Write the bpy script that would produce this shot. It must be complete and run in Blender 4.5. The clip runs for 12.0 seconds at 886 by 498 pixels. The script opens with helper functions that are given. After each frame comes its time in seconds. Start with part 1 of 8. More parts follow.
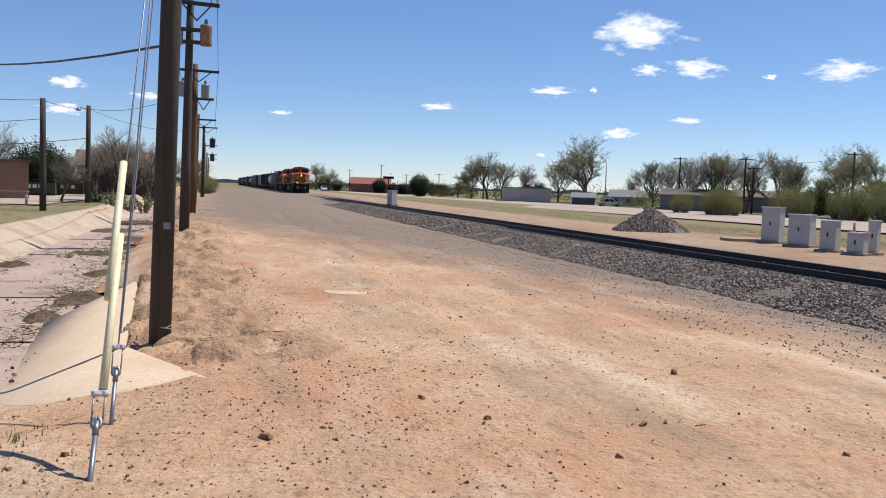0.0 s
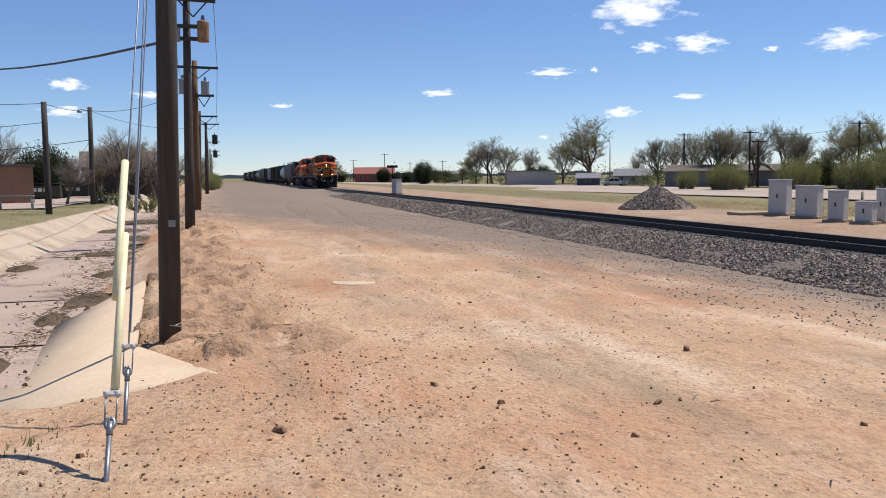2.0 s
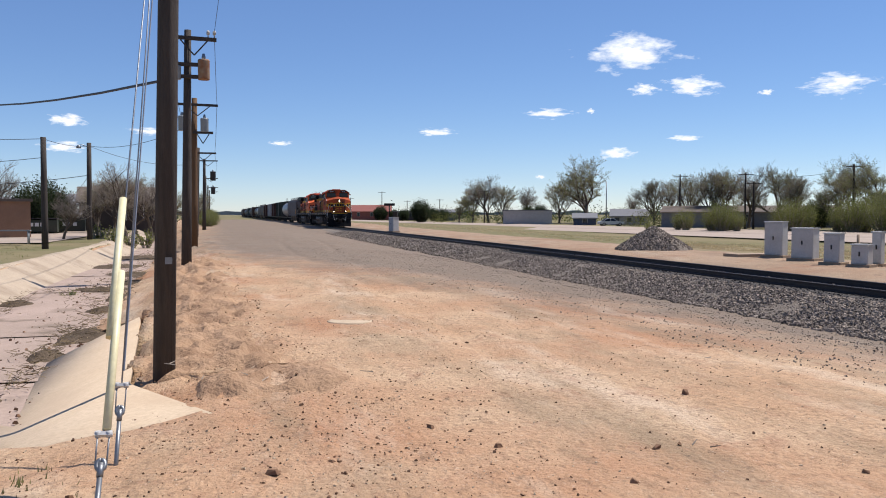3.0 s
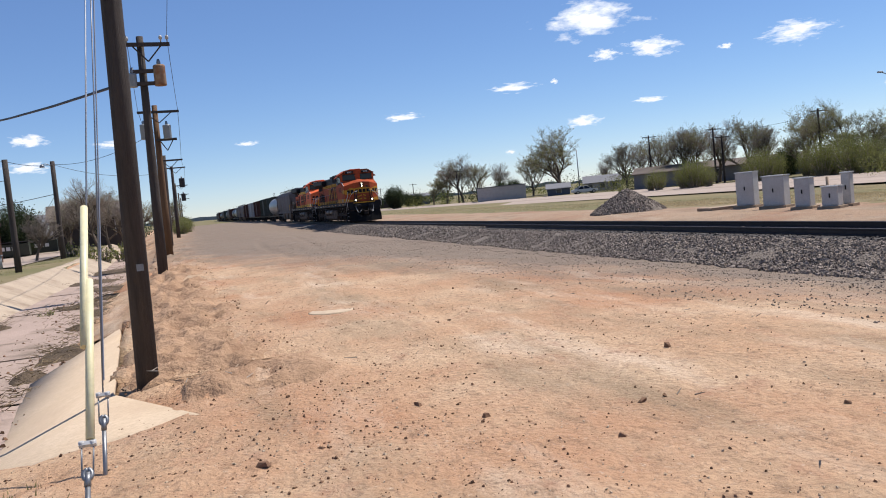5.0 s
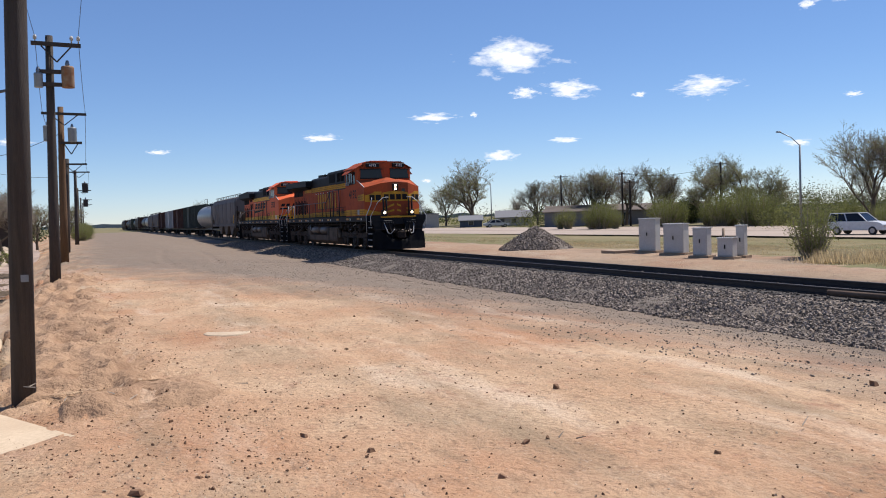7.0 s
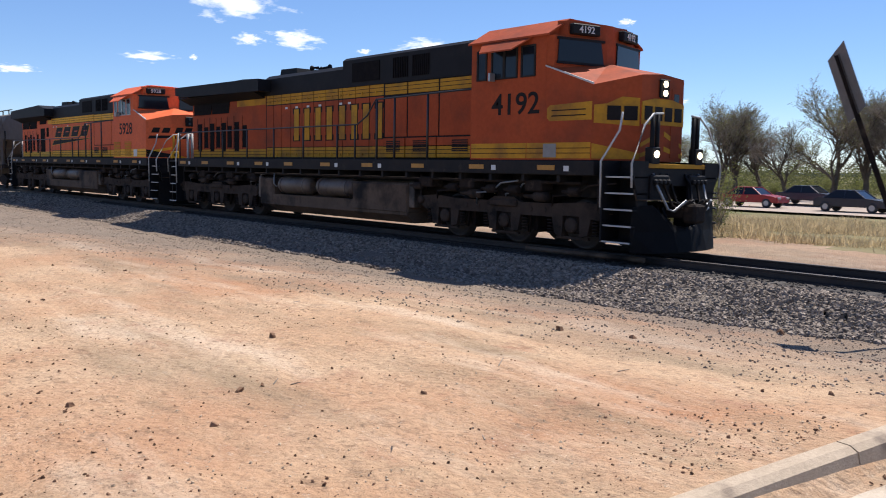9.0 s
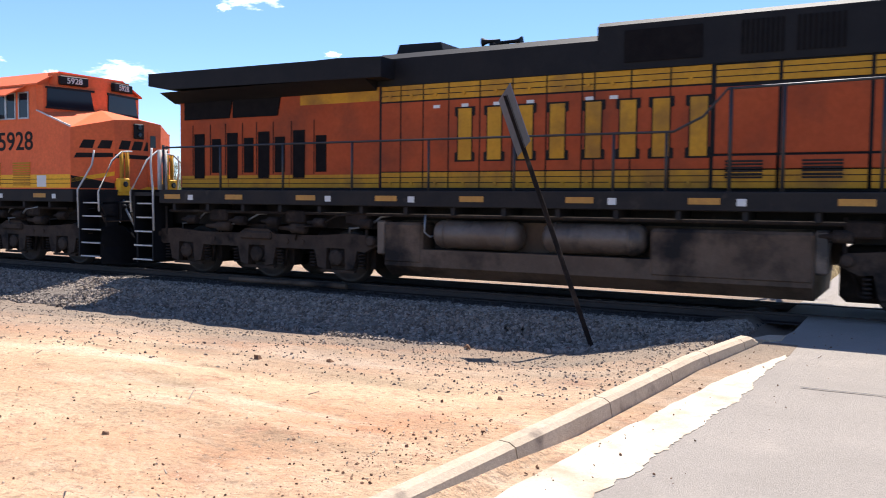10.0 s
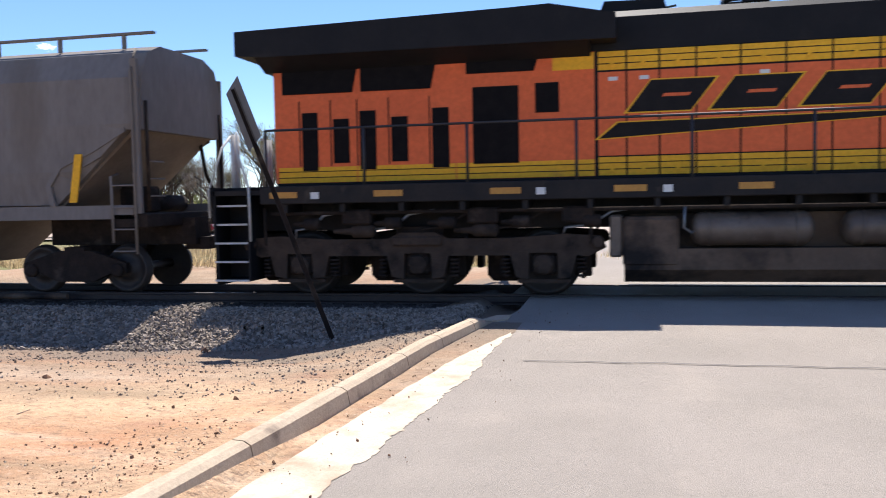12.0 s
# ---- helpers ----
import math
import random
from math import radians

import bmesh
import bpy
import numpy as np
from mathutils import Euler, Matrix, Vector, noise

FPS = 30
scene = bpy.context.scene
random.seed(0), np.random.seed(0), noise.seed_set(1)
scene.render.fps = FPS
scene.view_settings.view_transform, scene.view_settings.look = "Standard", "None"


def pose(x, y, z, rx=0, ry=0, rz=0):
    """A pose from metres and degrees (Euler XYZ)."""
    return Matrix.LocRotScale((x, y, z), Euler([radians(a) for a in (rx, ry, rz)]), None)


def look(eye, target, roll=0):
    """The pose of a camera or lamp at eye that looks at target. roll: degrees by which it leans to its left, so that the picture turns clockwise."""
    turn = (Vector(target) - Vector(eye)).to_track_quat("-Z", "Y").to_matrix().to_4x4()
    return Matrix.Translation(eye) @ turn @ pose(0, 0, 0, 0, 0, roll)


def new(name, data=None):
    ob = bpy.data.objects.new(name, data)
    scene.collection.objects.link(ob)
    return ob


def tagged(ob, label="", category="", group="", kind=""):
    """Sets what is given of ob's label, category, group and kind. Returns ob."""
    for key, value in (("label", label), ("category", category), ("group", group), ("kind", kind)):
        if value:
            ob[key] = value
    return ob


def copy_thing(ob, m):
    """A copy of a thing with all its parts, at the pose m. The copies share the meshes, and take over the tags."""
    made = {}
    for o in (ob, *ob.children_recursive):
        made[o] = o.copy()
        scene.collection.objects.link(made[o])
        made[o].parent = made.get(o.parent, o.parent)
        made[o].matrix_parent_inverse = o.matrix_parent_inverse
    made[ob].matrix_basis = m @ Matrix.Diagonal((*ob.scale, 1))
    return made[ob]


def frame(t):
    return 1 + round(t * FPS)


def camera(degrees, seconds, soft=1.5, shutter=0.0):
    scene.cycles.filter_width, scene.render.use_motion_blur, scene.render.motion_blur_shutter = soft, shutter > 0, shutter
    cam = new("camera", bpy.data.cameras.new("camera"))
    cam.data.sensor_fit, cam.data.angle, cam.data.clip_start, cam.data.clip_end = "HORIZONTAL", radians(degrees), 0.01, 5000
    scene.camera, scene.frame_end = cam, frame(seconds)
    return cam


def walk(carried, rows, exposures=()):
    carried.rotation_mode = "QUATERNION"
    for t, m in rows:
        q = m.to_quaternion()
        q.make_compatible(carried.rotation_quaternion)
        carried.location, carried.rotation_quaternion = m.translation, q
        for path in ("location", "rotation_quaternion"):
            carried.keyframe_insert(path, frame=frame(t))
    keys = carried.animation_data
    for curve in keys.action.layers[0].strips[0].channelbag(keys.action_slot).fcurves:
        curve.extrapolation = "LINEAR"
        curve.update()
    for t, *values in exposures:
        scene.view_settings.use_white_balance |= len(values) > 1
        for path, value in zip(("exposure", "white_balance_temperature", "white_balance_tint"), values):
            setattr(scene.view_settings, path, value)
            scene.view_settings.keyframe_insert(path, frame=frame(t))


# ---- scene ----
cam = camera(55.25, 12.0, soft=1.0, shutter=0.1)
walk(cam, [
    (0.0, pose(-0.091, 0.075, 1.662, 85.93, -1.83, -14.91)),
    (0.5, pose(-0.117, 0.103, 1.667, 86.39, -0.97, -14.89)),
    (1.0, pose(-0.076, 0.092, 1.647, 85.40, -1.26, -15.82)),
    (1.5, pose(-0.110, 0.126, 1.656, 85.01, -0.92, -14.88)),
    (2.0, pose(-0.079, 0.110, 1.653, 85.03, 0.62, -14.63)),
    (2.5, pose(-0.121, 0.129, 1.675, 85.81, -0.17, -13.95)),
    (3.0, pose(-0.084, 0.140, 1.668, 87.62, 0.05, -14.84)),
    (3.2, pose(-0.091, 0.148, 1.653, 87.95, -0.10, -15.88)),
    (4.8, pose(-0.028, 0.148, 1.616, 87.20, 5.46, -14.73)),
    (5.0, pose(-0.024, 0.131, 1.608, 86.40, 5.71, -16.57)),
    (5.5, pose(-0.080, 0.135, 1.650, 87.45, 2.68, -15.61)),
    (6.0, pose(0.038, 0.077, 1.635, 87.10, 3.74, -17.57)),
    (6.5, pose(0.065, 0.059, 1.658, 87.90, 3.91, -21.16)),
    (6.7, pose(0.055, 0.060, 1.667, 88.13, 2.42, -20.94)),
    (8.3, pose(0.141, 0.055, 1.643, 84.30, 0.22, -31.75)),
    (8.5, pose(0.116, 0.044, 1.608, 84.29, -0.79, -32.27)),
    (9.0, pose(0.060, 0.024, 1.631, 84.57, -1.01, -40.97)),
    (9.5, pose(0.021, -0.085, 1.651, 86.89, 0.49, -49.45)),
    (10.0, pose(0.044, -0.256, 1.636, 86.82, -0.63, -60.25)),
    (10.5, pose(0.026, -0.291, 1.613, 87.21, -1.54, -61.62)),
    (11.0, pose(0.057, -0.329, 1.624, 87.08, -1.41, -64.18)),
    (11.5, pose(0.108, -0.356, 1.605, 88.51, -0.19, -72.34)),
    (12.0, pose(0.107, -0.359, 1.583, 86.60, 1.12, -77.50)),
], exposures=[(0.0, 0.22, 6450, 12), (6.5, 0.22, 6450, 12), (8.5, 0.28, 6450, 12), (9.2, 0.55, 6450, 12), (10.0, 1.0, 6450, 12), (10.5, 1.0, 6150, 12), (11.0, 0.8, 6100, 12), (12.0, 0.9, 6450, 12)])

# ---- light ----
SUN_AZ, SUN_EL = 77.0, 60.0   # degrees from +y towards +x, and above the horizon
world = bpy.data.worlds.new("world")
scene.world = world
world.use_nodes = True
wn = world.node_tree.nodes
sky = wn.new("ShaderNodeTexSky")
sky.sky_type = "NISHITA"
sky.sun_disc = False
sky.sun_elevation = radians(SUN_EL)
sky.sun_rotation = radians(SUN_AZ)
sky.air_density, sky.dust_density, sky.ozone_density, sky.altitude = 1.0, 0.0, 3.2, 2200
wn["Background"].inputs["Strength"].default_value = 0.081
deep = wn.new("ShaderNodeHueSaturation")
deep.inputs["Saturation"].default_value = 1.15
world.node_tree.links.new(sky.outputs[0], deep.inputs["Color"])
airglow = wn.new("ShaderNodeMix")          # air lit many times over, even across the whole dome
airglow.data_type, airglow.blend_type = "RGBA", "ADD"
airglow.inputs["Factor"].default_value = 1.0
airglow.inputs["B"].default_value = (0.6, 0.82, 1.75, 1.0)
world.node_tree.links.new(deep.outputs[0], airglow.inputs["A"])
world.node_tree.links.new(airglow.outputs["Result"], wn["Background"].inputs["Color"])
sun = new("sun", bpy.data.lights.new("sun", "SUN"))
sun.data.energy, sun.data.angle, sun.data.color = 5.0, radians(0.5), (1.0, 0.95, 0.88)
_a, _e = radians(SUN_AZ), radians(SUN_EL)
sun.matrix_basis = look((0, 0, 60), (-math.sin(_a) * math.cos(_e), -math.cos(_a) * math.cos(_e), 60 - math.sin(_e)))


# ---- materials ----
def rgb(c):
    return (c[0], c[1], c[2], 1.0)


def material(name, base, second=None, scale=3.0, detail_scale=None, rough=0.8, metal=0.0, bump=0.0, bump_scale=40.0,
             spread=(0.35, 0.65), vary=0.0, third=None, third_spread=(0.6, 0.7), third_scale=1.0, spec=0.5, stretch=None):
    """A surface of two colours mixed by noise at two scales, a third in blotches, and fine relief."""
    m = bpy.data.materials.new(name)
    m.use_nodes = True
    n, ln = m.node_tree.nodes, m.node_tree.links
    b = n["Principled BSDF"]
    b.inputs["Roughness"].default_value, b.inputs["Metallic"].default_value = rough, metal
    b.inputs["Specular IOR Level"].default_value = spec
    co = n.new("ShaderNodeTexCoord").outputs["Object"]
    if stretch:
        mp = n.new("ShaderNodeMapping")
        mp.inputs["Scale"].default_value = stretch
        ln.new(co, mp.inputs["Vector"])
        co = mp.outputs[0]

    def noise_ramp(sc, lo, hi, det=6.0):
        t = n.new("ShaderNodeTexNoise")
        t.inputs["Scale"].default_value, t.inputs["Detail"].default_value, t.inputs["Roughness"].default_value = sc, det, 0.6
        ln.new(co, t.inputs["Vector"])
        r = n.new("ShaderNodeMapRange")
        r.inputs["From Min"].default_value, r.inputs["From Max"].default_value = lo, hi
        ln.new(t.outputs["Fac"], r.inputs["Value"])
        return r.outputs[0]

    def mix(fac, a, c, kind="MIX"):
        x = n.new("ShaderNodeMix")
        x.data_type, x.blend_type = "RGBA", kind
        for sock, val in ((x.inputs["Factor"], fac), (x.inputs["A"], a), (x.inputs["B"], c)):
            if isinstance(val, (tuple, float)):
                sock.default_value = val
            else:
                ln.new(val, sock)
        return x.outputs["Result"]

    col = rgb(base)
    if second:
        col = mix(noise_ramp(scale, *spread), col, rgb(second))
        col = mix(noise_ramp(detail_scale or scale * 9, 0.3, 0.75), col, mix(0.5, col, rgb([k * 0.55 for k in base])))
    if third:
        col = mix(noise_ramp(third_scale, *third_spread), col, rgb(third))
    if vary:
        oi = n.new("ShaderNodeObjectInfo").outputs["Random"]
        r = n.new("ShaderNodeMapRange")
        r.inputs["To Min"].default_value, r.inputs["To Max"].default_value = 1 - vary, 1 + vary
        ln.new(oi, r.inputs["Value"])
        hsv = n.new("ShaderNodeHueSaturation")
        ln.new(r.outputs[0], hsv.inputs["Value"])
        if isinstance(col, tuple):
            hsv.inputs["Color"].default_value = col
        else:
            ln.new(col, hsv.inputs["Color"])
        col = hsv.outputs[0]
    if isinstance(col, tuple):
        b.inputs["Base Color"].default_value = col
    else:
        ln.new(col, b.inputs["Base Color"])
    if bump:
        bp = n.new("ShaderNodeBump")
        bp.inputs["Strength"].default_value, bp.inputs["Distance"].default_value = bump, 0.035
        ln.new(noise_ramp(bump_scale, 0.2, 0.8), bp.inputs["Height"])
        ln.new(bp.outputs[0], b.inputs["Normal"])
    return m


def islands(m, amount=0.5):
    """Varies brightness from loose piece to loose piece of one mesh."""
    n, ln = m.node_tree.nodes, m.node_tree.links
    b = n["Principled BSDF"]
    r = n.new("ShaderNodeMapRange")
    r.inputs["To Min"].default_value, r.inputs["To Max"].default_value = 1 - amount, 1 + amount
    ln.new(n.new("ShaderNodeNewGeometry").outputs["Random Per Island"], r.inputs["Value"])
    h = n.new("ShaderNodeHueSaturation")
    ln.new(r.outputs[0], h.inputs["Value"])
    if b.inputs["Base Color"].links:
        ln.new(b.inputs["Base Color"].links[0].from_socket, h.inputs["Color"])
    else:
        h.inputs["Color"].default_value = b.inputs["Base Color"].default_value
    ln.new(h.outputs[0], b.inputs["Base Color"])
    return m


def glow(name, c, strength):
    m = bpy.data.materials.new(name)
    m.use_nodes = True
    b = m.node_tree.nodes["Principled BSDF"]
    b.inputs["Base Color"].default_value = rgb(c)
    b.inputs["Emission Color"].default_value = rgb(c)
    b.inputs["Emission Strength"].default_value = strength
    return m


DIRT = material("dirt", (0.5095, 0.3181, 0.1848), (0.5836, 0.4163, 0.2659), 0.5, 14.0, 0.95, bump=0.75, bump_scale=20, third=(0.4076, 0.2105, 0.112), third_spread=(0.45, 0.64), third_scale=0.22, spec=0.2)
def gravel_strew(m, c):
    """Grey gravel strewn over the dirt towards the track, thicker farther up the lot."""
    n, ln = m.node_tree.nodes, m.node_tree.links
    b = n["Principled BSDF"]
    co = n.new("ShaderNodeTexCoord").outputs["Object"]
    xyz = n.new("ShaderNodeSeparateXYZ")
    ln.new(co, xyz.inputs[0])
    t = n.new("ShaderNodeTexNoise")
    t.inputs["Scale"].default_value, t.inputs["Detail"].default_value, t.inputs["Roughness"].default_value = 0.42, 12.0, 0.72
    ln.new(co, t.inputs["Vector"])
    add = n.new("ShaderNodeMath")
    add.operation = "MULTIPLY_ADD"
    ln.new(t.outputs["Fac"], add.inputs[0])
    add.inputs[1].default_value = 9.0
    ln.new(xyz.outputs["X"], add.inputs[2])
    far = n.new("ShaderNodeMapRange")
    far.inputs["From Min"].default_value, far.inputs["From Max"].default_value = 9.0, 42.0
    far.inputs["To Min"].default_value, far.inputs["To Max"].default_value = 0.0, 10.5
    ln.new(xyz.outputs["Y"], far.inputs["Value"])
    total = n.new("ShaderNodeMath")
    ln.new(add.outputs[0], total.inputs[0])
    ln.new(far.outputs[0], total.inputs[1])
    r = n.new("ShaderNodeMapRange")
    r.inputs["From Min"].default_value, r.inputs["From Max"].default_value = 10.6, 15.4
    r.inputs["To Max"].default_value = 0.88
    ln.new(total.outputs[0], r.inputs["Value"])
    side = n.new("ShaderNodeMapRange")
    side.inputs["From Min"].default_value, side.inputs["From Max"].default_value, side.inputs["To Min"].default_value = 19.0, 18.0, 0.5
    ln.new(xyz.outputs["X"], side.inputs["Value"])
    both = n.new("ShaderNodeMath")
    both.operation = "MULTIPLY"
    ln.new(r.outputs[0], both.inputs[0])
    ln.new(side.outputs[0], both.inputs[1])
    x = n.new("ShaderNodeMix")
    x.data_type = "RGBA"
    ln.new(both.outputs[0], x.inputs["Factor"])
    ln.new(b.inputs["Base Color"].links[0].from_socket, x.inputs["A"])
    x.inputs["B"].default_value = rgb(c)
    ln.new(x.outputs["Result"], b.inputs["Base Color"])
    return m


def streaks(m, c, stretch, lo, hi, most):
    """Darker worn streaks drawn out along the lot, as wheels leave them."""
    n, ln = m.node_tree.nodes, m.node_tree.links
    b = n["Principled BSDF"]
    mp = n.new("ShaderNodeMapping")
    mp.inputs["Scale"].default_value = stretch
    mp.inputs["Rotation"].default_value = (0, 0, 0.12)
    ln.new(n.new("ShaderNodeTexCoord").outputs["Object"], mp.inputs["Vector"])
    t = n.new("ShaderNodeTexNoise")
    t.inputs["Scale"].default_value, t.inputs["Detail"].default_value, t.inputs["Roughness"].default_value = 1.0, 9.0, 0.68
    ln.new(mp.outputs[0], t.inputs["Vector"])
    r = n.new("ShaderNodeMapRange")
    r.inputs["From Min"].default_value, r.inputs["From Max"].default_value, r.inputs["To Max"].default_value = lo, hi, most
    ln.new(t.outputs["Fac"], r.inputs["Value"])
    x = n.new("ShaderNodeMix")
    x.data_type = "RGBA"
    ln.new(r.outputs[0], x.inputs["Factor"])
    ln.new(b.inputs["Base Color"].links[0].from_socket, x.inputs["A"])
    x.inputs["B"].default_value = rgb(c)
    ln.new(x.outputs["Result"], b.inputs["Base Color"])


streaks(DIRT, (0.2555, 0.1899, 0.1179), (0.8, 0.2, 1.0), 0.48, 0.66, 0.75)
streaks(DIRT, (0.2008, 0.1235, 0.07366), (3.2, 2.4, 1.0), 0.56, 0.68, 0.65)
streaks(DIRT, (0.6206, 0.4938, 0.3634), (0.7, 0.16, 1.0), 0.52, 0.7, 0.75)
streaks(DIRT, (0.3286, 0.1614, 0.09822), (2.2, 1.6, 1.0), 0.56, 0.7, 0.6)
streaks(DIRT, (0.2191, 0.1472, 0.09331), (9.0, 7.0, 5.0), 0.57, 0.66, 0.7)
streaks(DIRT, (0.6024, 0.5034, 0.3928), (26.0, 22.0, 20.0), 0.6, 0.7, 0.6)
streaks(DIRT, (0.1825, 0.1187, 0.07858), (34.0, 28.0, 20.0), 0.62, 0.7, 0.7)
streaks(DIRT, (0.21, 0.13, 0.085), (16.0, 12.0, 8.0), 0.56, 0.66, 0.6)
gravel_strew(DIRT, (0.18, 0.144, 0.112))
streaks(DIRT, (0.12, 0.09, 0.068), (11.0, 9.0, 6.0), 0.58, 0.7, 0.5)
streaks(DIRT, (0.5, 0.4, 0.3), (19.0, 15.0, 9.0), 0.6, 0.72, 0.45)
BALLAST = material("ballast", (0.1845, 0.1476, 0.1148), (0.246, 0.205, 0.164), 6.0, 40.0, 0.9, bump=1.0, bump_scale=30, spec=0.3)
# much darker ballast and stones for the strip between the rails
DARKBALLAST = material("dark_ballast", (0.0492, 0.041, 0.03608), (0.0697, 0.05904, 0.05084), 5.0, 40.0, 0.85, bump=1.0, bump_scale=30, spec=0.3)
DARKSTONES = islands(material("dark_ballast_stone", (0.0574, 0.0492, 0.04346), (0.0902, 0.07626, 0.0656), 9.0, 50.0, 0.9, spec=0.2), 0.4)
STONES = islands(material("ballast_stone", (0.2173, 0.1738, 0.1353), (0.287, 0.2378, 0.1927), 9.0, 50.0, 0.9, spec=0.2), 0.55)
CLODS = islands(material("clod", (0.24, 0.14, 0.086), (0.15, 0.088, 0.056), 12.0, 60.0, 0.95, spec=0.1), 0.6)
LOOSE = material("loose_soil", (0.47, 0.305, 0.19), (0.38, 0.24, 0.145), 1.4, 12.0, 0.97, bump=1.0, bump_scale=14, third=(0.25, 0.148, 0.09), third_spread=(0.5, 0.72), third_scale=1.5, spec=0.1)
CONCRETE = material("concrete", (0.53, 0.405, 0.275), (0.575, 0.45, 0.315), 1.2, 20.0, 0.9, bump=0.2, bump_scale=60, third=(0.44, 0.33, 0.225), third_spread=(0.5, 0.75), third_scale=0.8, spec=0.3)
BANKC = material("bank_concrete", (0.50, 0.40, 0.29), (0.42, 0.33, 0.24), 0.7, 12.0, 0.9, bump=0.5, third=(0.27, 0.2, 0.135), third_spread=(0.54, 0.7), third_scale=0.6, spec=0.3)
CHANNEL = material("channel_floor", (0.451, 0.3362, 0.2706), (0.369, 0.2788, 0.2173), 0.6, 12.0, 0.9, bump=0.4, third=(0.1968, 0.1476, 0.1066), third_spread=(0.58, 0.68), third_scale=0.45, spec=0.3)
KERB = material("kerb_concrete", (0.46, 0.36, 0.255), (0.53, 0.42, 0.305), 2.0, 30.0, 0.9, bump=0.3, bump_scale=70, third=(0.2132, 0.164, 0.123), third_spread=(0.58, 0.75), third_scale=3.0, spec=0.3)
GUTTER = material("gutter_concrete", (0.5412, 0.451, 0.3444), (0.6068, 0.5248, 0.41), 2.5, 40.0, 0.9, bump=0.25, third=(0.3444, 0.246, 0.164), third_spread=(0.5, 0.72), third_scale=2.2, spec=0.3)
ASPHALT = material("asphalt", (0.3034, 0.2665, 0.2255), (0.3526, 0.3075, 0.2624), 0.5, 90.0, 0.9, bump=0.5, bump_scale=150, third=(0.3526, 0.3034, 0.2542), third_spread=(0.55, 0.8), third_scale=0.8, spec=0.3)
streaks(ASPHALT, (0.2, 0.175, 0.15), (30.0, 30.0, 10.0), 0.56, 0.68, 0.55)
streaks(ASPHALT, (0.46, 0.41, 0.36), (48.0, 48.0, 10.0), 0.6, 0.7, 0.6)
streaks(ASPHALT, (0.24, 0.21, 0.18), (0.25, 1.1, 1.0), 0.52, 0.75, 0.35)
HIGHWAY = material("highway_concrete", (0.37, 0.295, 0.235), (0.42, 0.335, 0.27), 0.3, 10.0, 0.9, spec=0.3)
FARGROUND = material("far_ground", (0.246, 0.1968, 0.1107), (0.1476, 0.1476, 0.0656), 0.09, 1.2, 0.95, spec=0.1)
RAIL = material("rail_steel", (0.0574, 0.041, 0.03444), (0.0328, 0.02624, 0.0246), 4.0, 40.0, 0.55, 0.3)
RAILTOP = material("rail_head", (0.3444, 0.3444, 0.3526), (0.41, 0.41, 0.41), 5.0, 50.0, 0.22, 1.0)
TIE = material("tie_wood", (0.0492, 0.041, 0.0369), (0.082, 0.0697, 0.0574), 4.0, 40.0, 0.9, bump=0.4)
POLE = material("pole_wood", (0.046, 0.036, 0.03), (0.078, 0.06, 0.048), 3.0, 30.0, 0.85, bump=0.5, bump_scale=30, stretch=(6, 6, 0.5))
POLE2 = material("pole_wood_new", (0.123, 0.0615, 0.0246), (0.164, 0.0861, 0.0369), 3.0, 30.0, 0.85, bump=0.4, stretch=(6, 6, 0.5))
GREYSTEEL = material("galvanised_steel", (0.2952, 0.3034, 0.3116), (0.2296, 0.2378, 0.246), 6.0, 50.0, 0.45, 0.7)
WIRE = material("wire", (0.246, 0.2542, 0.2706), rough=0.5, metal=0.6)
CABLE = material("black_cable", (0.0164, 0.0164, 0.0205), rough=0.6)
GUYYELLOW = material("guard_plastic", (0.7626, 0.6806, 0.3854), (0.7708, 0.7134, 0.4592), 3.0, 20.0, 0.45)
TRANSF = material("transformer_grey", (0.2788, 0.2952, 0.2952), (0.2296, 0.246, 0.246), 4.0, 20.0, 0.5)
RUST = material("rusty_steel", (0.2296, 0.0902, 0.0328), (0.328, 0.246, 0.164), 5.0, 20.0, 0.8)
BOXWHITE = material("cabinet_paint", (0.5412, 0.5248, 0.492), (0.4756, 0.451, 0.41), 2.5, 20.0, 0.7, third=(0.369, 0.2952, 0.2296), third_spread=(0.62, 0.8), third_scale=1.5)
WOODTAN = material("pad_timber", (0.369, 0.2706, 0.1804), (0.3116, 0.2214, 0.1476), 4.0, 30.0, 0.9)
BARK = material("bark", (0.123, 0.0984, 0.0779), (0.164, 0.1353, 0.1066), 3.0, 20.0, 0.95, bump=0.4, spec=0.1)


def leafy_material(name, a, c):
    """Thin leaves that let part of the sun through."""
    m = islands(material(name, a, c, 0.6, 6.0, 0.7, spec=0.2), 0.4)
    n, ln = m.node_tree.nodes, m.node_tree.links
    b = n["Principled BSDF"]
    t = n.new("ShaderNodeBsdfTranslucent")
    ln.new(b.inputs["Base Color"].links[0].from_socket, t.inputs["Color"])
    x = n.new("ShaderNodeMixShader")
    x.inputs[0].default_value = 0.5
    ln.new(b.outputs[0], x.inputs[1])
    ln.new(t.outputs[0], x.inputs[2])
    ln.new(x.outputs[0], n["Material Output"].inputs["Surface"])
    return m


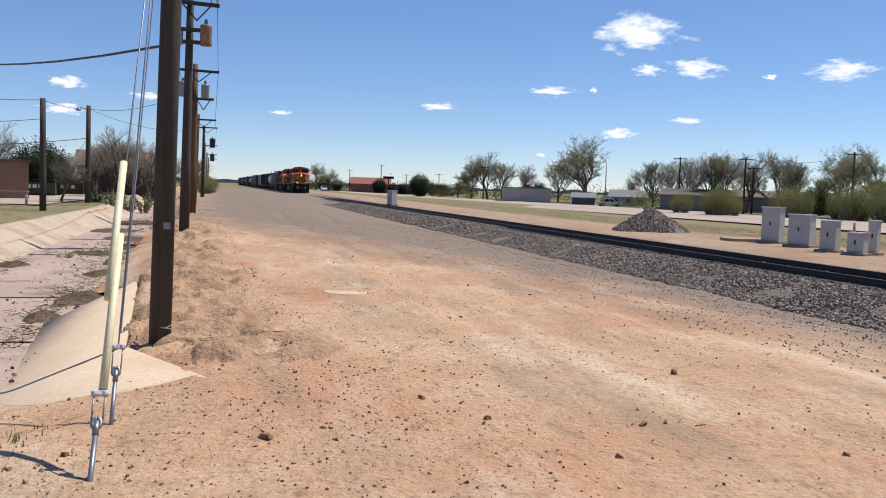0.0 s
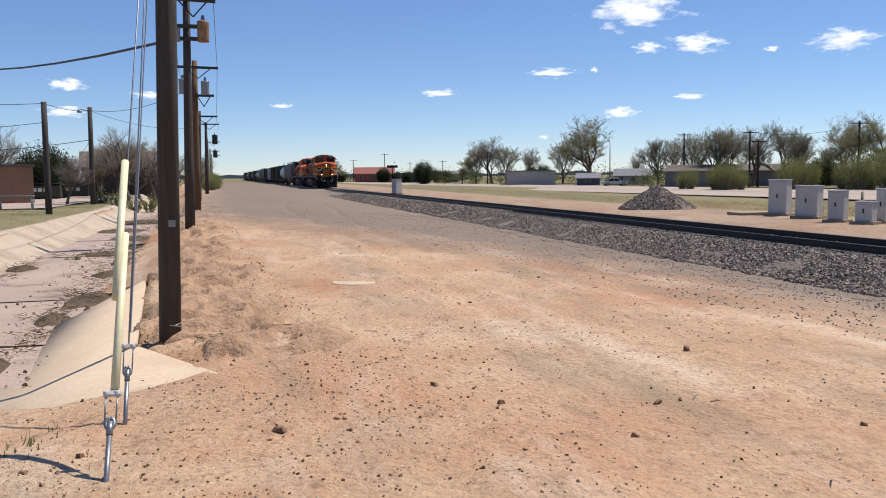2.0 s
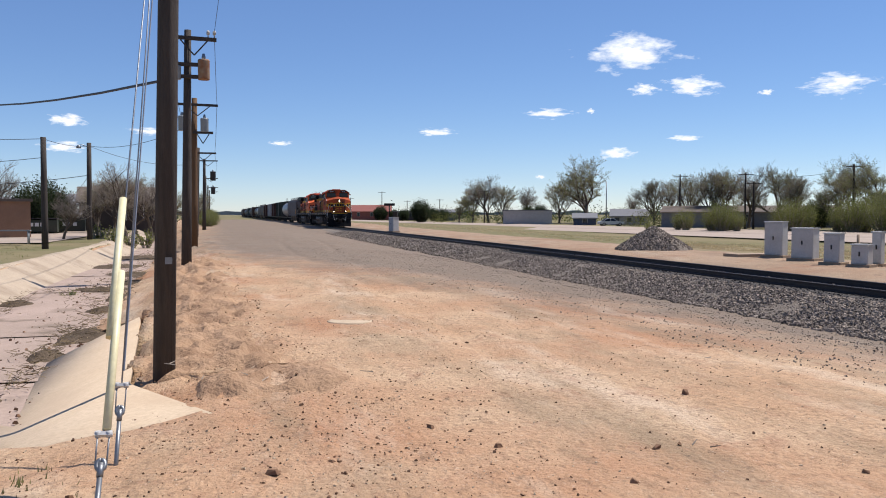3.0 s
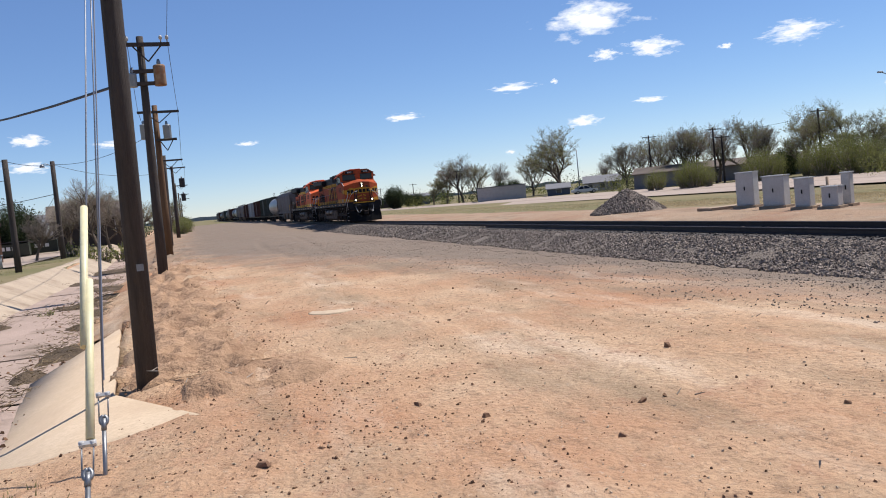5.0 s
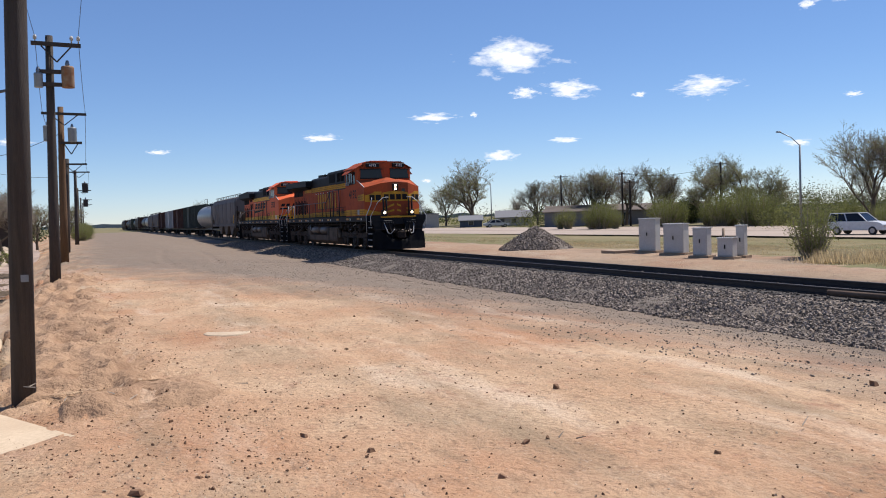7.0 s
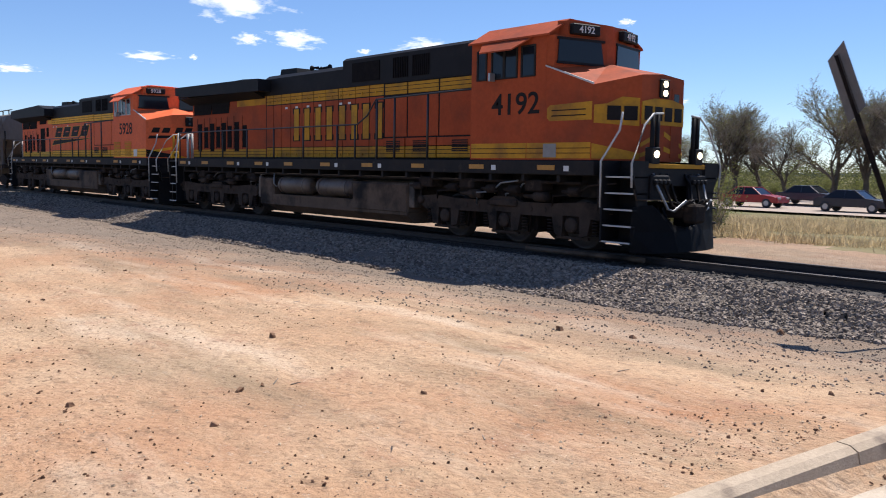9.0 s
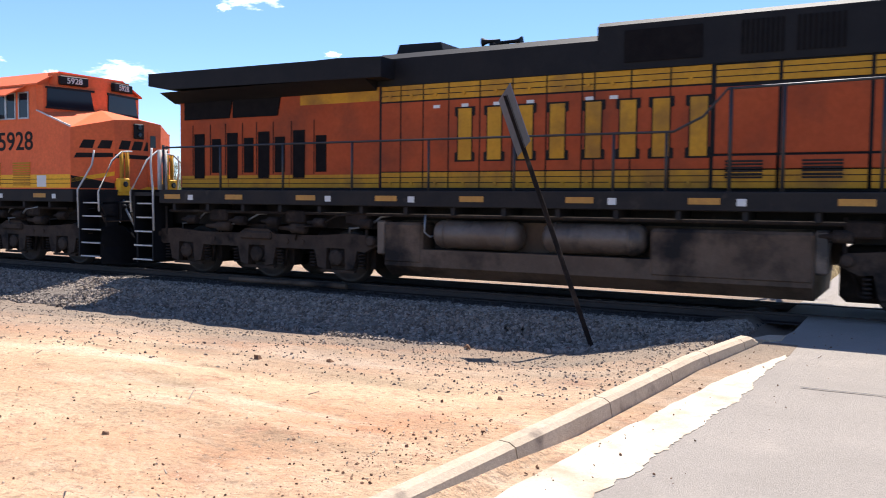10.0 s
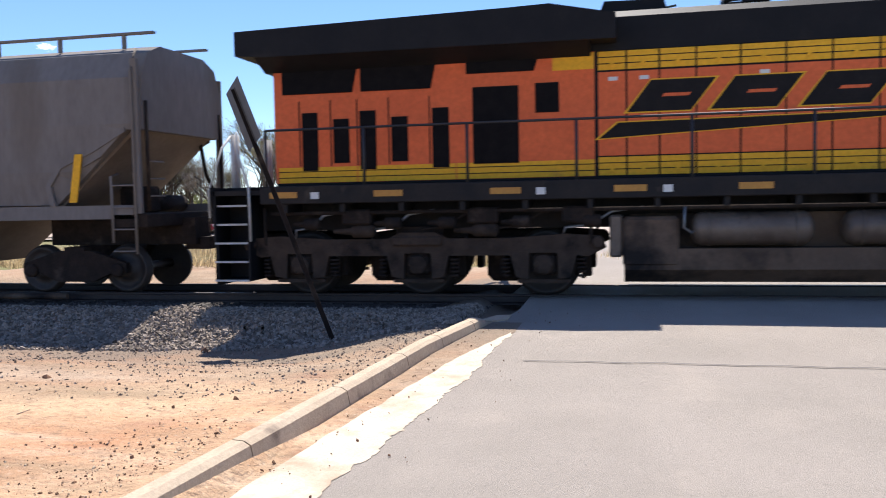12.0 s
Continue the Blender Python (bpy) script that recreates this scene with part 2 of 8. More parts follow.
LEAFG = leafy_material("leaf_green", (0.25, 0.255, 0.10), (0.29, 0.285, 0.125))
LEAFU = leafy_material("understory_leaf", (0.164, 0.164, 0.0697), (0.123, 0.1312, 0.0533))
LEAFB = leafy_material("bush_leaf", (0.2214, 0.2296, 0.0738), (0.1722, 0.1886, 0.0615))
DRYGRASS = leafy_material("dry_grass", (0.50, 0.38, 0.21), (0.58, 0.46, 0.28))
GREENGRASS = leafy_material("green_grass", (0.1968, 0.205, 0.0738), (0.2952, 0.2706, 0.123))
LEAFD = leafy_material("juniper_leaf", (0.041, 0.0574, 0.0246), (0.0574, 0.0738, 0.0328))
TWIG = islands(material("twig", (0.30, 0.255, 0.205), (0.36, 0.305, 0.25), 1.0, 8.0, 0.95, spec=0.1), 0.3)


# ---- mesh helpers ----
def mesh_of(bm, name, mat, smooth=False):
    me = bpy.data.meshes.new(name)
    bm.normal_update()
    bm.to_mesh(me)
    bm.free()
    for k in (mat if isinstance(mat, (list, tuple)) else [mat]):
        me.materials.append(k)
    if smooth:
        for p in me.polygons:
            p.use_smooth = True
    return me


def part(name, bm, mat, parent=None, label="", smooth=False, at=None):
    """One mesh object out of a bmesh, under a thing or part where parent is given."""
    ob = new(name, mesh_of(bm, name, mat, smooth))
    if parent is not None:
        ob.parent = parent
    if at is not None:
        ob.matrix_basis = at
    if label:
        tagged(ob, label)
    return ob


def raw(name, verts, faces, mat, smooth=False):
    me = bpy.data.meshes.new(name)
    me.from_pydata([tuple(v) for v in verts], [], [tuple(f) for f in faces])
    for k in (mat if isinstance(mat, (list, tuple)) else [mat]):
        me.materials.append(k)
    if smooth:
        for p in me.polygons:
            p.use_smooth = True
    me.update()
    return new(name, me)


def box(bm, x0, x1, y0, y1, z0, z1, bevel=0.0, mi=0):
    vs = [bm.verts.new((x, y, z)) for z in (z0, z1) for y in (y0, y1) for x in (x0, x1)]
    fs = [bm.faces.new([vs[i] for i in q]) for q in ((0, 2, 3, 1), (4, 5, 7, 6), (0, 1, 5, 4), (2, 6, 7, 3), (0, 4, 6, 2), (1, 3, 7, 5))]
    for f in fs:
        f.material_index = mi
    if bevel:
        es = list({e for f in fs for e in f.edges})
        bmesh.ops.bevel(bm, geom=es, offset=bevel, segments=1, affect="EDGES", material=-1)
    return bm


def tube(bm, pts, r, sides=8, r2=None, caps=True, mi=0):
    """A round bar through points, tapering from r to r2."""
    pts = [Vector(p) for p in pts]
    r2 = r if r2 is None else r2
    rings = []
    for i, p in enumerate(pts):
        d = (pts[min(i + 1, len(pts) - 1)] - pts[max(i - 1, 0)]).normalized()
        a = d.cross(Vector((0, 0, 1)) if abs(d.z) < 0.9 else Vector((1, 0, 0))).normalized()
        b = d.cross(a)
        rr = r + (r2 - r) * i / max(1, len(pts) - 1)
        rings.append([bm.verts.new(p + (a * math.cos(k) + b * math.sin(k)) * rr) for k in (2 * math.pi * j / sides for j in range(sides))])
    for u, v in zip(rings, rings[1:]):
        for j in range(sides):
            f = bm.faces.new((u[j], u[(j + 1) % sides], v[(j + 1) % sides], v[j]))
            f.smooth, f.material_index = sides > 5, mi
    if caps:
        bm.faces.new(rings[0][::-1]).material_index = mi
        bm.faces.new(rings[-1]).material_index = mi
    return bm


def prism(bm, outline, axis, a, b, mi=0):
    """Extrudes a closed outline of (u, v) from a to b along axis: 'x' takes (y, z), 'y' takes (x, z), 'z' takes (x, y)."""
    put = {"x": lambda u, v, w: (w, u, v), "y": lambda u, v, w: (u, w, v), "z": lambda u, v, w: (u, v, w)}[axis]
    p = [bm.verts.new(put(u, v, a)) for u, v in outline]
    q = [bm.verts.new(put(u, v, b)) for u, v in outline]
    n = len(outline)
    fs = [bm.faces.new(p[::-1]), bm.faces.new(q)] + [bm.faces.new((p[i], p[(i + 1) % n], q[(i + 1) % n], q[i])) for i in range(n)]
    for f in fs:
        f.material_index = mi
    return bm


def lathe(bm, profile, centre, axis="x", sides=16, mi=0):
    """Turns a profile of (distance along axis, radius) round an axis."""
    c = Vector(centre)
    put = {"x": lambda t, u, v: (t, u, v), "y": lambda t, u, v: (u, t, v), "z": lambda t, u, v: (u, v, t)}[axis]
    rings = [[bm.verts.new(c + Vector(put(t, r * math.cos(k), r * math.sin(k)))) for k in (2 * math.pi * j / sides for j in range(sides))] for t, r in profile]
    for u, v in zip(rings, rings[1:]):
        for j in range(sides):
            f = bm.faces.new((u[j], u[(j + 1) % sides], v[(j + 1) % sides], v[j]))
            f.smooth, f.material_index = True, mi
    bm.faces.new(rings[0][::-1]).material_index = mi
    bm.faces.new(rings[-1]).material_index = mi
    return bm


def B():
    return bmesh.new()


def holder(name, label, category, group="", kind="", at=None):
    ob = tagged(new(name), label, category, group, kind)
    if at is not None:
        ob.matrix_basis = at
    return ob


def smoothstep(a, b, x):
    t = min(1.0, max(0.0, (x - a) / (b - a)))
    return t * t * (3 - 2 * t)


def lerp_table(table, x):
    if x <= table[0][0]:
        return table[0][1]
    for (a, u), (b, v) in zip(table, table[1:]):
        if x <= b:
            return u + (v - u) * (x - a) / (b - a)
    return table[-1][1]


# ---- the ground ----
XT, ZR = 14.77, -0.02       # track centre and top of rail
FLOOR_Z = -0.6


def channel_right(y):       # top edge of the channel's near side
    return lerp_table([(8.0, -1.0), (16, -1.45), (40, -2.0), (80, -3.2), (160, -8.0)], y)


def channel_left(y):
    return lerp_table([(0, -6.2), (28, -6.5), (48, -6.0), (80, -7.0), (160, -12.5)], y)


HWY = [(-400, 56.0), (60, 53.0), (112, 48.0), (273, 31.0), (420, 22.0), (1200, -40.0)]


def hwy_x(y):
    return lerp_table(HWY, y)


def ground_z(x, y):
    z = -0.26 * smoothstep(4.5, 9.5, x) * smoothstep(1.0, 3.6, y) * (1 - smoothstep(70, 160, y))
    z -= 0.25 * smoothstep(8.3, 10.6, x) * smoothstep(2.2, 4.6, y) * (1 - smoothstep(60, 130, y)) * (1 - smoothstep(17, 20, x))
    z += 0.06 * smoothstep(18.5, 21, x)
    z += (noise.noise((x * 0.35, y * 0.35, 0)) * 0.045 + noise.noise((x * 1.3, y * 1.3, 5)) * 0.032 + noise.noise((x * 3.1, y * 3.1, 7)) * 0.02 * (y < 25)) * smoothstep(1.2, 3.0, abs(y) + 1.2 * (x < 3.5)) * (1 - smoothstep(60, 120, y))
    if y < 2.2 and x > 1.5:                       # bed of the road
        z = min(z, -0.30 * smoothstep(2.3, 1.6, y))
    z -= 0.2 * smoothstep(0.1, -2.2, x) * smoothstep(4.6, 7.2, y) * (1 - smoothstep(7.6, 9.5, y)) * (x > -6.2)
    if 9 < y < 60 and 0 < x < 9:                  # old wheel ruts
        for off in (0.0, 1.7):
            d = x - (2.35 + off + 0.03 * y + 0.5 * math.sin(y * 0.11 + off))
            if abs(d) < 0.6:
                z -= 0.05 * math.exp(-(d / 0.16) ** 2) * smoothstep(0.05, 0.35, noise.noise((off * 3, y * 0.16, 2)) + 0.3)
    # slope of the highway's shoulder
    z += -0.75 * smoothstep(24, 46, x) + 0.3 * smoothstep(58, 90, x)
    # drainage channel
    if 6.5 < y < 260:
        r, l = channel_right(y), channel_left(y)
        head = smoothstep(7.3, 8.5, y)
        if r - 0.2 < x < r + 2.6:
            z += (0.26 * (0.4 - abs(noise.noise((x * 1.5, y * 0.9, 6)))) + 0.2 * (0.3 - abs(noise.noise((x * 3.2, y * 2.4, 4))))) * head * smoothstep(r + 2.6, r + 1.2, x) * (y < 60)
        # ragged bank above the near edge
        if x > r - 0.2:
            z -= 0.16 * smoothstep(r + 2.2, r, x) * head + 0.10 * smoothstep(r + 0.9, r + 0.2, x) * head * (0.5 + noise.noise((x * 2, y * 0.9, 3)))
        if l + 0.1 < x <= r + 0.02:
            z = -0.95 * head + z * (1 - head)
    return z


def grid_lines(spans):
    out = []
    for a, b, step in spans:
        n = max(1, round((b - a) / step))
        out += [a + (b - a) * i / n for i in range(n)]
    return out + [spans[-1][1]]


gx = grid_lines([(-1500, -200, 130), (-200, -40, 20), (-40, -12, 2.0), (-12, -4, 0.5), (-4, 13, 0.16), (13, 24, 0.6), (24, 100, 3.0), (100, 300, 25), (300, 1500, 150)])
gy = grid_lines([(-1500, -200, 130), (-200, -20, 15), (-20, 0, 1.0), (0, 20, 0.16), (20, 60, 0.5), (60, 200, 2.5), (200, 800, 60), (800, 2600, 300)])
gv = [(x, y, ground_z(x, y)) for y in gy for x in gx]
nx = len(gx)
gf = [(j * nx + i, j * nx + i + 1, (j + 1) * nx + i + 1, (j + 1) * nx + i) for j in range(len(gy) - 1) for i in range(nx - 1)]
ground = tagged(raw("ground", gv, gf, [DIRT, FARGROUND], True), "dry reddish dirt lot with clods and tyre marks", "ground", kind="structure")
for p in ground.data.polygons:
    c = p.center
    if c.x > (24.2 if c.y > 22 else 21.6) + 2.5 * noise.noise((c.y * 0.3, 1, 1)) or c.x < channel_left(c.y) + 0.1 or c.y > 240 or (c.x < -2 and c.y < 7):
        p.material_index = 1

# ballast bed
bv, bf = [], []
PROFILE = [(-4.2, -0.75), (-3.6, -0.55), (-2.9, -0.37), (-2.15, -0.19), (-1.75, -0.19), (1.75, -0.19), (2.2, -0.2), (3.6, -0.5), (4.4, -0.6)]
by = grid_lines([(1.9, 60, 0.35), (60, 400, 4), (400, 1400, 50)])
for j, y in enumerate(by):
    for k, (dx, z) in enumerate(PROFILE):
        wob = noise.noise((dx, y * 0.6, 2)) * 0.35 if k in (0, 1, 2) else 0
        wob += 0.55 * (1 - smoothstep(3, 9, y)) if k in (0, 1, 2) else 0
        fade = smoothstep(70, 160, y) * 0.25
        bv.append((XT + dx + wob, y, z + (noise.noise((dx * 3, y * 2, 1)) * 0.05 if k in (1, 2, 3) else 0) + (fade if k in (0, 1, 2) else 0)))
m_ = len(PROFILE)
bf = [(j * m_ + k, j * m_ + k + 1, (j + 1) * m_ + k + 1, (j + 1) * m_ + k) for j in range(len(by) - 1) for k in range(m_ - 1)]
bed = tagged(raw("ballast_bed", bv, bf, [BALLAST, DARKBALLAST], True), "grey crushed stone ballast bed under the track", "ballast", kind="structure")

# the bed's middle strip takes the darker ballast
for p in bed.data.polygons:
    if abs(p.center.x - XT) < 1.6:
        p.material_index = 1

# rails
def rail(x0, name):
    bm = B()
    prof = [(-0.075, -0.17), (0.075, -0.17), (0.075, -0.15), (0.012, -0.13), (0.012, -0.045), (0.036, -0.035), (0.036, -0.006), (0.025, 0), (-0.025, 0), (-0.036, -0.006), (-0.036, -0.035), (-0.012, -0.045), (-0.012, -0.13), (-0.075, -0.15)]
    prism(bm, [(x0 + u, ZR + v) for u, v in prof], "y", -300, 1400)
    ob = part(name, bm, [RAIL, RAILTOP])
    for p in ob.data.polygons:
        if p.normal.z > 0.6 and p.center.z > ZR - 0.02:
            p.material_index = 1
    return tagged(ob, "dark rusty steel rail with a polished head", "rail", "rails of the track", "structure")


rail(XT - 0.755, "rail")
rail(XT + 0.755, "rail")


# ---- the freight train ----
ORANGE = material("orange_paint", (0.83, 0.168, 0.06), (0.75, 0.148, 0.055), 1.5, 14.0, 0.6, spec=0.14, third=(0.55, 0.11, 0.048), third_spread=(0.6, 0.9), third_scale=1.1, bump=0.05)
ORANGE_OLD = material("weathered_orange_paint", (0.45, 0.09, 0.032), (0.38, 0.072, 0.027), 1.2, 12.0, 0.68, spec=0.1, third=(0.16, 0.048, 0.027), third_spread=(0.46, 0.78), third_scale=0.9, bump=0.05)
YELLOW = material("yellow_paint", (0.93, 0.48, 0.035), (0.86, 0.43, 0.035), 2.0, 16.0, 0.5, third=(0.38, 0.19, 0.06), third_spread=(0.62, 0.82), third_scale=1.6, spec=0.12)
YELLOW_OLD = material("weathered_yellow_paint", (0.62, 0.31, 0.033), (0.5, 0.24, 0.03), 1.4, 12.0, 0.7, spec=0.12, third=(0.2, 0.1, 0.04), third_spread=(0.48, 0.76), third_scale=1.2)
BLACK = material("black_paint", (0.012, 0.012, 0.014), (0.018, 0.017, 0.018), 2.0, 16.0, 0.6, spec=0.14, third=(0.035, 0.029, 0.025), third_spread=(0.6, 0.8), third_scale=0.8)
SILLGREY = material("sill_paint", (0.019, 0.018, 0.019), (0.032, 0.027, 0.024), 2.0, 16.0, 0.7, spec=0.18, third=(0.06, 0.048, 0.038), third_spread=(0.6, 0.75), third_scale=2.4)
TRUCKM = material("truck_grime", (0.024, 0.019, 0.017), (0.046, 0.033, 0.026), 3.5, 22.0, 0.9, third=(0.085, 0.062, 0.046), third_spread=(0.58, 0.75), third_scale=3.0, bump=0.3, spec=0.12)
TANKM = material("tank_grime", (0.155, 0.106, 0.074), (0.1, 0.067, 0.046), 1.6, 14.0, 0.7, third=(0.02, 0.017, 0.016), third_spread=(0.48, 0.66), third_scale=0.8, bump=0.15, spec=0.12)
FRAMEM = material("frame_grime", (0.08, 0.056, 0.042), (0.047, 0.034, 0.026), 3.0, 20.0, 0.85, third=(0.016, 0.014, 0.013), third_spread=(0.52, 0.68), third_scale=2.2, bump=0.3, spec=0.12)
RESERVOIR = material("reservoir_grime", (0.17, 0.13, 0.1), (0.105, 0.074, 0.055), 2.5, 18.0, 0.5, 0.2, third=(0.026, 0.023, 0.022), third_spread=(0.5, 0.66), third_scale=1.6)
DARKGRILLE = material("grille", (0.008, 0.007, 0.008), (0.014, 0.012, 0.012), 6.0, 40.0, 0.8, spec=0.08)
WHEELM = material("wheel_steel", (0.041, 0.03526, 0.0328), (0.0656, 0.0533, 0.0451), 4.0, 30.0, 0.6, 0.4)
GLASS = material("cab_glass", (0.00984, 0.01312, 0.01968), rough=0.1, spec=0.3)
ALU = material("window_frame_metal", (0.41, 0.41, 0.41), rough=0.4, metal=0.6)
HANDRAIL = material("handrail_paint", (0.0246, 0.0246, 0.02706), rough=0.5)
WHITEBAR = material("grab_iron_white", (0.574, 0.574, 0.5576), (0.451, 0.4346, 0.41), 5.0, 30.0, 0.5)
DECAL = material("decal_black", (0.014, 0.012, 0.012), (0.022, 0.018, 0.017), 3.0, 20.0, 0.6, spec=0.12)
DECALW = material("decal_white", (0.615, 0.615, 0.5904), rough=0.5)
REFLECT = material("reflector_yellow", (0.55, 0.26, 0.035), (0.42, 0.19, 0.03), 6.0, 30.0, 0.5)
LIGHT = glow("headlight_lens", (1.0, 0.8, 0.52), 4.0)
HOPGREY = material("hopper_paint", (0.225, 0.202, 0.185), (0.19, 0.17, 0.155), 0.9, 9.0, 0.85, spec=0.08, third=(0.14, 0.115, 0.092), third_spread=(0.52, 0.78), third_scale=0.6, stretch=(1, 1, 0.35))
HOPDIRT = material("hopper_slope_dirt", (0.2214, 0.1722, 0.1312), (0.164, 0.123, 0.0902), 1.2, 10.0, 0.85)
TANKWHITE = material("tank_car_paint", (0.30, 0.295, 0.28), (0.22, 0.21, 0.2), 1.0, 8.0, 0.4)
CARGREEN = material("boxcar_dark_green", (0.0492, 0.0615, 0.0492), (0.0656, 0.0697, 0.0574), 1.0, 8.0, 0.7, spec=0.12)
CARBROWN = material("boxcar_brown", (0.0984, 0.0451, 0.0328), (0.0738, 0.0369, 0.0287), 1.0, 8.0, 0.75, spec=0.12)
CARWHITE = material("boxcar_white", (0.42, 0.42, 0.41), (0.35, 0.34, 0.33), 1.0, 8.0, 0.6, spec=0.12)
CARBLACK = material("tank_car_black", (0.0246, 0.0246, 0.02624), (0.0369, 0.0328, 0.03116), 1.0, 8.0, 0.5)

SPIN = []      # wheelsets that turn: (object, y in its parent, radius)
CONSIST = []   # (thing, distance behind the reference)


def lettering(name, text, size, mat, parent, at, squeeze=1.0, depth=0.004):
    cu = bpy.data.curves.new(name, "FONT")
    cu.body, cu.size, cu.extrude, cu.offset = text, size, depth, size * 0.012
    cu.align_x = "CENTER"
    tmp = new(name, cu)
    me = bpy.data.meshes.new_from_object(tmp)
    bpy.data.objects.remove(tmp)
    me.name = name
    me.transform(Matrix.Diagonal((squeeze, 1, 1, 1)))
    me.materials.clear()
    me.materials.append(mat)
    ob = new(name, me)
    ob.parent, ob.matrix_basis = parent, at
    return ob


SIDE = pose(0, 0, 0, 90, 0, -90)     # faces -x, reads towards -y


def on_side(y, z, x):
    return Matrix.Translation((x, y, z)) @ SIDE


def wheelset(parent, y, r, spins):
    bm = B()
    tube(bm, [(-1.12, 0, 0), (1.12, 0, 0)], 0.085, 10)
    for s in (-1, 1):
        lathe(bm, [(s * 0.685, r + 0.03), (s * 0.715, r + 0.03), (s * 0.72, r), (s * 0.825, r - 0.008), (s * 0.83, r - 0.06), (s * 0.79, r - 0.09), (s * 0.77, 0.2), (s * 0.86, 0.17), (s * 0.86, 0.09)], (0, 0, 0), "x", 28)
    ob = part("wheelset", bm, WHEELM, parent, "dark steel wheels on an axle")
    ob.matrix_basis = pose(0, y, r)
    if spins:
        SPIN.append((ob, y, r))
    return ob


def loco_truck(parent, axles, name="truck"):
    """Three-axle truck: side frames with journals and springs, wheels between them."""
    tr = new(name)
    tr.parent = parent
    c = axles[1]
    lo, hi = min(axles), max(axles)
    for s in (-1, 1):
        bm = B()
        out = [(lo - 0.98, 0.8), (lo - 0.9, 0.98), (lo - 0.35, 1.02), (lo + 0.5, 0.96), (c - 0.5, 0.96), (c - 0.3, 1.06), (c + 0.3, 1.06), (c + 0.5, 0.96), (hi - 0.5, 0.96), (hi + 0.35, 1.02), (hi + 0.9, 0.98), (hi + 0.98, 0.8), (hi + 0.7, 0.66)]
        for a in sorted(axles, reverse=True):
            out += [(a + 0.52, 0.68), (a + 0.44, 0.34), (a + 0.24, 0.3), (a + 0.22, 0.72), (a - 0.22, 0.72), (a - 0.24, 0.3), (a - 0.44, 0.34), (a - 0.52, 0.68)]
        out += [(lo - 0.7, 0.66)]
        prism(bm, out, "x", s * 1.17, s * 1.3)
        for a in axles:
            box(bm, min(s * 1.18, s * 1.25), max(s * 1.18, s * 1.25), a - 0.42, a + 0.42, 0.24, 0.295)
        box(bm, min(s * 1.24, s * 1.36), max(s * 1.24, s * 1.36), c - 0.42, c + 0.42, 0.84, 1.0, 0.03)
        for d in (-1.02, 1.02):                        # brake cylinders above the frame
            lathe(bm, [(c + d - 0.32, 0.06), (c + d - 0.28, 0.11), (c + d + 0.05, 0.11), (c + d + 0.1, 0.06), (c + d + 0.4, 0.035)], (s * 1.3, 0, 1.09), "y", 10)
            for k in (-0.2, 0.2):
                lathe(bm, [(s * 1.3, 0.055), (s * 1.315, 0.05)], (0, c + d + k, 0.82), "x", 10)
        for e in (lo - 0.86, hi + 0.86):
            lathe(bm, [(s * 1.22, 0.1), (s * 1.36, 0.1), (s * 1.38, 0.07)], (0, e, 0.88), "x", 12)
        part("side_frame", bm, FRAMEM, tr)
        for a in axles:
            bm = B()
            box(bm, min(s * 1.1, s * 1.26), max(s * 1.1, s * 1.26), a - 0.21, a + 0.21, 0.36, 0.71, 0.05)
            jb = part("journal_box", bm, TRUCKM, tr)
            bm = B()
            lathe(bm, [(s * 1.26, 0.165), (s * 1.31, 0.155), (s * 1.32, 0.1), (s * 1.33, 0.06)], (0, a, 0.53), "x", 14)
            for k in range(6):
                box(bm, min(s * 1.3, s * 1.33), max(s * 1.3, s * 1.33), a + 0.125 * math.cos(k * 1.047) - 0.018, a + 0.125 * math.cos(k * 1.047) + 0.018, 0.53 + 0.125 * math.sin(k * 1.047) - 0.018, 0.53 + 0.125 * math.sin(k * 1.047) + 0.018)
            part("bearing_cap", bm, FRAMEM, jb)
            for d in (-0.6, 0.6):
                bm = B()
                for k in range(5):
                    tube(bm, [(s * 1.24, a + d, 0.34 + k * 0.065), (s * 1.24, a + d, 0.37 + k * 0.065)], 0.07, 8)
                part("spring", bm, TRUCKM, tr)
    bm = B()
    box(bm, -1.1, 1.1, c - 0.4, c + 0.4, 0.75, 1.15)
    part("bolster", bm, TRUCKM, tr)
    for a in axles:
        bm = B()
        box(bm, -0.64, 0.64, a + 0.08, a + 1.02, 0.2, 1.05, 0.1)
        part("traction_motor", bm, TRUCKM, tr)
    for s in (-1, 1):
        for a in axles:
            for e in (-0.68, 0.68):
                bm = B()
                tube(bm, [(s * 1.1, a + e, 0.95), (s * 1.1, a + e * 0.9, 0.3)], 0.035, 6)
                part("brake_hanger", bm, TRUCKM, tr)
                bm = B()
                box(bm, min(s * 0.7, s * 0.98), max(s * 0.7, s * 0.98), a + e - 0.06, a + e + 0.06, 0.32, 0.72, 0.02)
                part("brake_shoe", bm, TRUCKM, tr)
    for a in axles:
        wheelset(tr, a, 0.533, True)
    return tr


def grab(name, pts, r, mat, parent):
    bm = B()
    tube(bm, pts, r, 6)
    return part(name, bm, mat, parent)


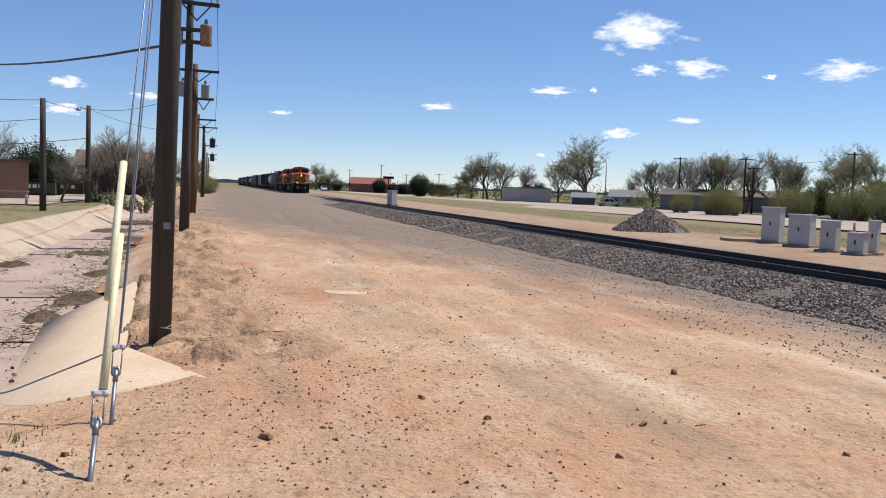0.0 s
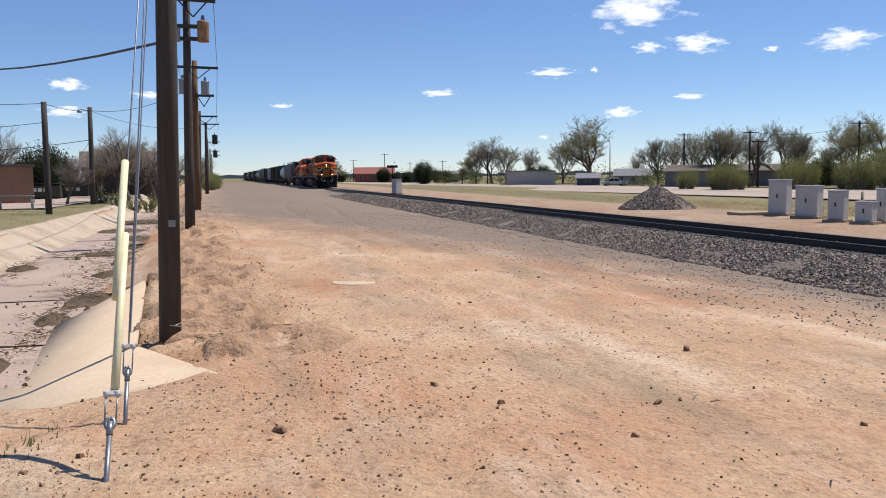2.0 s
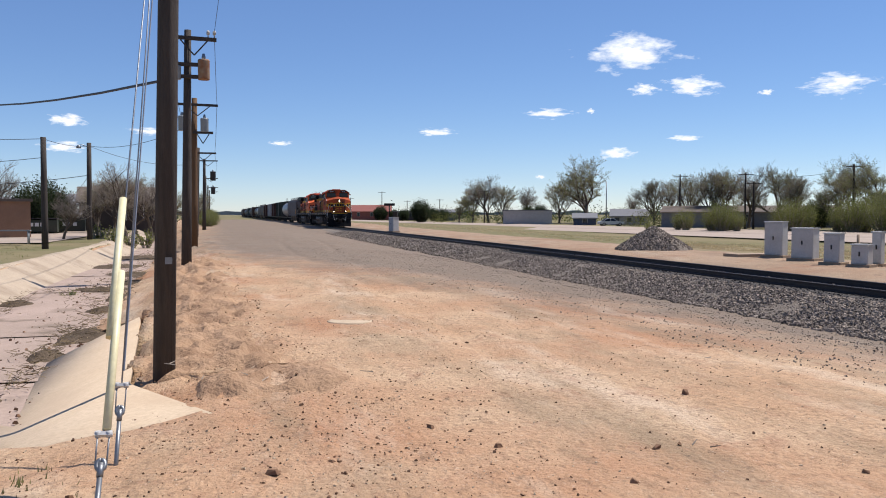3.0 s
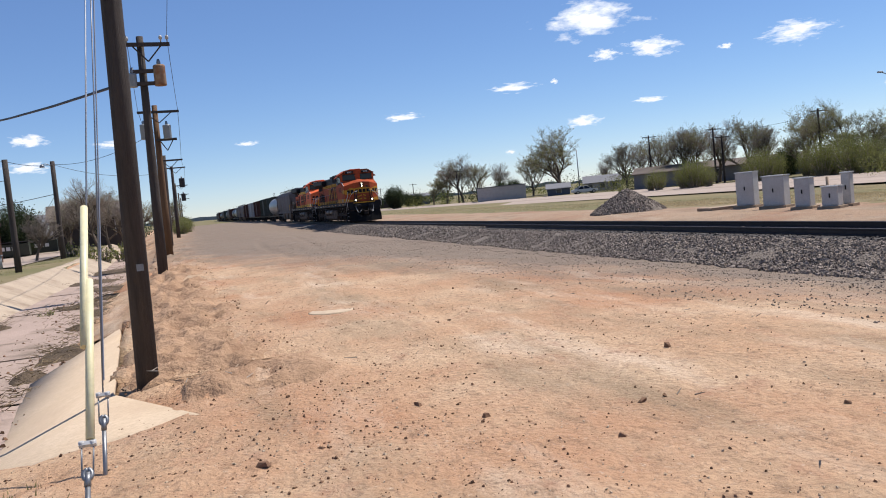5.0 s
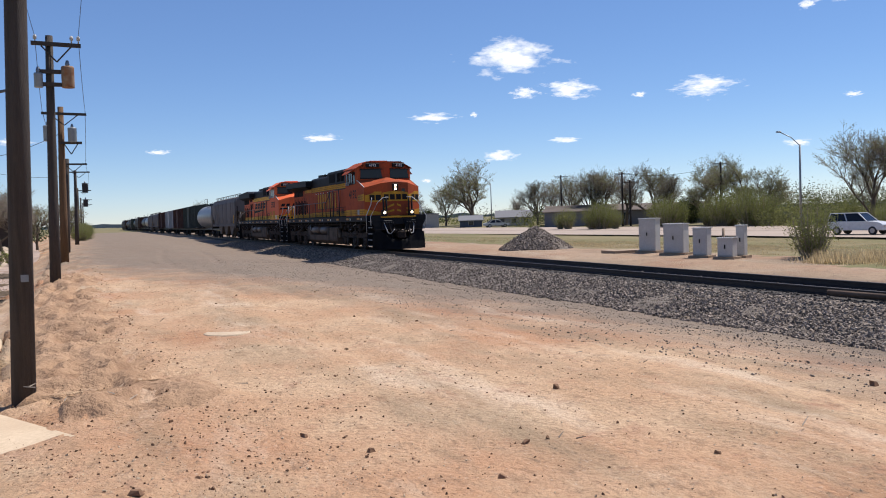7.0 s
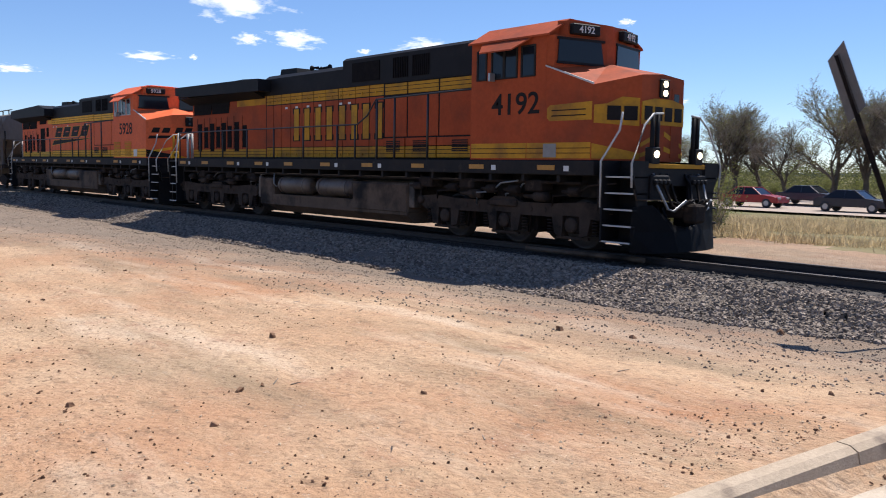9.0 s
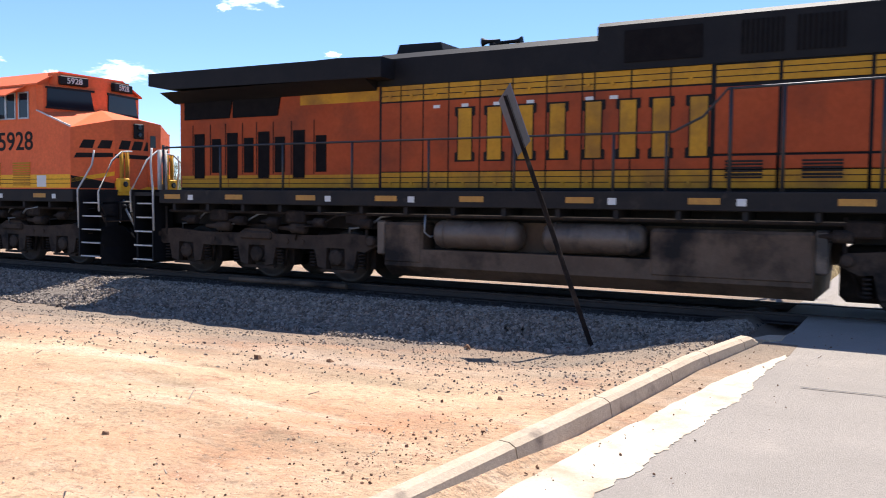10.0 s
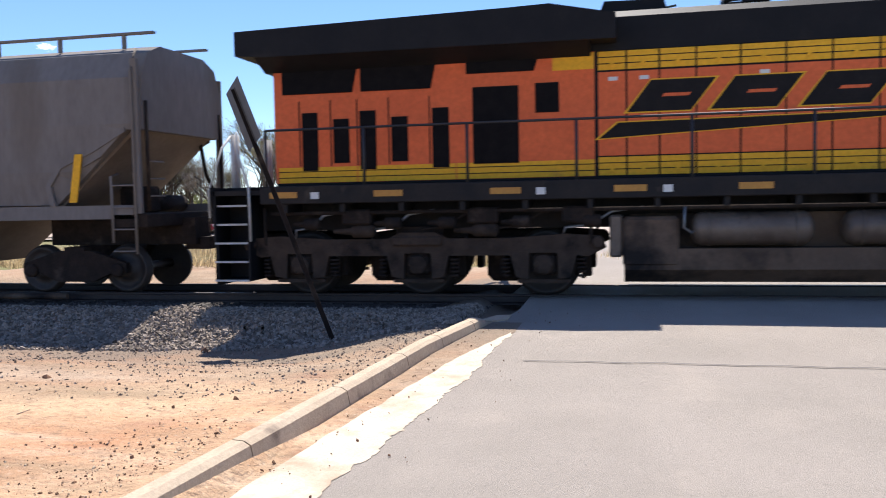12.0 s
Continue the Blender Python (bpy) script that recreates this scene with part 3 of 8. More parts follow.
def steps_at(parent, y0, y1, side):
    """Corner steps: two dark cheek plates and five pale-edged treads."""
    s = side
    bm = B()
    box(bm, min(s * 0.94, s * 0.98), max(s * 0.94, s * 0.98), y0 - 0.01, y1 + 0.01, 0.28, 1.86)
    part("stair_back", bm, BLACK, parent)
    for y in (y0, y1):
        bm = B()
        if y == y1:
            prism(bm, [(s * 0.98, 1.86), (s * 1.53, 1.86), (s * 1.53, 1.62), (s * 1.34, 1.3), (s * 1.28, 0.8), (s * 1.4, 0.5), (s * 1.4, 0.28), (s * 0.98, 0.28)], "y", y - 0.02, y + 0.02)
        else:
            box(bm, min(s * 0.98, s * 1.53), max(s * 0.98, s * 1.53), y - 0.02, y + 0.02, 0.28, 1.86)
        part("stair_cheek", bm, BLACK, parent)
    for k in range(5):
        z = 0.3 + k * 0.315
        bm = B()
        box(bm, min(s * (1.0), s * (1.5 - 0.02 * k)), max(s * 1.0, s * (1.5 - 0.02 * k)), y0 + 0.02, y1 - 0.02, z - 0.03, z)
        part("stair_tread", bm, BLACK, parent)
        bm = B()
        box(bm, min(s * (1.5 - 0.02 * k), s * (1.515 - 0.02 * k)), max(s * (1.5 - 0.02 * k), s * (1.515 - 0.02 * k)), y0 + 0.02, y1 - 0.02, z - 0.028, z + 0.004)
        part("tread_edge", bm, WHITEBAR, parent)


def locomotive(number, heritage):
    yellow = YELLOW_OLD if heritage else YELLOW
    paint = ORANGE_OLD if heritage else ORANGE
    h = holder("locomotive", "grimy orange, yellow and black diesel locomotive with " + ("yellow lettering blocks" if heritage else "slanted black lettering blocks"), "locomotive", "freight train")
    # frame
    bm = B()
    box(bm, -1.55, 1.55, -9.95, 9.42, 1.56, 1.86, 0.015)
    box(bm, -0.8, 0.8, -10.4, 10.3, 1.1, 1.56)
    part("underframe", bm, SILLGREY, h, "dark grey frame and walkway edge")
    for y in range(-9, 10):
        bm = B()
        box(bm, -1.5, 1.5, y - 0.04, y + 0.04, 1.42, 1.557)
        part("crossbearer", bm, SILLGREY, h)
    for s in (-1.35, -1.18, 1.35):
        grab("pipe_run", [(s, -9.5, 1.4), (s, 9.3, 1.4)], 0.035, TRUCKM, h)
    for s in (-1, 1):
        for k, y in enumerate((9.0, 7.2, 5.3, 3.4, 1.6, -0.4, -2.4, -4.5, -6.6, -8.7)):
            bm = B()
            box(bm, min(s * 1.55, s * 1.556), max(s * 1.55, s * 1.556), y - 0.24, y + 0.24, 1.66, 1.76)
            part("reflector_strip", bm, REFLECT, h)
            if k % 3 != 1:
                bm = B()
                box(bm, min(s * 1.55, s * 1.556), max(s * 1.55, s * 1.556), y - 0.62, y - 0.48, 1.64, 1.75)
                part("sill_label", bm, DECALW, h)
    # engine hood
    bm = B()
    box(bm, -0.97, 0.97, -6.36, 9.36, 1.86, 3.9, 0.02)
    part("hood", bm, BLACK, h)
    bm = B()
    box(bm, -0.976, 0.976, 3.93, 9.37, 1.9, 3.9, 0.02)
    part("radiator_body", bm, paint, h)
    bm = B()
    prism(bm, [(-0.99, 3.87), (-0.99, 4.38), (-0.82, 4.5), (0.82, 4.5), (0.99, 4.38), (0.99, 3.87)], "y", -0.5, 4.0)
    part("hood_roof", bm, BLACK, h)
    bm = B()
    prism(bm, [(-1.01, 3.865), (-1.01, 4.6), (-0.9, 4.68), (0.9, 4.68), (1.01, 4.6), (1.01, 3.865)], "y", -6.4, -0.46)
    part("blower_housing", bm, BLACK, h)
    for y0, y1 in ((-4.25, -3.55), (-3.4, -2.75), (-2.2, -0.9)):
        for s in (-1, 1):
            bm = B()
            n = 9 if y0 < -2.5 else 1
            for k in range(n):
                a = y0 + (y1 - y0) * k / n
                box(bm, min(s * 1.012, s * 1.03), max(s * 1.012, s * 1.03), a + 0.01, a + (y1 - y0) / n - 0.03, 3.98, 4.5)
            part("intake_grille", bm, DARKGRILLE, h)
    # side panels in three bands, with seams between the doors
    seams = [3.9, 3.45, 2.95, 2.4, 1.75, 1.1, 0.45, -0.2, -0.42, -1.05, -1.7, -2.35]
    for s in (-1, 1):
        for a, b in zip(seams, seams[1:]):
            for z0, z1, m, nm in ((1.92, 2.21, yellow, "lower_yellow_panel"), (2.23, 3.54, paint, "hood_door"), (3.57, 3.86, yellow, "upper_yellow_panel")):
                bm = B()
                box(bm, min(s * 0.97, s * 0.985), max(s * 0.97, s * 0.985), b + 0.014, a - 0.014, z0, z1, 0.004)
                pnl = part(nm, bm, m, h)
                if nm != "hood_door":
                    for z in (z0 + 0.09, z0 + 0.19):
                        bm = B()
                        box(bm, min(s * 0.985, s * 0.989), max(s * 0.985, s * 0.989), b + 0.014, a - 0.014, z, z + 0.014)
                        part("stripe", bm, DECAL, pnl)
                elif s < 0 and random.random() < 0.55:
                    bm = B()
                    box(bm, s * 0.989, s * 0.985, (a + b) / 2 - 0.09, (a + b) / 2 + 0.05, 3.4, 3.46)
                    part("warning_label", bm, DECALW, pnl)
                for z in (2.0, 3.66) if nm == "hood_door" else ():
                    bm = B()
                    tube(bm, [(s * 0.97, (a + b) / 2, z), (s * 1.01, (a + b) / 2, z)], 0.035, 8)
                    part("latch", bm, yellow, pnl)
        # equipment panels behind the cab
        for a, b in ((-2.4, -3.35), (-3.38, -4.6), (-4.63, -6.34)):
            for z0, z1, m, nm in ((1.92, 2.2, yellow, "lower_yellow_panel"), (2.22, 2.42, paint, "vent_panel"), (2.46, 3.5, paint, "equipment_door"), (3.56, 3.84, yellow, "upper_yellow_panel")):
                bm = B()
                box(bm, min(s * 0.97, s * (0.99 if z0 > 2.3 else 1.06)), max(s * 0.97, s * (0.99 if z0 > 2.3 else 1.06)), b + 0.012, a - 0.012, z0, z1, 0.006)
                pnl = part(nm, bm, m, h)
                if m is yellow:
                    for z in (z0 + 0.09, z0 + 0.19):
                        bm = B()
                        box(bm, min(s * 1.06, s * 1.064) if z0 < 2 else min(s * 0.99, s * 0.994), max(s * 1.06, s * 1.064) if z0 < 2 else max(s * 0.99, s * 0.994), b + 0.012, a - 0.012, z, z + 0.014)
                        part("stripe", bm, DECAL, pnl)
            bm = B()
            for k in range(6):
                box(bm, min(s * 1.06, s * 1.075), max(s * 1.06, s * 1.075), (a + b) / 2 - 0.28, (a + b) / 2 + 0.28, 2.07 + k * 0.05, 2.1 + k * 0.05)
            part("louvre", bm, SILLGREY, h)
    # radiator section
    bm = B()
    prism(bm, [(9.84, 4.16), (9.84, 4.43), (5.2, 4.39), (4.6, 4.4), (3.6, 4.36), (3.6, 3.98), (9.3, 4.06)] if heritage else [(9.84, 4.04), (9.84, 4.44), (5.2, 4.54), (4.6, 4.56), (3.6, 4.36), (3.6, 3.98), (9.3, 4.0)], "x", -1.45, 1.45)
    part("radiator_roof", bm, BLACK, h, "black overhanging radiator roof")
    bm = B()
    prism(bm, [(-1.44, 4.0), (1.44, 4.0), (1.0, 3.8), (-1.0, 3.8)], "y", 4.0, 9.5)
    part("radiator_soffit", bm, BLACK, h)
    for s in (-1, 1):
        for a, b in (((9.2, 7.85), (7.75, 6.5)) if heritage else ((9.2, 7.95), (7.8, 6.6), (6.0, 4.9))):
            bm = B()
            prism(bm, [(a, 3.42 if a > 6.2 else 3.62), (b, 3.42 if a > 6.2 else 3.62), (b - 0.12, 3.97), (a, 3.97)], "x", s * 0.976, s * 1.0)
            part("radiator_screen", bm, DARKGRILLE, h)
        slots = [8.82, 8.3, 7.84, 7.36, 6.95, 6.5, 6.0, 5.42] if heritage else [8.78, 8.22, 7.75, 7.2, 6.5]
        for k, y in enumerate(slots):
            w = 0.2 if not heritage else (0.19 if k % 2 else 0.22)
            z0 = 2.12 if k % 2 == 0 else 2.24
            z1 = 3.1 if k % 2 == 0 else 2.98
            bm = B()
            box(bm, min(s * 0.972, s * 0.99), max(s * 0.972, s * 0.99), y - w, y + w * 0.4, z0, z1)
            part("vent_slot", bm, DARKGRILLE, h)
            bm = B()
            box(bm, min(s * 0.97, s * 0.988), max(s * 0.97, s * 0.988), y + w * 0.45 + 0.03, y + w * 0.45 + 0.045, 2.2, 3.3)
            part("door_seam", bm, DECAL, h)
        if not heritage:
            for y0, y1, z0, z1 in ((5.15, 5.9, 2.16, 3.4), (4.5, 4.88, 2.95, 3.42)):
                bm = B()
                box(bm, min(s * 0.972, s * 0.99), max(s * 0.972, s * 0.99), y0, y1, z0, z1)
                part("intake_screen", bm, DARKGRILLE, h)
        for a, b in ((9.3, 7.9), (7.88, 6.2), (6.18, 3.95)):
            bm = B()
            box(bm, min(s * 0.97, s * 0.983), max(s * 0.97, s * 0.983), b, a, 1.92, 2.18)
            pnl = part("lower_yellow_panel", bm, yellow, h)
            for z in (2.0, 2.1):
                bm = B()
                box(bm, min(s * 0.983, s * 0.987), max(s * 0.983, s * 0.987), b, a, z, z + 0.014)
                part("stripe", bm, DECAL, pnl)
        bm = B()
        box(bm, min(s * 0.97, s * 0.984), max(s * 0.97, s * 0.984), 3.95, 5.9 if heritage else 4.6, 3.6, 3.86)
        part("upper_yellow_panel", bm, yellow, h)
    # roof fittings
    bm = B()
    prism(bm, [(2.78, 4.48), (3.9, 4.48), (3.8, 4.74), (2.86, 4.72)], "x", -0.5, 0.5)
    part("exhaust_hood", bm, BLACK, h)
    horn = new("horn")
    horn.parent = h
    bm = B()
    tube(bm, [(-0.45, 1.6, 4.48), (-0.45, 1.6, 4.6)], 0.03, 6)
    box(bm, -0.55, -0.1, 1.52, 1.68, 4.58, 4.62)
    part("bracket", bm, BLACK, horn)
    for x, d in ((-0.5, 1), (-0.32, -1), (-0.15, 1)):
        bm = B()
        lathe(bm, [(0, 0.03), (d * 0.22, 0.035), (d * 0.3, 0.05), (d * 0.36, 0.085)], (x, 1.6, 4.64), "y", 12)
        part("trumpet", bm, BLACK, horn)
    # cab
    cab = new("cab")
    cab.parent = h
    bm = B()
    prism(bm, [(-1.53, 1.87), (-1.53, 4.42), (-0.95, 4.76), (0.95, 4.76), (1.53, 4.42), (1.53, 1.87)], "y", -8.62, -6.36)
    part("cab_shell", bm, paint, cab)
    bm = B()
    for s in (-1, 1):
        prism(bm, [(s * 1.6, 4.40), (s * 1.6, 4.44), (s * 0.95, 4.81), (s * 0.95, 4.765)], "y", -8.72, -6.3)
    box(bm, -0.95, 0.95, -8.72, -6.3, 4.765, 4.805)
    part("cab_roof", bm, paint, cab, "sunlit orange cab roof")
    bm = B()
    box(bm, -0.5, 0.5, -7.9, -6.9, 4.8, 4.9, 0.03)
    part("air_conditioner", bm, paint, cab)
    # windscreen wall, stepped back above the nose
    bm = B()
    prism(bm, [(-1.53, -8.6), (-1.45, -8.75), (-0.12, -9.05), (0.12, -9.05), (1.45, -8.75), (1.53, -8.6)], "z", 3.4, 4.42)
    prism(bm, [(-1.2, -8.6), (-1.1, -8.8), (-0.12, -9.0), (0.12, -9.0), (1.1, -8.8), (1.2, -8.6)], "z", 4.42, 4.74)
    part("windscreen_wall", bm, paint, cab)
    for s in (-1, 1):
        ang = math.atan2(0.3, 1.33)
        bm = B()
        prism(bm, [(-0.6, 3.9), (0.58, 3.9), (0.5, 4.34), (-0.58, 4.34)], "y", -0.03, 0.0)
        part("windscreen", bm, GLASS, cab, at=pose(s * 0.79, -8.905, 0, 0, 0, -s * math.degrees(ang) * -1))
        bm = B()
        for z in (3.85, 4.34):
            box(bm, -0.62, 0.6, -0.035, 0.0, z, z + 0.05)
        part("windscreen_gasket", bm, BLACK, cab, at=pose(s * 0.79, -8.905, 0, 0, 0, s * math.degrees(ang)))
        bm = B()
        box(bm, -0.36, 0.36, -0.14, 0.0, 4.46, 4.68, 0.02)
        nb = part("number_board", bm, BLACK, cab, at=pose(s * 0.72, -8.88, 0, 0, 0, s * 12))
        lettering("number", number, 0.2, DECALW, nb, pose(0, -0.144, 4.5, 90, 0, 0))
        # side windows
        for k, (a, b) in enumerate(((-6.56, -6.84), (-7.02, -7.38), (-7.41, -7.78), (-7.92, -8.3))):
            bm = B()
            box(bm, min(s * 1.53, s * 1.537), max(s * 1.53, s * 1.537), b, a, 3.63, 4.23)
            g = part("side_window", bm, GLASS, cab)
            bm = B()
            for y in (a, b):
                box(bm, min(s * 1.53, s * 1.55), max(s * 1.53, s * 1.55), y - 0.022, y + 0.022, 3.6, 4.26)
            for z in (3.6, 4.23):
                box(bm, min(s * 1.531, s * 1.548), max(s * 1.531, s * 1.548), b, a, z, z + 0.035)
            part("window_frame", bm, SILLGREY if heritage else ALU, g)
        bm = B()
        top_v = [bm.verts.new((s * 1.54, y, z)) for y, z in ((-6.72, 4.4), (-8.22, 4.4), (-8.22, 4.43), (-6.72, 4.43))]
        low_v = [bm.verts.new((s * 1.9, y, z)) for y, z in ((-6.98, 4.13), (-7.96, 4.13), (-7.96, 4.16), (-6.98, 4.16))]
        for i in range(4):
            bm.faces.new((top_v[i], top_v[(i + 1) % 4], low_v[(i + 1) % 4], low_v[i]))
        bm.faces.new(low_v)
        bm.faces.new(top_v[::-1])
        bmesh.ops.recalc_face_normals(bm, faces=bm.faces[:])
        part("sun_visor", bm, paint, cab)
        bm = B()
        box(bm, min(s * 1.55, s * 1.72), max(s * 1.55, s * 1.72), -7.14, -7.08, 3.56, 3.74, 0.01)
        part("wing_mirror", bm, ALU, cab)
        lettering("road_number", number, 0.64, DECAL, cab, (Matrix.Translation((-1.532, -7.75, 2.84)) @ SIDE) if s < 0 else (Matrix.Translation((1.532, -7.75, 2.84)) @ pose(0, 0, 0, 90, 0, 90)), 1.12)
        # lower yellow band on cab and nose flank
        for a, b in ((-6.4, -8.1), (-8.12, -9.84)):
            bm = B()
            box(bm, min(s * 1.53, s * 1.537), max(s * 1.53, s * 1.537), b, a, 1.9, 2.22)
            pnl = part("lower_yellow_panel", bm, yellow, cab)
            for z in (2.0, 2.1):
                bm = B()
                box(bm, min(s * 1.537, s * 1.541), max(s * 1.537, s * 1.541), b, a, z, z + 0.014)
                part("stripe", bm, DECAL, pnl)
        for y in ((-6.75, -7.95) if not heritage else ()):
            bm = B()
            for k in range(10):
                box(bm, min(s * 1.53, s * 1.55), max(s * 1.53, s * 1.55), y - 0.38, y + 0.3, 1.95 + k * 0.06, 1.985 + k * 0.06)
            part("cab_louvre", bm, YELLOW_OLD, cab)
        bm = B()
        box(bm, min(s * 1.537, s * 1.545), max(s * 1.537, s * 1.545), -8.95, -8.6, 1.92, 2.2)
        part("faded_panel", bm, DECALW if not heritage else TANKWHITE, cab)
    # nose
    bm = B()
    low = [(-1.53, -8.622), (-1.53, -9.86), (-0.72, -10.42), (0.72, -10.42), (1.53, -9.86), (1.53, -8.622)]
    zt = [3.78, 3.34, 3.56, 3.56, 3.34, 3.78]
    vb = [bm.verts.new((x, y, 1.87)) for x, y in low]
    vt = [bm.verts.new((x, y, z)) for (x, y), z in zip(low, zt)]
    mid = bm.verts.new((0, -9.0, 3.94))
    midf = bm.verts.new((0, -10.42, 3.62))
    for i in range(5):
        if i == 2:
            bm.faces.new((vb[2], vb[3], vt[3], midf, vt[2]))
        else:
            bm.faces.new((vb[i], vb[i + 1], vt[i + 1], vt[i]))
    for f in ((vt[0], vt[1], mid), (vt[1], vt[2], mid), (vt[2], midf, mid), (midf, vt[3], mid), (vt[3], vt[4], mid), (vt[4], vt[5], mid)):
        bm.faces.new(f)
    bm.faces.new(vb[::-1])
    bm.faces.new((vt[0], mid, vt[5], vb[5], vb[0]))
    bmesh.ops.recalc_face_normals(bm, faces=bm.faces)
    nose = part("nose", bm, paint, h)
    for s in (-1, 1):
        bm = B()
        prism(bm, [(-9.86, 3.345), (-9.86, 3.385), (-8.6, 3.815), (-8.6, 3.785)], "x", s * 1.505, s * 1.54)
        part("nose_edge", bm, WHITEBAR, nose)
    face_s = math.degrees(math.atan2(0.56, 0.81))
    for s in (-1, 1):
        m = pose(s * 1.125, -10.14, 0, 0, 0, s * face_s)
        if heritage:
            bm = B()
            prism(bm, [(-0.46, 2.6), (0.46, 2.55), (0.46, 3.1), (0.1, 3.12), (-0.2, 2.98), (-0.46, 2.95)], "y", -0.012, 0.0)
            e = part("emblem", bm, yellow, nose, "yellow emblem with dark blocks", at=m)
            for k in range(2):
                bm = B()
                box(bm, -0.2 + k * 0.34, 0.08 + k * 0.34, -0.018, -0.012, 2.66, 2.94)
                part("emblem_block", bm, DECAL, e)
        else:
            for k in range(2):
                bm = B()
                a = -0.3 + k * 0.4 if s < 0 else -0.46 + k * 0.4
                prism(bm, [(a, 2.86), (a + 0.3, 2.86), (a + 0.36, 3.06), (a + 0.1, 3.06)], "y", -0.008, 0.0)
                part("emblem_block", bm, DECAL, nose, at=m)
            bm = B()
            prism(bm, [(-0.42, 2.62), (0.46, 2.66), (0.46, 2.76), (-0.36, 2.74)], "y", -0.008, 0.0)
            part("emblem_swoosh", bm, DECAL, nose, at=m)
        bm = B()
        prism(bm, [(-0.49, 1.9), (0.49, 1.9), (0.49, 2.02), (-0.49, 2.2)], "y", -0.01, 0.0) if s < 0 else prism(bm, [(-0.49, 1.9), (0.49, 1.9), (0.49, 2.2), (-0.49, 2.02)], "y", -0.01, 0.0)
        part("nose_stripe", bm, yellow if heritage else DECAL, nose, at=m)
        if not heritage:
            bm = B()
            prism(bm, [(s * 0.49, 2.03), (s * 0.49, 2.13), (-s * 0.49, 2.31), (-s * 0.49, 2.21)] if s < 0 else [(-0.49, 2.03), (-0.49, 2.13), (0.49, 2.31), (0.49, 2.21)], "y", -0.01, 0.0)
            part("nose_stripe", bm, yellow, nose, at=m)
        if heritage:
            bm = B()
            prism(bm, [(-9.85, 2.66), (-9.85, 3.02), (-8.75, 2.98), (-8.68, 2.92), (-8.68, 2.72), (-8.75, 2.66)], "x", s * 1.53, s * 1.538)
            b1 = part("nose_band", bm, yellow, nose)
            for z in (2.75, 2.86):
                bm = B()
                box(bm, min(s * 1.538, s * 1.542), max(s * 1.538, s * 1.542), -9.7, -8.8, z, z + 0.022)
                part("stripe", bm, DECAL, b1)
    if heritage:
        bm = B()
        prism(bm, [(-0.71, 2.6), (0.71, 2.6), (0.71, 3.04), (0.3, 3.12), (-0.3, 3.12), (-0.71, 3.04)], "y", -10.445, -10.42)
        fe = part("emblem", bm, yellow, nose, "yellow emblem with dark blocks")
        for u in (-0.64, -0.3, 0.04, 0.38):
            bm = B()
            box(bm, u, u + 0.26, -10.451, -10.445, 2.68, 2.96)
            part("emblem_block", bm, DECAL, fe)
        for z, q in ((2.14, 0.34), (1.94, 0.24)):
            for s in (-1, 1):
                bm = B()
                prism(bm, [(s * 0.71, z + 0.08), (s * 0.08, z + q), (s * 0.08, z + q - 0.1), (s * 0.71, z)], "y", -10.428, -10.42)
                part("nose_chevron", bm, yellow, nose)
    else:
        for u in (-0.6, -0.22, 0.16):
            bm = B()
            prism(bm, [(u, 2.86), (u + 0.3, 2.86), (u + 0.38, 3.08), (u + 0.1, 3.08)], "y", -10.426, -10.42)
            part("emblem_block", bm, DECAL, nose)
        bm = B()
        box(bm, -0.7, 0.6, -10.426, -10.42, 2.64, 2.74)
        part("emblem_swoosh", bm, DECAL, nose)
        for z, q in ((1.98, 0.3),):
            for s in (-1, 1):
                bm = B()
                prism(bm, [(s * 0.71, z + 0.1), (s * 0.02, z - 0.1), (s * 0.02, z - 0.22), (s * 0.71, z - 0.04)], "y", -10.428, -10.42)
                part("nose_chevron", bm, yellow, nose)
    bm = B()
    box(bm, -0.16, 0.16, -10.47, -10.42, 3.14, 3.52, 0.02)
    hb = part("headlight_housing", bm, BLACK, nose)
    for z in (3.24, 3.42):
        bm = B()
        lathe(bm, [(0, 0.065), (-0.02, 0.065), (-0.03, 0.045)], (0, -10.47, z), "y", 14)
        part("headlight", bm, LIGHT if heritage else GLASS, hb)
    bm = B()
    box(bm, 0.3, 0.6, -10.435, -10.42, 1.95, 3.35)
    dr = part("nose_door", bm, paint, nose)
    bm = B()
    box(bm, 0.36, 0.54, -10.442, -10.435, 2.95, 3.25, 0.003)
    part("door_window", bm, GLASS, dr)
    # end platforms, plough and couplers
    for e, y0 in ((-1, -9.9), (1, 9.4)):
        bm = B()
        box(bm, -1.0 if e < 0 else -1.5, 1.0 if e < 0 else 1.5, min(y0, y0 + e * 0.9), max(y0, y0 + e * 0.9), 1.72, 1.8)
        box(bm, -1.5, 1.5, y0 + e * 0.86, y0 + e * 0.9, 0.95, 1.8) if e > 0 else box(bm, -1.0, 1.0, y0 + e * 0.9, y0 + e * 0.86, 1.38, 1.8)
        part("end_platform", bm, BLACK, h)
        if e < 0:
            bm = B()
            box(bm, -1.02, 1.02, -10.83, -10.805, 1.73, 1.82, 0.006)
            part("deck_edge", bm, YELLOW_OLD if heritage else YELLOW, h)
        bm = B()
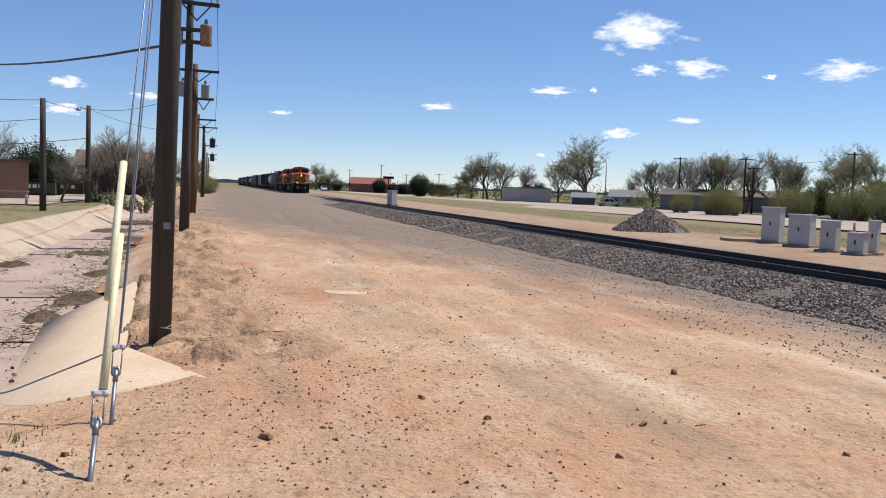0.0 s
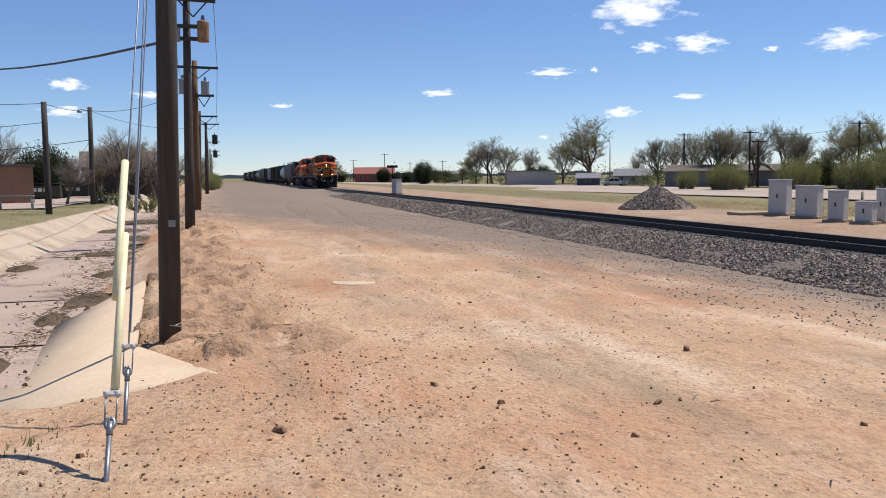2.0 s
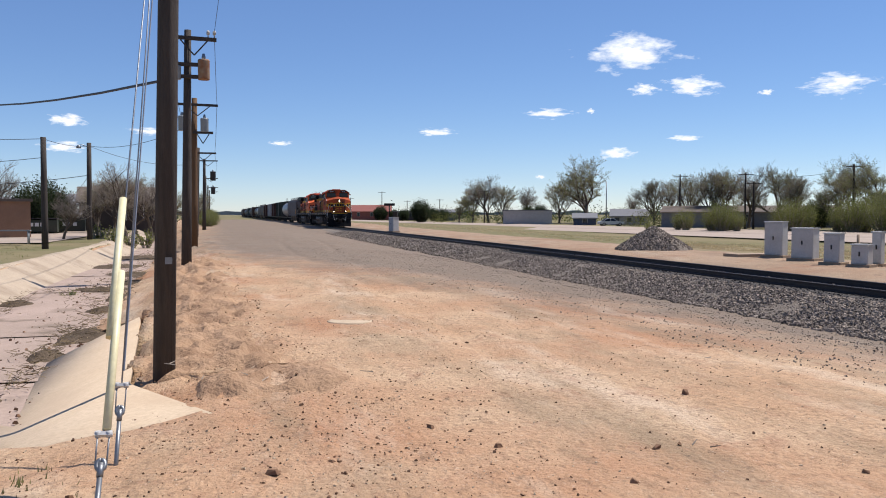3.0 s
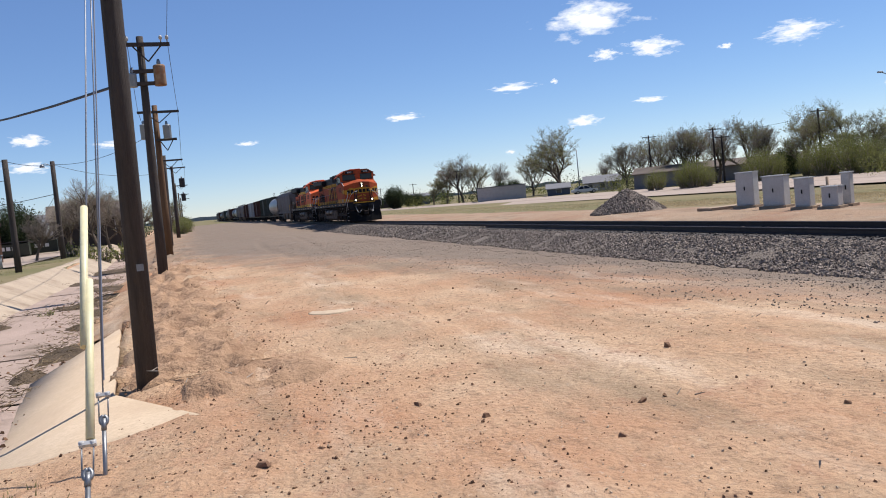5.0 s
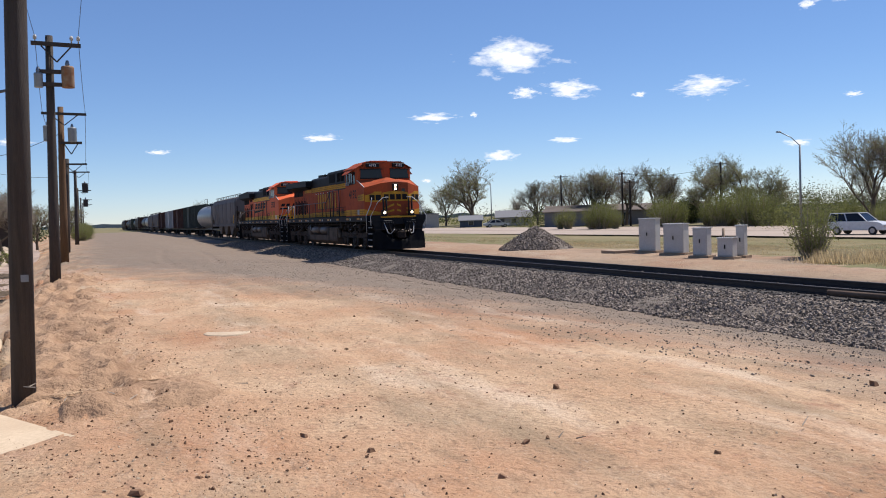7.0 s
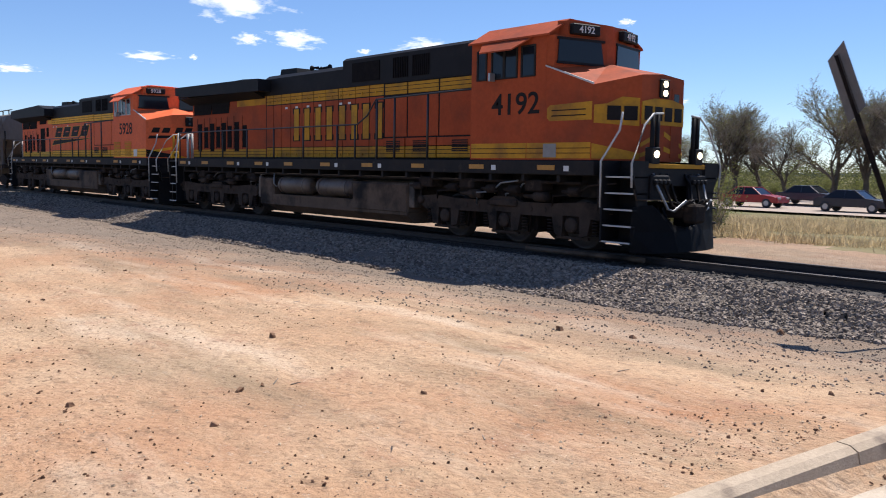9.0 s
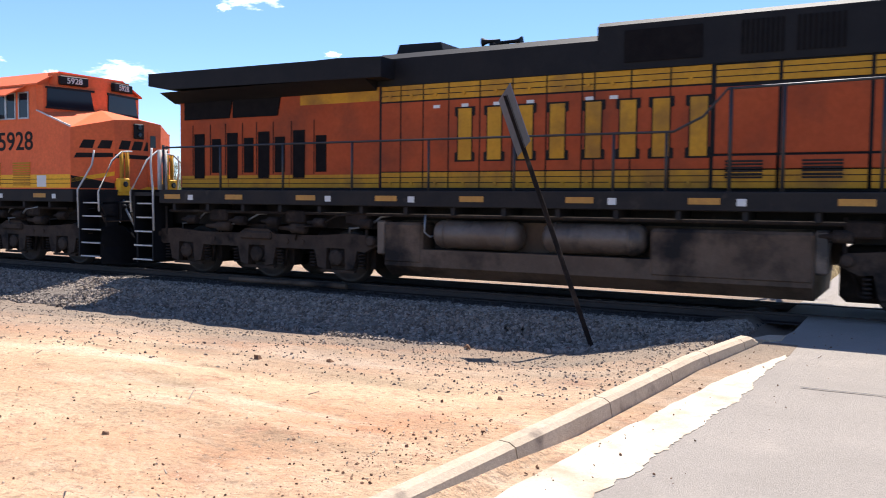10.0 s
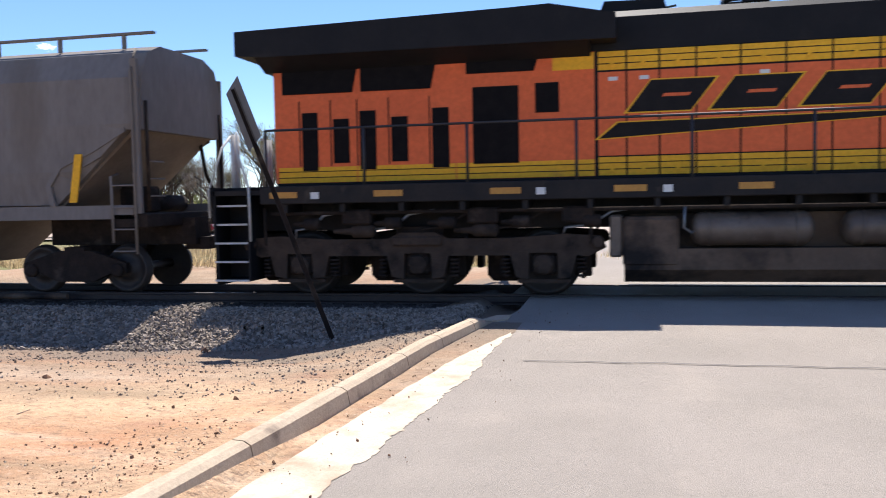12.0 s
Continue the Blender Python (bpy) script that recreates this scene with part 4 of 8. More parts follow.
        if e < 0:
            for s in (-1, 1):
                low_e = [bm.verts.new((s * u, v, 0.1)) for u, v in ((0, -11.3), (0.5, -11.26), (1.05, -11.08), (1.45, -10.82))]
                mid_e = [bm.verts.new((s * u, v, 0.5)) for u, v in ((0, -11.16), (0.5, -11.14), (1.05, -10.98), (1.45, -10.8))]
                top_e = [bm.verts.new((s * u, v, z)) for u, v, z in ((0, -11.08, 0.58), (0.42, -11.08, 0.62), (0.95, -10.94, 1.02), (1.4, -10.8, 0.98))]
                for lo_, hi_ in ((low_e, mid_e), (mid_e, top_e)):
                    for i in range(3):
                        bm.faces.new((lo_[i], lo_[i + 1], hi_[i + 1], hi_[i]))
            bmesh.ops.solidify(bm, geom=bm.faces[:], thickness=0.04)
        else:
            box(bm, -1.4, 1.4, 10.27, 10.33, 0.2, 0.95)
        part("plough", bm, BLACK, h)
        bm = B()
        box(bm, -0.16, 0.16, min(y0 + e * 0.8, y0 + e * 1.35), max(y0 + e * 0.8, y0 + e * 1.35), 0.75, 0.98, 0.03)
        box(bm, -0.2, 0.2, min(y0 + e * 1.2, y0 + e * 1.5), max(y0 + e * 1.2, y0 + e * 1.5), 0.66, 1.04, 0.05)
        part("coupler", bm, TRUCKM, h)
        for s in (-0.85, -0.7, -0.58, -0.4, 0.4, 0.58, 0.7, 0.85):
            grab("air_hose", [(s, y0 + e * 0.88, 0.95), (s * 0.95, y0 + e * 1.0, 0.7), (s * 0.7, y0 + e * 1.1, 0.42), (s * 0.4, y0 + e * 1.2, 0.45)], 0.03, BLACK, h)
        for s in (-1, 1):
            steps_at(h, y0 + e * 0.25, y0 + e * 0.92, s)
            # tall posts on the platform
            for x in (0.62, 0.78):
                grab("platform_post", [(s * x, y0 + e * 0.85, 1.8), (s * x, y0 + e * 0.85, 2.8)], 0.05, (BLACK if heritage else YELLOW_OLD) if e < 0 else WHITEBAR, h)
            grab("grab_iron", [(s * 1.52, y0 + e * 0.22, 0.95), (s * 1.54, y0 + e * 0.22, 1.85), (s * 1.35, y0 + e * 0.5, 2.45), (s * 1.3, y0 + e * 0.52, 2.8)], 0.022, WHITEBAR, h)
            grab("grab_iron", [(s * 1.52, y0 + e * 0.95, 1.35), (s * 1.54, y0 + e * 0.95, 1.8), (s * 1.1, y0 + e * 0.9, 2.55), (s * 0.8, y0 + e * 0.88, 2.78), (s * 0.5, y0 + e * 0.88, 2.8)], 0.022, WHITEBAR, h)
            for k in range(3):        # jumper cables and chains hanging at the end
                u = 0.3 + 0.24 * k
                grab("jumper_cable", [(s * u, y0 + e * 0.9, 1.62), (s * (u + 0.03), y0 + e * 1.02, 1.4), (s * u * 0.9, y0 + e * (1.12 + 0.05 * k), 1.08 - 0.07 * k), (s * u * 0.7, y0 + e * 1.25, 1.0 - 0.05 * k), (s * u * 0.55, y0 + e * 1.45, 1.12)], 0.028, (BLACK, TRUCKM, GREYSTEEL)[k], h)
            grab("cut_lever", [(s * 1.48, y0 + e * 0.98, 1.32), (s * 1.42, y0 + e * 1.0, 1.12), (s * 0.5, y0 + e * 1.02, 1.12), (s * 0.22, y0 + e * 1.2, 1.02)], 0.018, FRAMEM, h)
            bm = B()
            box(bm, min(s * 0.35, s * 0.95), max(s * 0.35, s * 0.95), min(y0 + e * 0.9, y0 + e * 1.0), max(y0 + e * 0.9, y0 + e * 1.0), 1.1, 1.6, 0.03)
            for k in range(4):
                lathe(bm, [(y0 + e * 1.0, 0.055), (y0 + e * 1.06, 0.05), (y0 + e * 1.07, 0.03)], (s * (0.44 + 0.14 * k), 0, 1.46), "y", 8)
            part("hose_bracket", bm, BLACK, h)
            if e < 0:
                bm = B()
                box(bm, s * 0.75 - 0.14, s * 0.75 + 0.14, -10.84, -10.66, 1.8, 2.14, 0.02)
                dh = part("ditch_light", bm, yellow if not heritage else BLACK, h)
                bm = B()
                lathe(bm, [(0, 0.07), (-0.02, 0.07), (-0.03, 0.05)], (s * 0.75, -10.84, 2.0), "y", 14)
                part("ditch_lens", bm, LIGHT if heritage else GLASS, dh)
    # handrails along the walkway
    for s in (-1, 1):
        grab("handrail", [(s * 1.52, 9.3, 2.78), (s * 1.52, -1.9, 2.78), (s * 1.52, -2.35, 3.0), (s * 1.5, -2.7, 3.4), (s * 1.5, -6.36, 3.46)], 0.022, HANDRAIL, h)
        for y in (9.3, 7.6, 5.9, 4.2, 2.5, 0.8, -0.95, -1.8):
            grab("stanchion", [(s * 1.52, y, 1.84), (s * 1.52, y, 2.78)], 0.026, HANDRAIL, h)
        for y in (-2.75, -3.5, -4.8):
            grab("stanchion", [(s * 1.5, y, 1.84), (s * 1.5, y, 3.42)], 0.03, HANDRAIL, h)
    # lettering on the hood as plain blocks
    for s in (-1, 1):
        x = s * 0.99
        if heritage:
            for y in (2.26, 1.05, -0.2, -1.35):
                for y0, y1, z0, z1 in ((y - 0.42, y, 2.4, 3.4), (y - 1.02, y - 0.6, 2.4, 3.4)):
                    bm = B()
                    prism(bm, [(y0, z0), (y1, z0), (y1, z0 + 0.16), (y1 - 0.05, z0 + 0.18), (y1 - 0.05, z1 - 0.18), (y1, z1 - 0.16), (y1, z1), (y0, z1), (y0, z1 - 0.16), (y0 + 0.05, z1 - 0.18), (y0 + 0.05, z0 + 0.18), (y0, z0 + 0.16)], "x", x, x + s * 0.004)
                    d = part("letter_outline", bm, DECAL, h)
                    bm = B()
                    box(bm, min(x, x + s * 0.008), max(x, x + s * 0.008), y0 + 0.075, y1 - 0.075, z0 + 0.03, z1 - 0.03)
                    part("letter_block", bm, yellow, d)
        else:
            for k, y in enumerate((3.5, 2.25, 0.95, -0.4)):
                w, sl = 1.02, 0.42
                bm = B()
                prism(bm, [(y, 2.88), (y - w, 2.88), (y - w - sl, 3.4), (y - sl, 3.4)], "x", x, x + s * 0.004)
                d = part("letter_outline", bm, yellow, h)
                bm = B()
                prism(bm, [(y - 0.06, 2.9), (y - w, 2.9), (y - w - sl + 0.05, 3.38), (y - sl, 3.38)], "x", x + s * 0.004, x + s * 0.008)
                blk = part("letter_block", bm, DECAL, d)
                for z in (3.12,):
                    bm = B()
                    o = (z - 2.9) * sl / 0.5
                    prism(bm, [(y - 0.4 - o, z), (y - 0.8 - o, z), (y - 0.84 - o, z + 0.05), (y - 0.44 - o, z + 0.05)], "x", x + s * 0.008, x + s * 0.011)
                    part("letter_gap", bm, ORANGE, blk)
            bm = B()
            prism(bm, [(3.95, 2.48), (3.6, 2.76), (-2.2, 2.8), (-2.2, 2.78)], "x", x, x + s * 0.004)
            part("swoosh", bm, yellow, h)
            bm = B()
            prism(bm, [(3.88, 2.5), (3.58, 2.74), (-1.9, 2.785), (-1.9, 2.775)], "x", x + s * 0.004, x + s * 0.008)
            part("swoosh_dark", bm, DECAL, h)
    # fuel tank and reservoirs
    bm = B()
    prism(bm, [(-1.42, 0.46), (-1.42, 0.78), (1.42, 0.78), (1.42, 0.44), (1.16, 0.25), (-1.16, 0.25)], "y", -3.95, 3.5)
    box(bm, -1.44, 1.44, 2.68, 3.52, 0.5, 1.27, 0.05)
    box(bm, -1.44, 1.44, -3.97, -1.55, 0.5, 1.27, 0.05)
    box(bm, -0.95, 0.95, -3.9, 3.4, 0.7, 1.3)
    part("fuel_tank", bm, TANKM, h, "mud-stained grey-brown fuel tank")
    for s in (-1, 1):
        for a, b in ((2.5, 0.75), (0.35, -1.45)):
            bm = B()
            lathe(bm, [(b, 0.12), (b + 0.06, 0.22), (b + 0.14, 0.26), (a - 0.14, 0.26), (a - 0.06, 0.22), (a, 0.12)], (s * 1.2, 0, 1.07), "y", 18)
            for y in (a - 0.25, b + 0.25):
                lathe(bm, [(y - 0.025, 0.27), (y + 0.025, 0.27)], (s * 1.2, 0, 1.07), "y", 18)
            part("air_reservoir", bm, RESERVOIR, h, smooth=False)
        for y in (-8.2, -6.1, 5.7, 7.8, 4.2, -4.6):
            bm = B()
            box(bm, min(s * 1.0, s * 1.4), max(s * 1.0, s * 1.4), y - 0.25, y + 0.25, 1.2, 1.45, 0.03)
            part("equipment_box", bm, TRUCKM, h)
    rng = random.Random(int(number))
    for s in (-1, 1):
        for y in (-9.3, -7.6, -6.9, -5.6, -4.3, 4.0, 5.1, 6.3, 7.2, 8.6):
            q = s * rng.uniform(1.28, 1.42)
            a = rng.uniform(0.5, 1.2)
            grab("brake_pipe", [(q, y - a, 1.42), (q, y - a * 0.4, 1.36), (q - s * 0.05, y, 1.16), (q, y + a * 0.5, 1.12), (q - s * 0.1, y + a * 0.6, 0.85)], rng.uniform(0.014, 0.028), (TRUCKM, GREYSTEEL, BLACK)[rng.randrange(3)], h)
            bm = B()
            lathe(bm, [(y - 0.16, 0.07), (y - 0.13, 0.1), (y + 0.1, 0.1), (y + 0.13, 0.05), (y + 0.3, 0.03)], (s * 1.36, 0, 1.22), "y", 10)
            part("brake_cylinder", bm, TRUCKM, h)
        for y in (-9.9, -4.35, 4.0, 9.45):
            grab("sand_pipe", [(s * 1.3, y, 1.5), (s * 1.3, y, 0.9), (s * 0.95, y + (0.25 if y in (-9.9, 4.0) else -0.25), 0.35)], 0.03, TRUCKM, h)
        for y, z in ((-4.05, 1.15), (3.62, 1.15)):
            bm = B()
            box(bm, min(s * 1.1, s * 1.38), max(s * 1.1, s * 1.38), y - 0.1, y + 0.1, z - 0.5, z + 0.15, 0.03)
            part("filler_box", bm, RESERVOIR, h)
        grab("tank_pipe", [(s * 1.44, 2.6, 1.42), (s * 1.45, 2.62, 1.1), (s * 1.44, 2.5, 1.02), (s * 1.3, 2.45, 1.05)], 0.02, GREYSTEEL, h)
    loco_truck(h, (-9.2, -7.25, -5.25))
    loco_truck(h, (4.75, 6.8, 8.85))
    return h


def car_truck(parent, c, spins=False):
    tr = new("truck")
    tr.parent = parent
    for s in (-1, 1):
        bm = B()
        prism(bm, [(c - 1.05, 0.38), (c - 1.05, 0.56), (c - 0.35, 0.78), (c + 0.35, 0.78), (c + 1.05, 0.56), (c + 1.05, 0.38), (c + 0.75, 0.38), (c + 0.35, 0.22), (c - 0.35, 0.22), (c - 0.75, 0.38)], "x", s * 0.98, s * 1.1)
        for d in (-0.88, 0.88):
            lathe(bm, [(s * 1.1, 0.13), (s * 1.16, 0.12), (s * 1.17, 0.06)], (0, c + d, 0.43), "x", 10)
        part("side_frame", bm, TRUCKM, tr)
    bm = B()
    box(bm, -1.1, 1.1, c - 0.2, c + 0.2, 0.5, 0.85)
    part("bolster", bm, TRUCKM, tr)
    for d in (-0.88, 0.88):
        wheelset(tr, c + d, 0.43, spins)
    return tr


def hopper_car(spins=False, mat=None):
    """Grey covered hopper, 19.4 m over couplers, with rounded sides, sloped ends, ladders and a roof walk."""
    h = holder("hopper_car", "dusty grey covered hopper car with sloped end sheets", "freight car", "freight train")
    mat = mat or HOPGREY
    e = 9.25
    prof = [(-1.42, 1.62), (-1.5, 2.2), (-1.52, 3.0), (-1.48, 3.8), (-1.25, 4.25), (-0.8, 4.42), (0.8, 4.42), (1.25, 4.25), (1.48, 3.8), (1.52, 3.0), (1.5, 2.2), (1.42, 1.62)]
    bm = B()
    # body with the end sheets cut under a slope
    def bottom(y):
        d = e - abs(y)
        return 2.9 if d < 0.3 else (2.9 - (d - 0.3) * 0.9 if d < 1.75 else 1.62)
    stations = [-e, -e + 0.3, -e + 0.8, -e + 1.3, -e + 1.75, e - 1.75, e - 1.3, e - 0.8, e - 0.3, e]
    rings = []
    for y in stations:
        b = bottom(y)
        rings.append([bm.verts.new((x * (0.97 if abs(y) == e else 1), y, max(z, b))) for x, z in prof])
    n = len(prof)
    for u, v in zip(rings, rings[1:]):
        for j in range(n):
            try:
                bm.faces.new((u[j], u[(j + 1) % n], v[(j + 1) % n], v[j]))
            except ValueError:
                pass
    bm.faces.new(rings[0][::-1])
    bm.faces.new(rings[-1])
    bmesh.ops.remove_doubles(bm, verts=bm.verts[:], dist=0.001)
    bmesh.ops.recalc_face_normals(bm, faces=bm.faces[:])
    part("body", bm, mat, h)
    for s in (-1, 1):
        for y in (-6.0, -3.0, 0.0, 3.0, 6.0):
            bm = B()
            box(bm, min(s * 1.5, s * 1.54), max(s * 1.5, s * 1.54), y - 0.03, y + 0.03, 1.7, 3.9)
            part("side_rib", bm, mat, h)
        bm = B()
        box(bm, min(s * 1.25, s * 1.5), max(s * 1.25, s * 1.5), -e + 0.2, e - 0.2, 1.36, 1.6)
        part("side_sill", bm, mat, h)
        bm = B()
        box(bm, min(s * 0.9, s * 1.0), max(s * 0.9, s * 1.0), -e, e, 4.62, 4.66)
        for y in [-e + 0.6 + k * 1.3 for k in range(15)]:
            if y < e:
                box(bm, s * 0.95 - 0.03, s * 0.95 + 0.03, y - 0.03, y + 0.03, 4.38, 4.63)
        part("roof_walk", bm, mat, h)
        for q in (-1, 1):
            bm = B()
            y0 = q * (e - 0.12)
            for d in (0.0, 0.45):
                tube(bm, [(s * 1.56, y0 - q * d, 0.75 + 0.2 * (d > 0)), (s * 1.57, y0 - q * d, 3.9 if d == 0 else 2.1), (s * 1.36, y0 - q * d, 4.3 if d == 0 else 2.15)], 0.025, 6)
            for k in range(9):
                z = 0.8 + k * 0.38
                if z < 2.2:
                    tube(bm, [(s * 1.57, y0 - q * 0.0 + (0.0), z), (s * 1.57, y0 - q * 0.45, z)], 0.015, 5)
            part("ladder", bm, mat, h)
            # end post and slope brace
            bm = B()
            tube(bm, [(s * 1.35, q * (e + 0.02), 1.5), (s * 1.35, q * (e + 0.02), 3.4)], 0.035, 6)
            part("end_post", bm, TRUCKM, h)
    for q in (-1, 1):
        bm = B()
        box(bm, -1.5, 1.5, min(q * (e - 0.6), q * (e + 0.05)), max(q * (e - 0.6), q * (e + 0.05)), 1.2, 1.45, 0.02)
        box(bm, -0.3, 0.3, min(q * 6.5, q * (e + 0.3)), max(q * 6.5, q * (e + 0.3)), 0.85, 1.35)
        box(bm, -0.15, 0.15, min(q * e, q * (e + 0.5)), max(q * e, q * (e + 0.5)), 0.75, 0.98)
        part("draft_sill", bm, TRUCKM, h)
        bm = B()
        prism(bm, [(q * (e - 0.2), 2.9), (q * (e - 1.7), 1.6), (q * (e - 2.2), 1.6), (q * (e - 2.2), 2.6)], "x", -1.3, 1.3)
        part("slope_sheet", bm, HOPDIRT, h, "brown-stained slope sheet")
        car_truck(h, q * 7.55, spins)
    for q in (-1, 1):
        for s in (-1, 1):
            bm = B()
            prism(bm, [(q * (e - 0.02), 1.45), (q * (e - 0.14), 1.45), (q * (e - 0.14), 4.1), (q * (e - 0.02), 4.1)], "x", s * 1.47, s * 1.54)
            part("corner_post", bm, mat, h)
            bm = B()
            prism(bm, [(q * (e - 1.72), 1.6), (q * (e - 1.82), 1.6), (q * (e - 1.9), 1.95), (q * (e - 1.66), 2.35), (q * (e - 0.95), 2.62), (q * (e - 0.3), 2.95), (q * (e - 0.3), 2.86), (q * (e - 0.95), 2.52), (q * (e - 1.58), 2.26), (q * (e - 1.8), 1.95)], "x", s * 1.46, s * 1.53)
            part("side_flange", bm, mat, h)
            grab("end_brace", [(s * 1.3, q * (e + 0.02), 1.5), (s * 1.3, q * (e - 0.3), 2.2), (s * 1.2, q * (e - 0.35), 2.85)], 0.04, TRUCKM, h)
        for z in (1.75, 2.05, 2.35):
            grab("end_rung", [(-1.35, q * (e + 0.06), z), (-0.9, q * (e + 0.06), z)], 0.016, mat, h)
        bm = B()
        box(bm, -0.25, 0.25, min(q * (e - 1.3), q * (e - 0.7)), max(q * (e - 1.3), q * (e - 0.7)), 1.45, 1.95, 0.05)
        lathe(bm, [(-0.5, 0.1), (-0.46, 0.16), (0.46, 0.16), (0.5, 0.1)], (0.7, q * (e - 0.8), 1.62), "x", 12)
        part("brake_gear", bm, TRUCKM, h)
    for y in (-4.2, 0.0, 4.2):
        bm = B()
        prism(bm, [(y - 1.9, 1.64), (y + 1.9, 1.64), (y + 0.5, 0.5), (y - 0.5, 0.5)], "x", -1.2, 1.2)
        part("discharge_bay", bm, HOPDIRT, h)
    bm = B()
    prism(bm, [(-7.98, 1.66), (-7.84, 1.66), (-7.98, 2.5), (-8.12, 2.5)], "x", -1.56, -1.53)
    part("reflector_strip", bm, YELLOW, h)
    return h


def tank_car(mat):
    h = holder("tank_car", "pale tank car with domed ends and top platform" if mat is TANKWHITE else "black tank car with domed ends", "freight car", "freight train")
    bm = B()
    e = 7.9
    lathe(bm, [(-e, 0.2), (-e + 0.12, 0.8), (-e + 0.35, 1.2), (-e + 0.7, 1.42), (-e + 1.1, 1.48), (e - 1.1, 1.48), (e - 0.7, 1.42), (e - 0.35, 1.2), (e - 0.12, 0.8), (e, 0.2)], (0, 0, 2.6), "y", 28)
    part("tank", bm, mat, h)
    bm = B()
    tube(bm, [(0, 0, 4.0), (0, 0, 4.35)], 0.6, 16)
    box(bm, -1.0, 1.0, -1.4, 1.4, 4.06, 4.1)
    for x in (-1.0, 1.0):
        for y in (-1.4, 1.4):
            tube(bm, [(x, y, 4.06), (x, y, 4.9)], 0.03, 6)
        tube(bm, [(x, -1.4, 4.9), (x, 1.4, 4.9)], 0.03, 6)
    part("dome_platform", bm, CARBLACK, h)
    bm = B()
    box(bm, -0.35, 0.35, -8.9, 8.9, 0.9, 1.25)
    for q in (-1, 1):
        box(bm, -1.45, 1.45, min(q * 7.6, q * 8.6), max(q * 7.6, q * 8.6), 1.1, 1.3)
        box(bm, -0.9, 0.9, q * 6.3 - 0.3, q * 6.3 + 0.3, 1.2, 1.9)
    part("frame", bm, CARBLACK, h)
    for q in (-1, 1):
        car_truck(h, q * 6.4)
    return h


def box_car(mat, label):
    h = holder("box_car", label, "freight car", "freight train")
    bm = B()
    box(bm, -1.48, 1.48, -8.4, 8.4, 1.1, 4.35, 0.04)
    prism(bm, [(-1.5, 4.3), (0, 4.55), (1.5, 4.3)], "y", -8.45, 8.45)
    part("body", bm, mat, h)
    for s in (-1, 1):
        for y in [-7.8 + k * 1.04 for k in range(16)]:
            bm = B()
            box(bm, min(s * 1.48, s * 1.54), max(s * 1.48, s * 1.54), y - 0.05, y + 0.05, 1.15, 4.3)
            part("side_post", bm, mat, h)
        bm = B()
        box(bm, min(s * 1.5, s * 1.57), max(s * 1.5, s * 1.57), -1.5, 1.5, 1.2, 4.2, 0.02)
        part("sliding_door", bm, mat, h)
    bm = B()
    box(bm, -0.35, 0.35, -9.1, 9.1, 0.8, 1.1)
    part("frame", bm, CARBLACK, h)
    for q in (-1, 1):
        car_truck(h, q * 6.6)
    return h


CONSIST.append((locomotive("4192", True), -9.75))
CONSIST.append((locomotive("5928", False), 12.55))
first_hopper = hopper_car(True)
CONSIST.append((first_hopper, 23.7 + 9.7))
tank_a = tank_car(TANKWHITE)
tank_b = tank_car(CARBLACK)
green_box = box_car(CARGREEN, "dark green ribbed boxcar")
brown_box = box_car(CARBROWN, "rusty brown ribbed boxcar")
white_box = box_car(CARWHITE, "white ribbed boxcar among dark cars")
plain_hopper = hopper_car(False)
ORDER = [(tank_a, 17.8), (green_box, 18.4), (brown_box, 18.4), (white_box, 18.4), (brown_box, 18.4), (plain_hopper, 19.4), (plain_hopper, 19.4), (tank_a, 17.8), (tank_b, 17.8),
         (brown_box, 18.4), (plain_hopper, 19.4), (tank_b, 17.8), (green_box, 18.4), (plain_hopper, 19.4), (tank_b, 17.8), (tank_b, 17.8), (brown_box, 18.4), (plain_hopper, 19.4), (plain_hopper, 19.4), (tank_b, 17.8)]
_s, _used = 23.7 + 19.4, set()
for car, length in ORDER:
    if car in _used:
        car = copy_thing(car, Matrix())
    _used.add(car)
    CONSIST.append((car, _s + length / 2))
    _s += length


# ---- the street, kerb and crossing ----
def kerb_y(x):
    return lerp_table([(-6, 3.05), (4.0, 2.32), (5.8, 2.18), (9.1, 1.96), (10.8, 1.72), (12.4, 1.5)], x)


def road_z(x):
    return lerp_table([(-6, -0.13), (8, -0.13), (11.5, -0.09), (13.8, -0.045), (15.8, -0.045), (19, -0.08), (33, 0.02), (36, 0.05)], x)


def strip(xs, ys_of, z_of, mat, name, rough=0.002):
    v, f = [], []
    n = 0
    for x in xs:
        ys = ys_of(x)
        n = len(ys)
        v += [(x, y, z_of(x) + noise.noise((x * 1.7, y * 1.7, 8)) * rough) for y in ys]
    f = [(i * n + j, (i + 1) * n + j, (i + 1) * n + j + 1, i * n + j + 1) for i in range(len(xs) - 1) for j in range(n - 1)]
    return raw(name, v, f, mat, True)


def gutter_edge(x):
    return kerb_y(x) - 0.3 - lerp_table([(-6, 0.54), (5, 0.54), (8.5, 0.56), (10.5, 0.36), (11, 0.3)], x) - 0.05 * noise.noise((x * 2.1, 0, 0)) - 0.04 * noise.noise((x * 7.0, 4, 0)) - 0.03 * noise.noise((x * 19.0, 4, 0))


def gutter_back(x):
    return kerb_y(x) - lerp_table([(1.6, 0.3), (6.0, 0.36), (8.5, 0.48), (10.6, 0.66)], x) + 0.03 * noise.noise((x * 3.0, 2, 0))


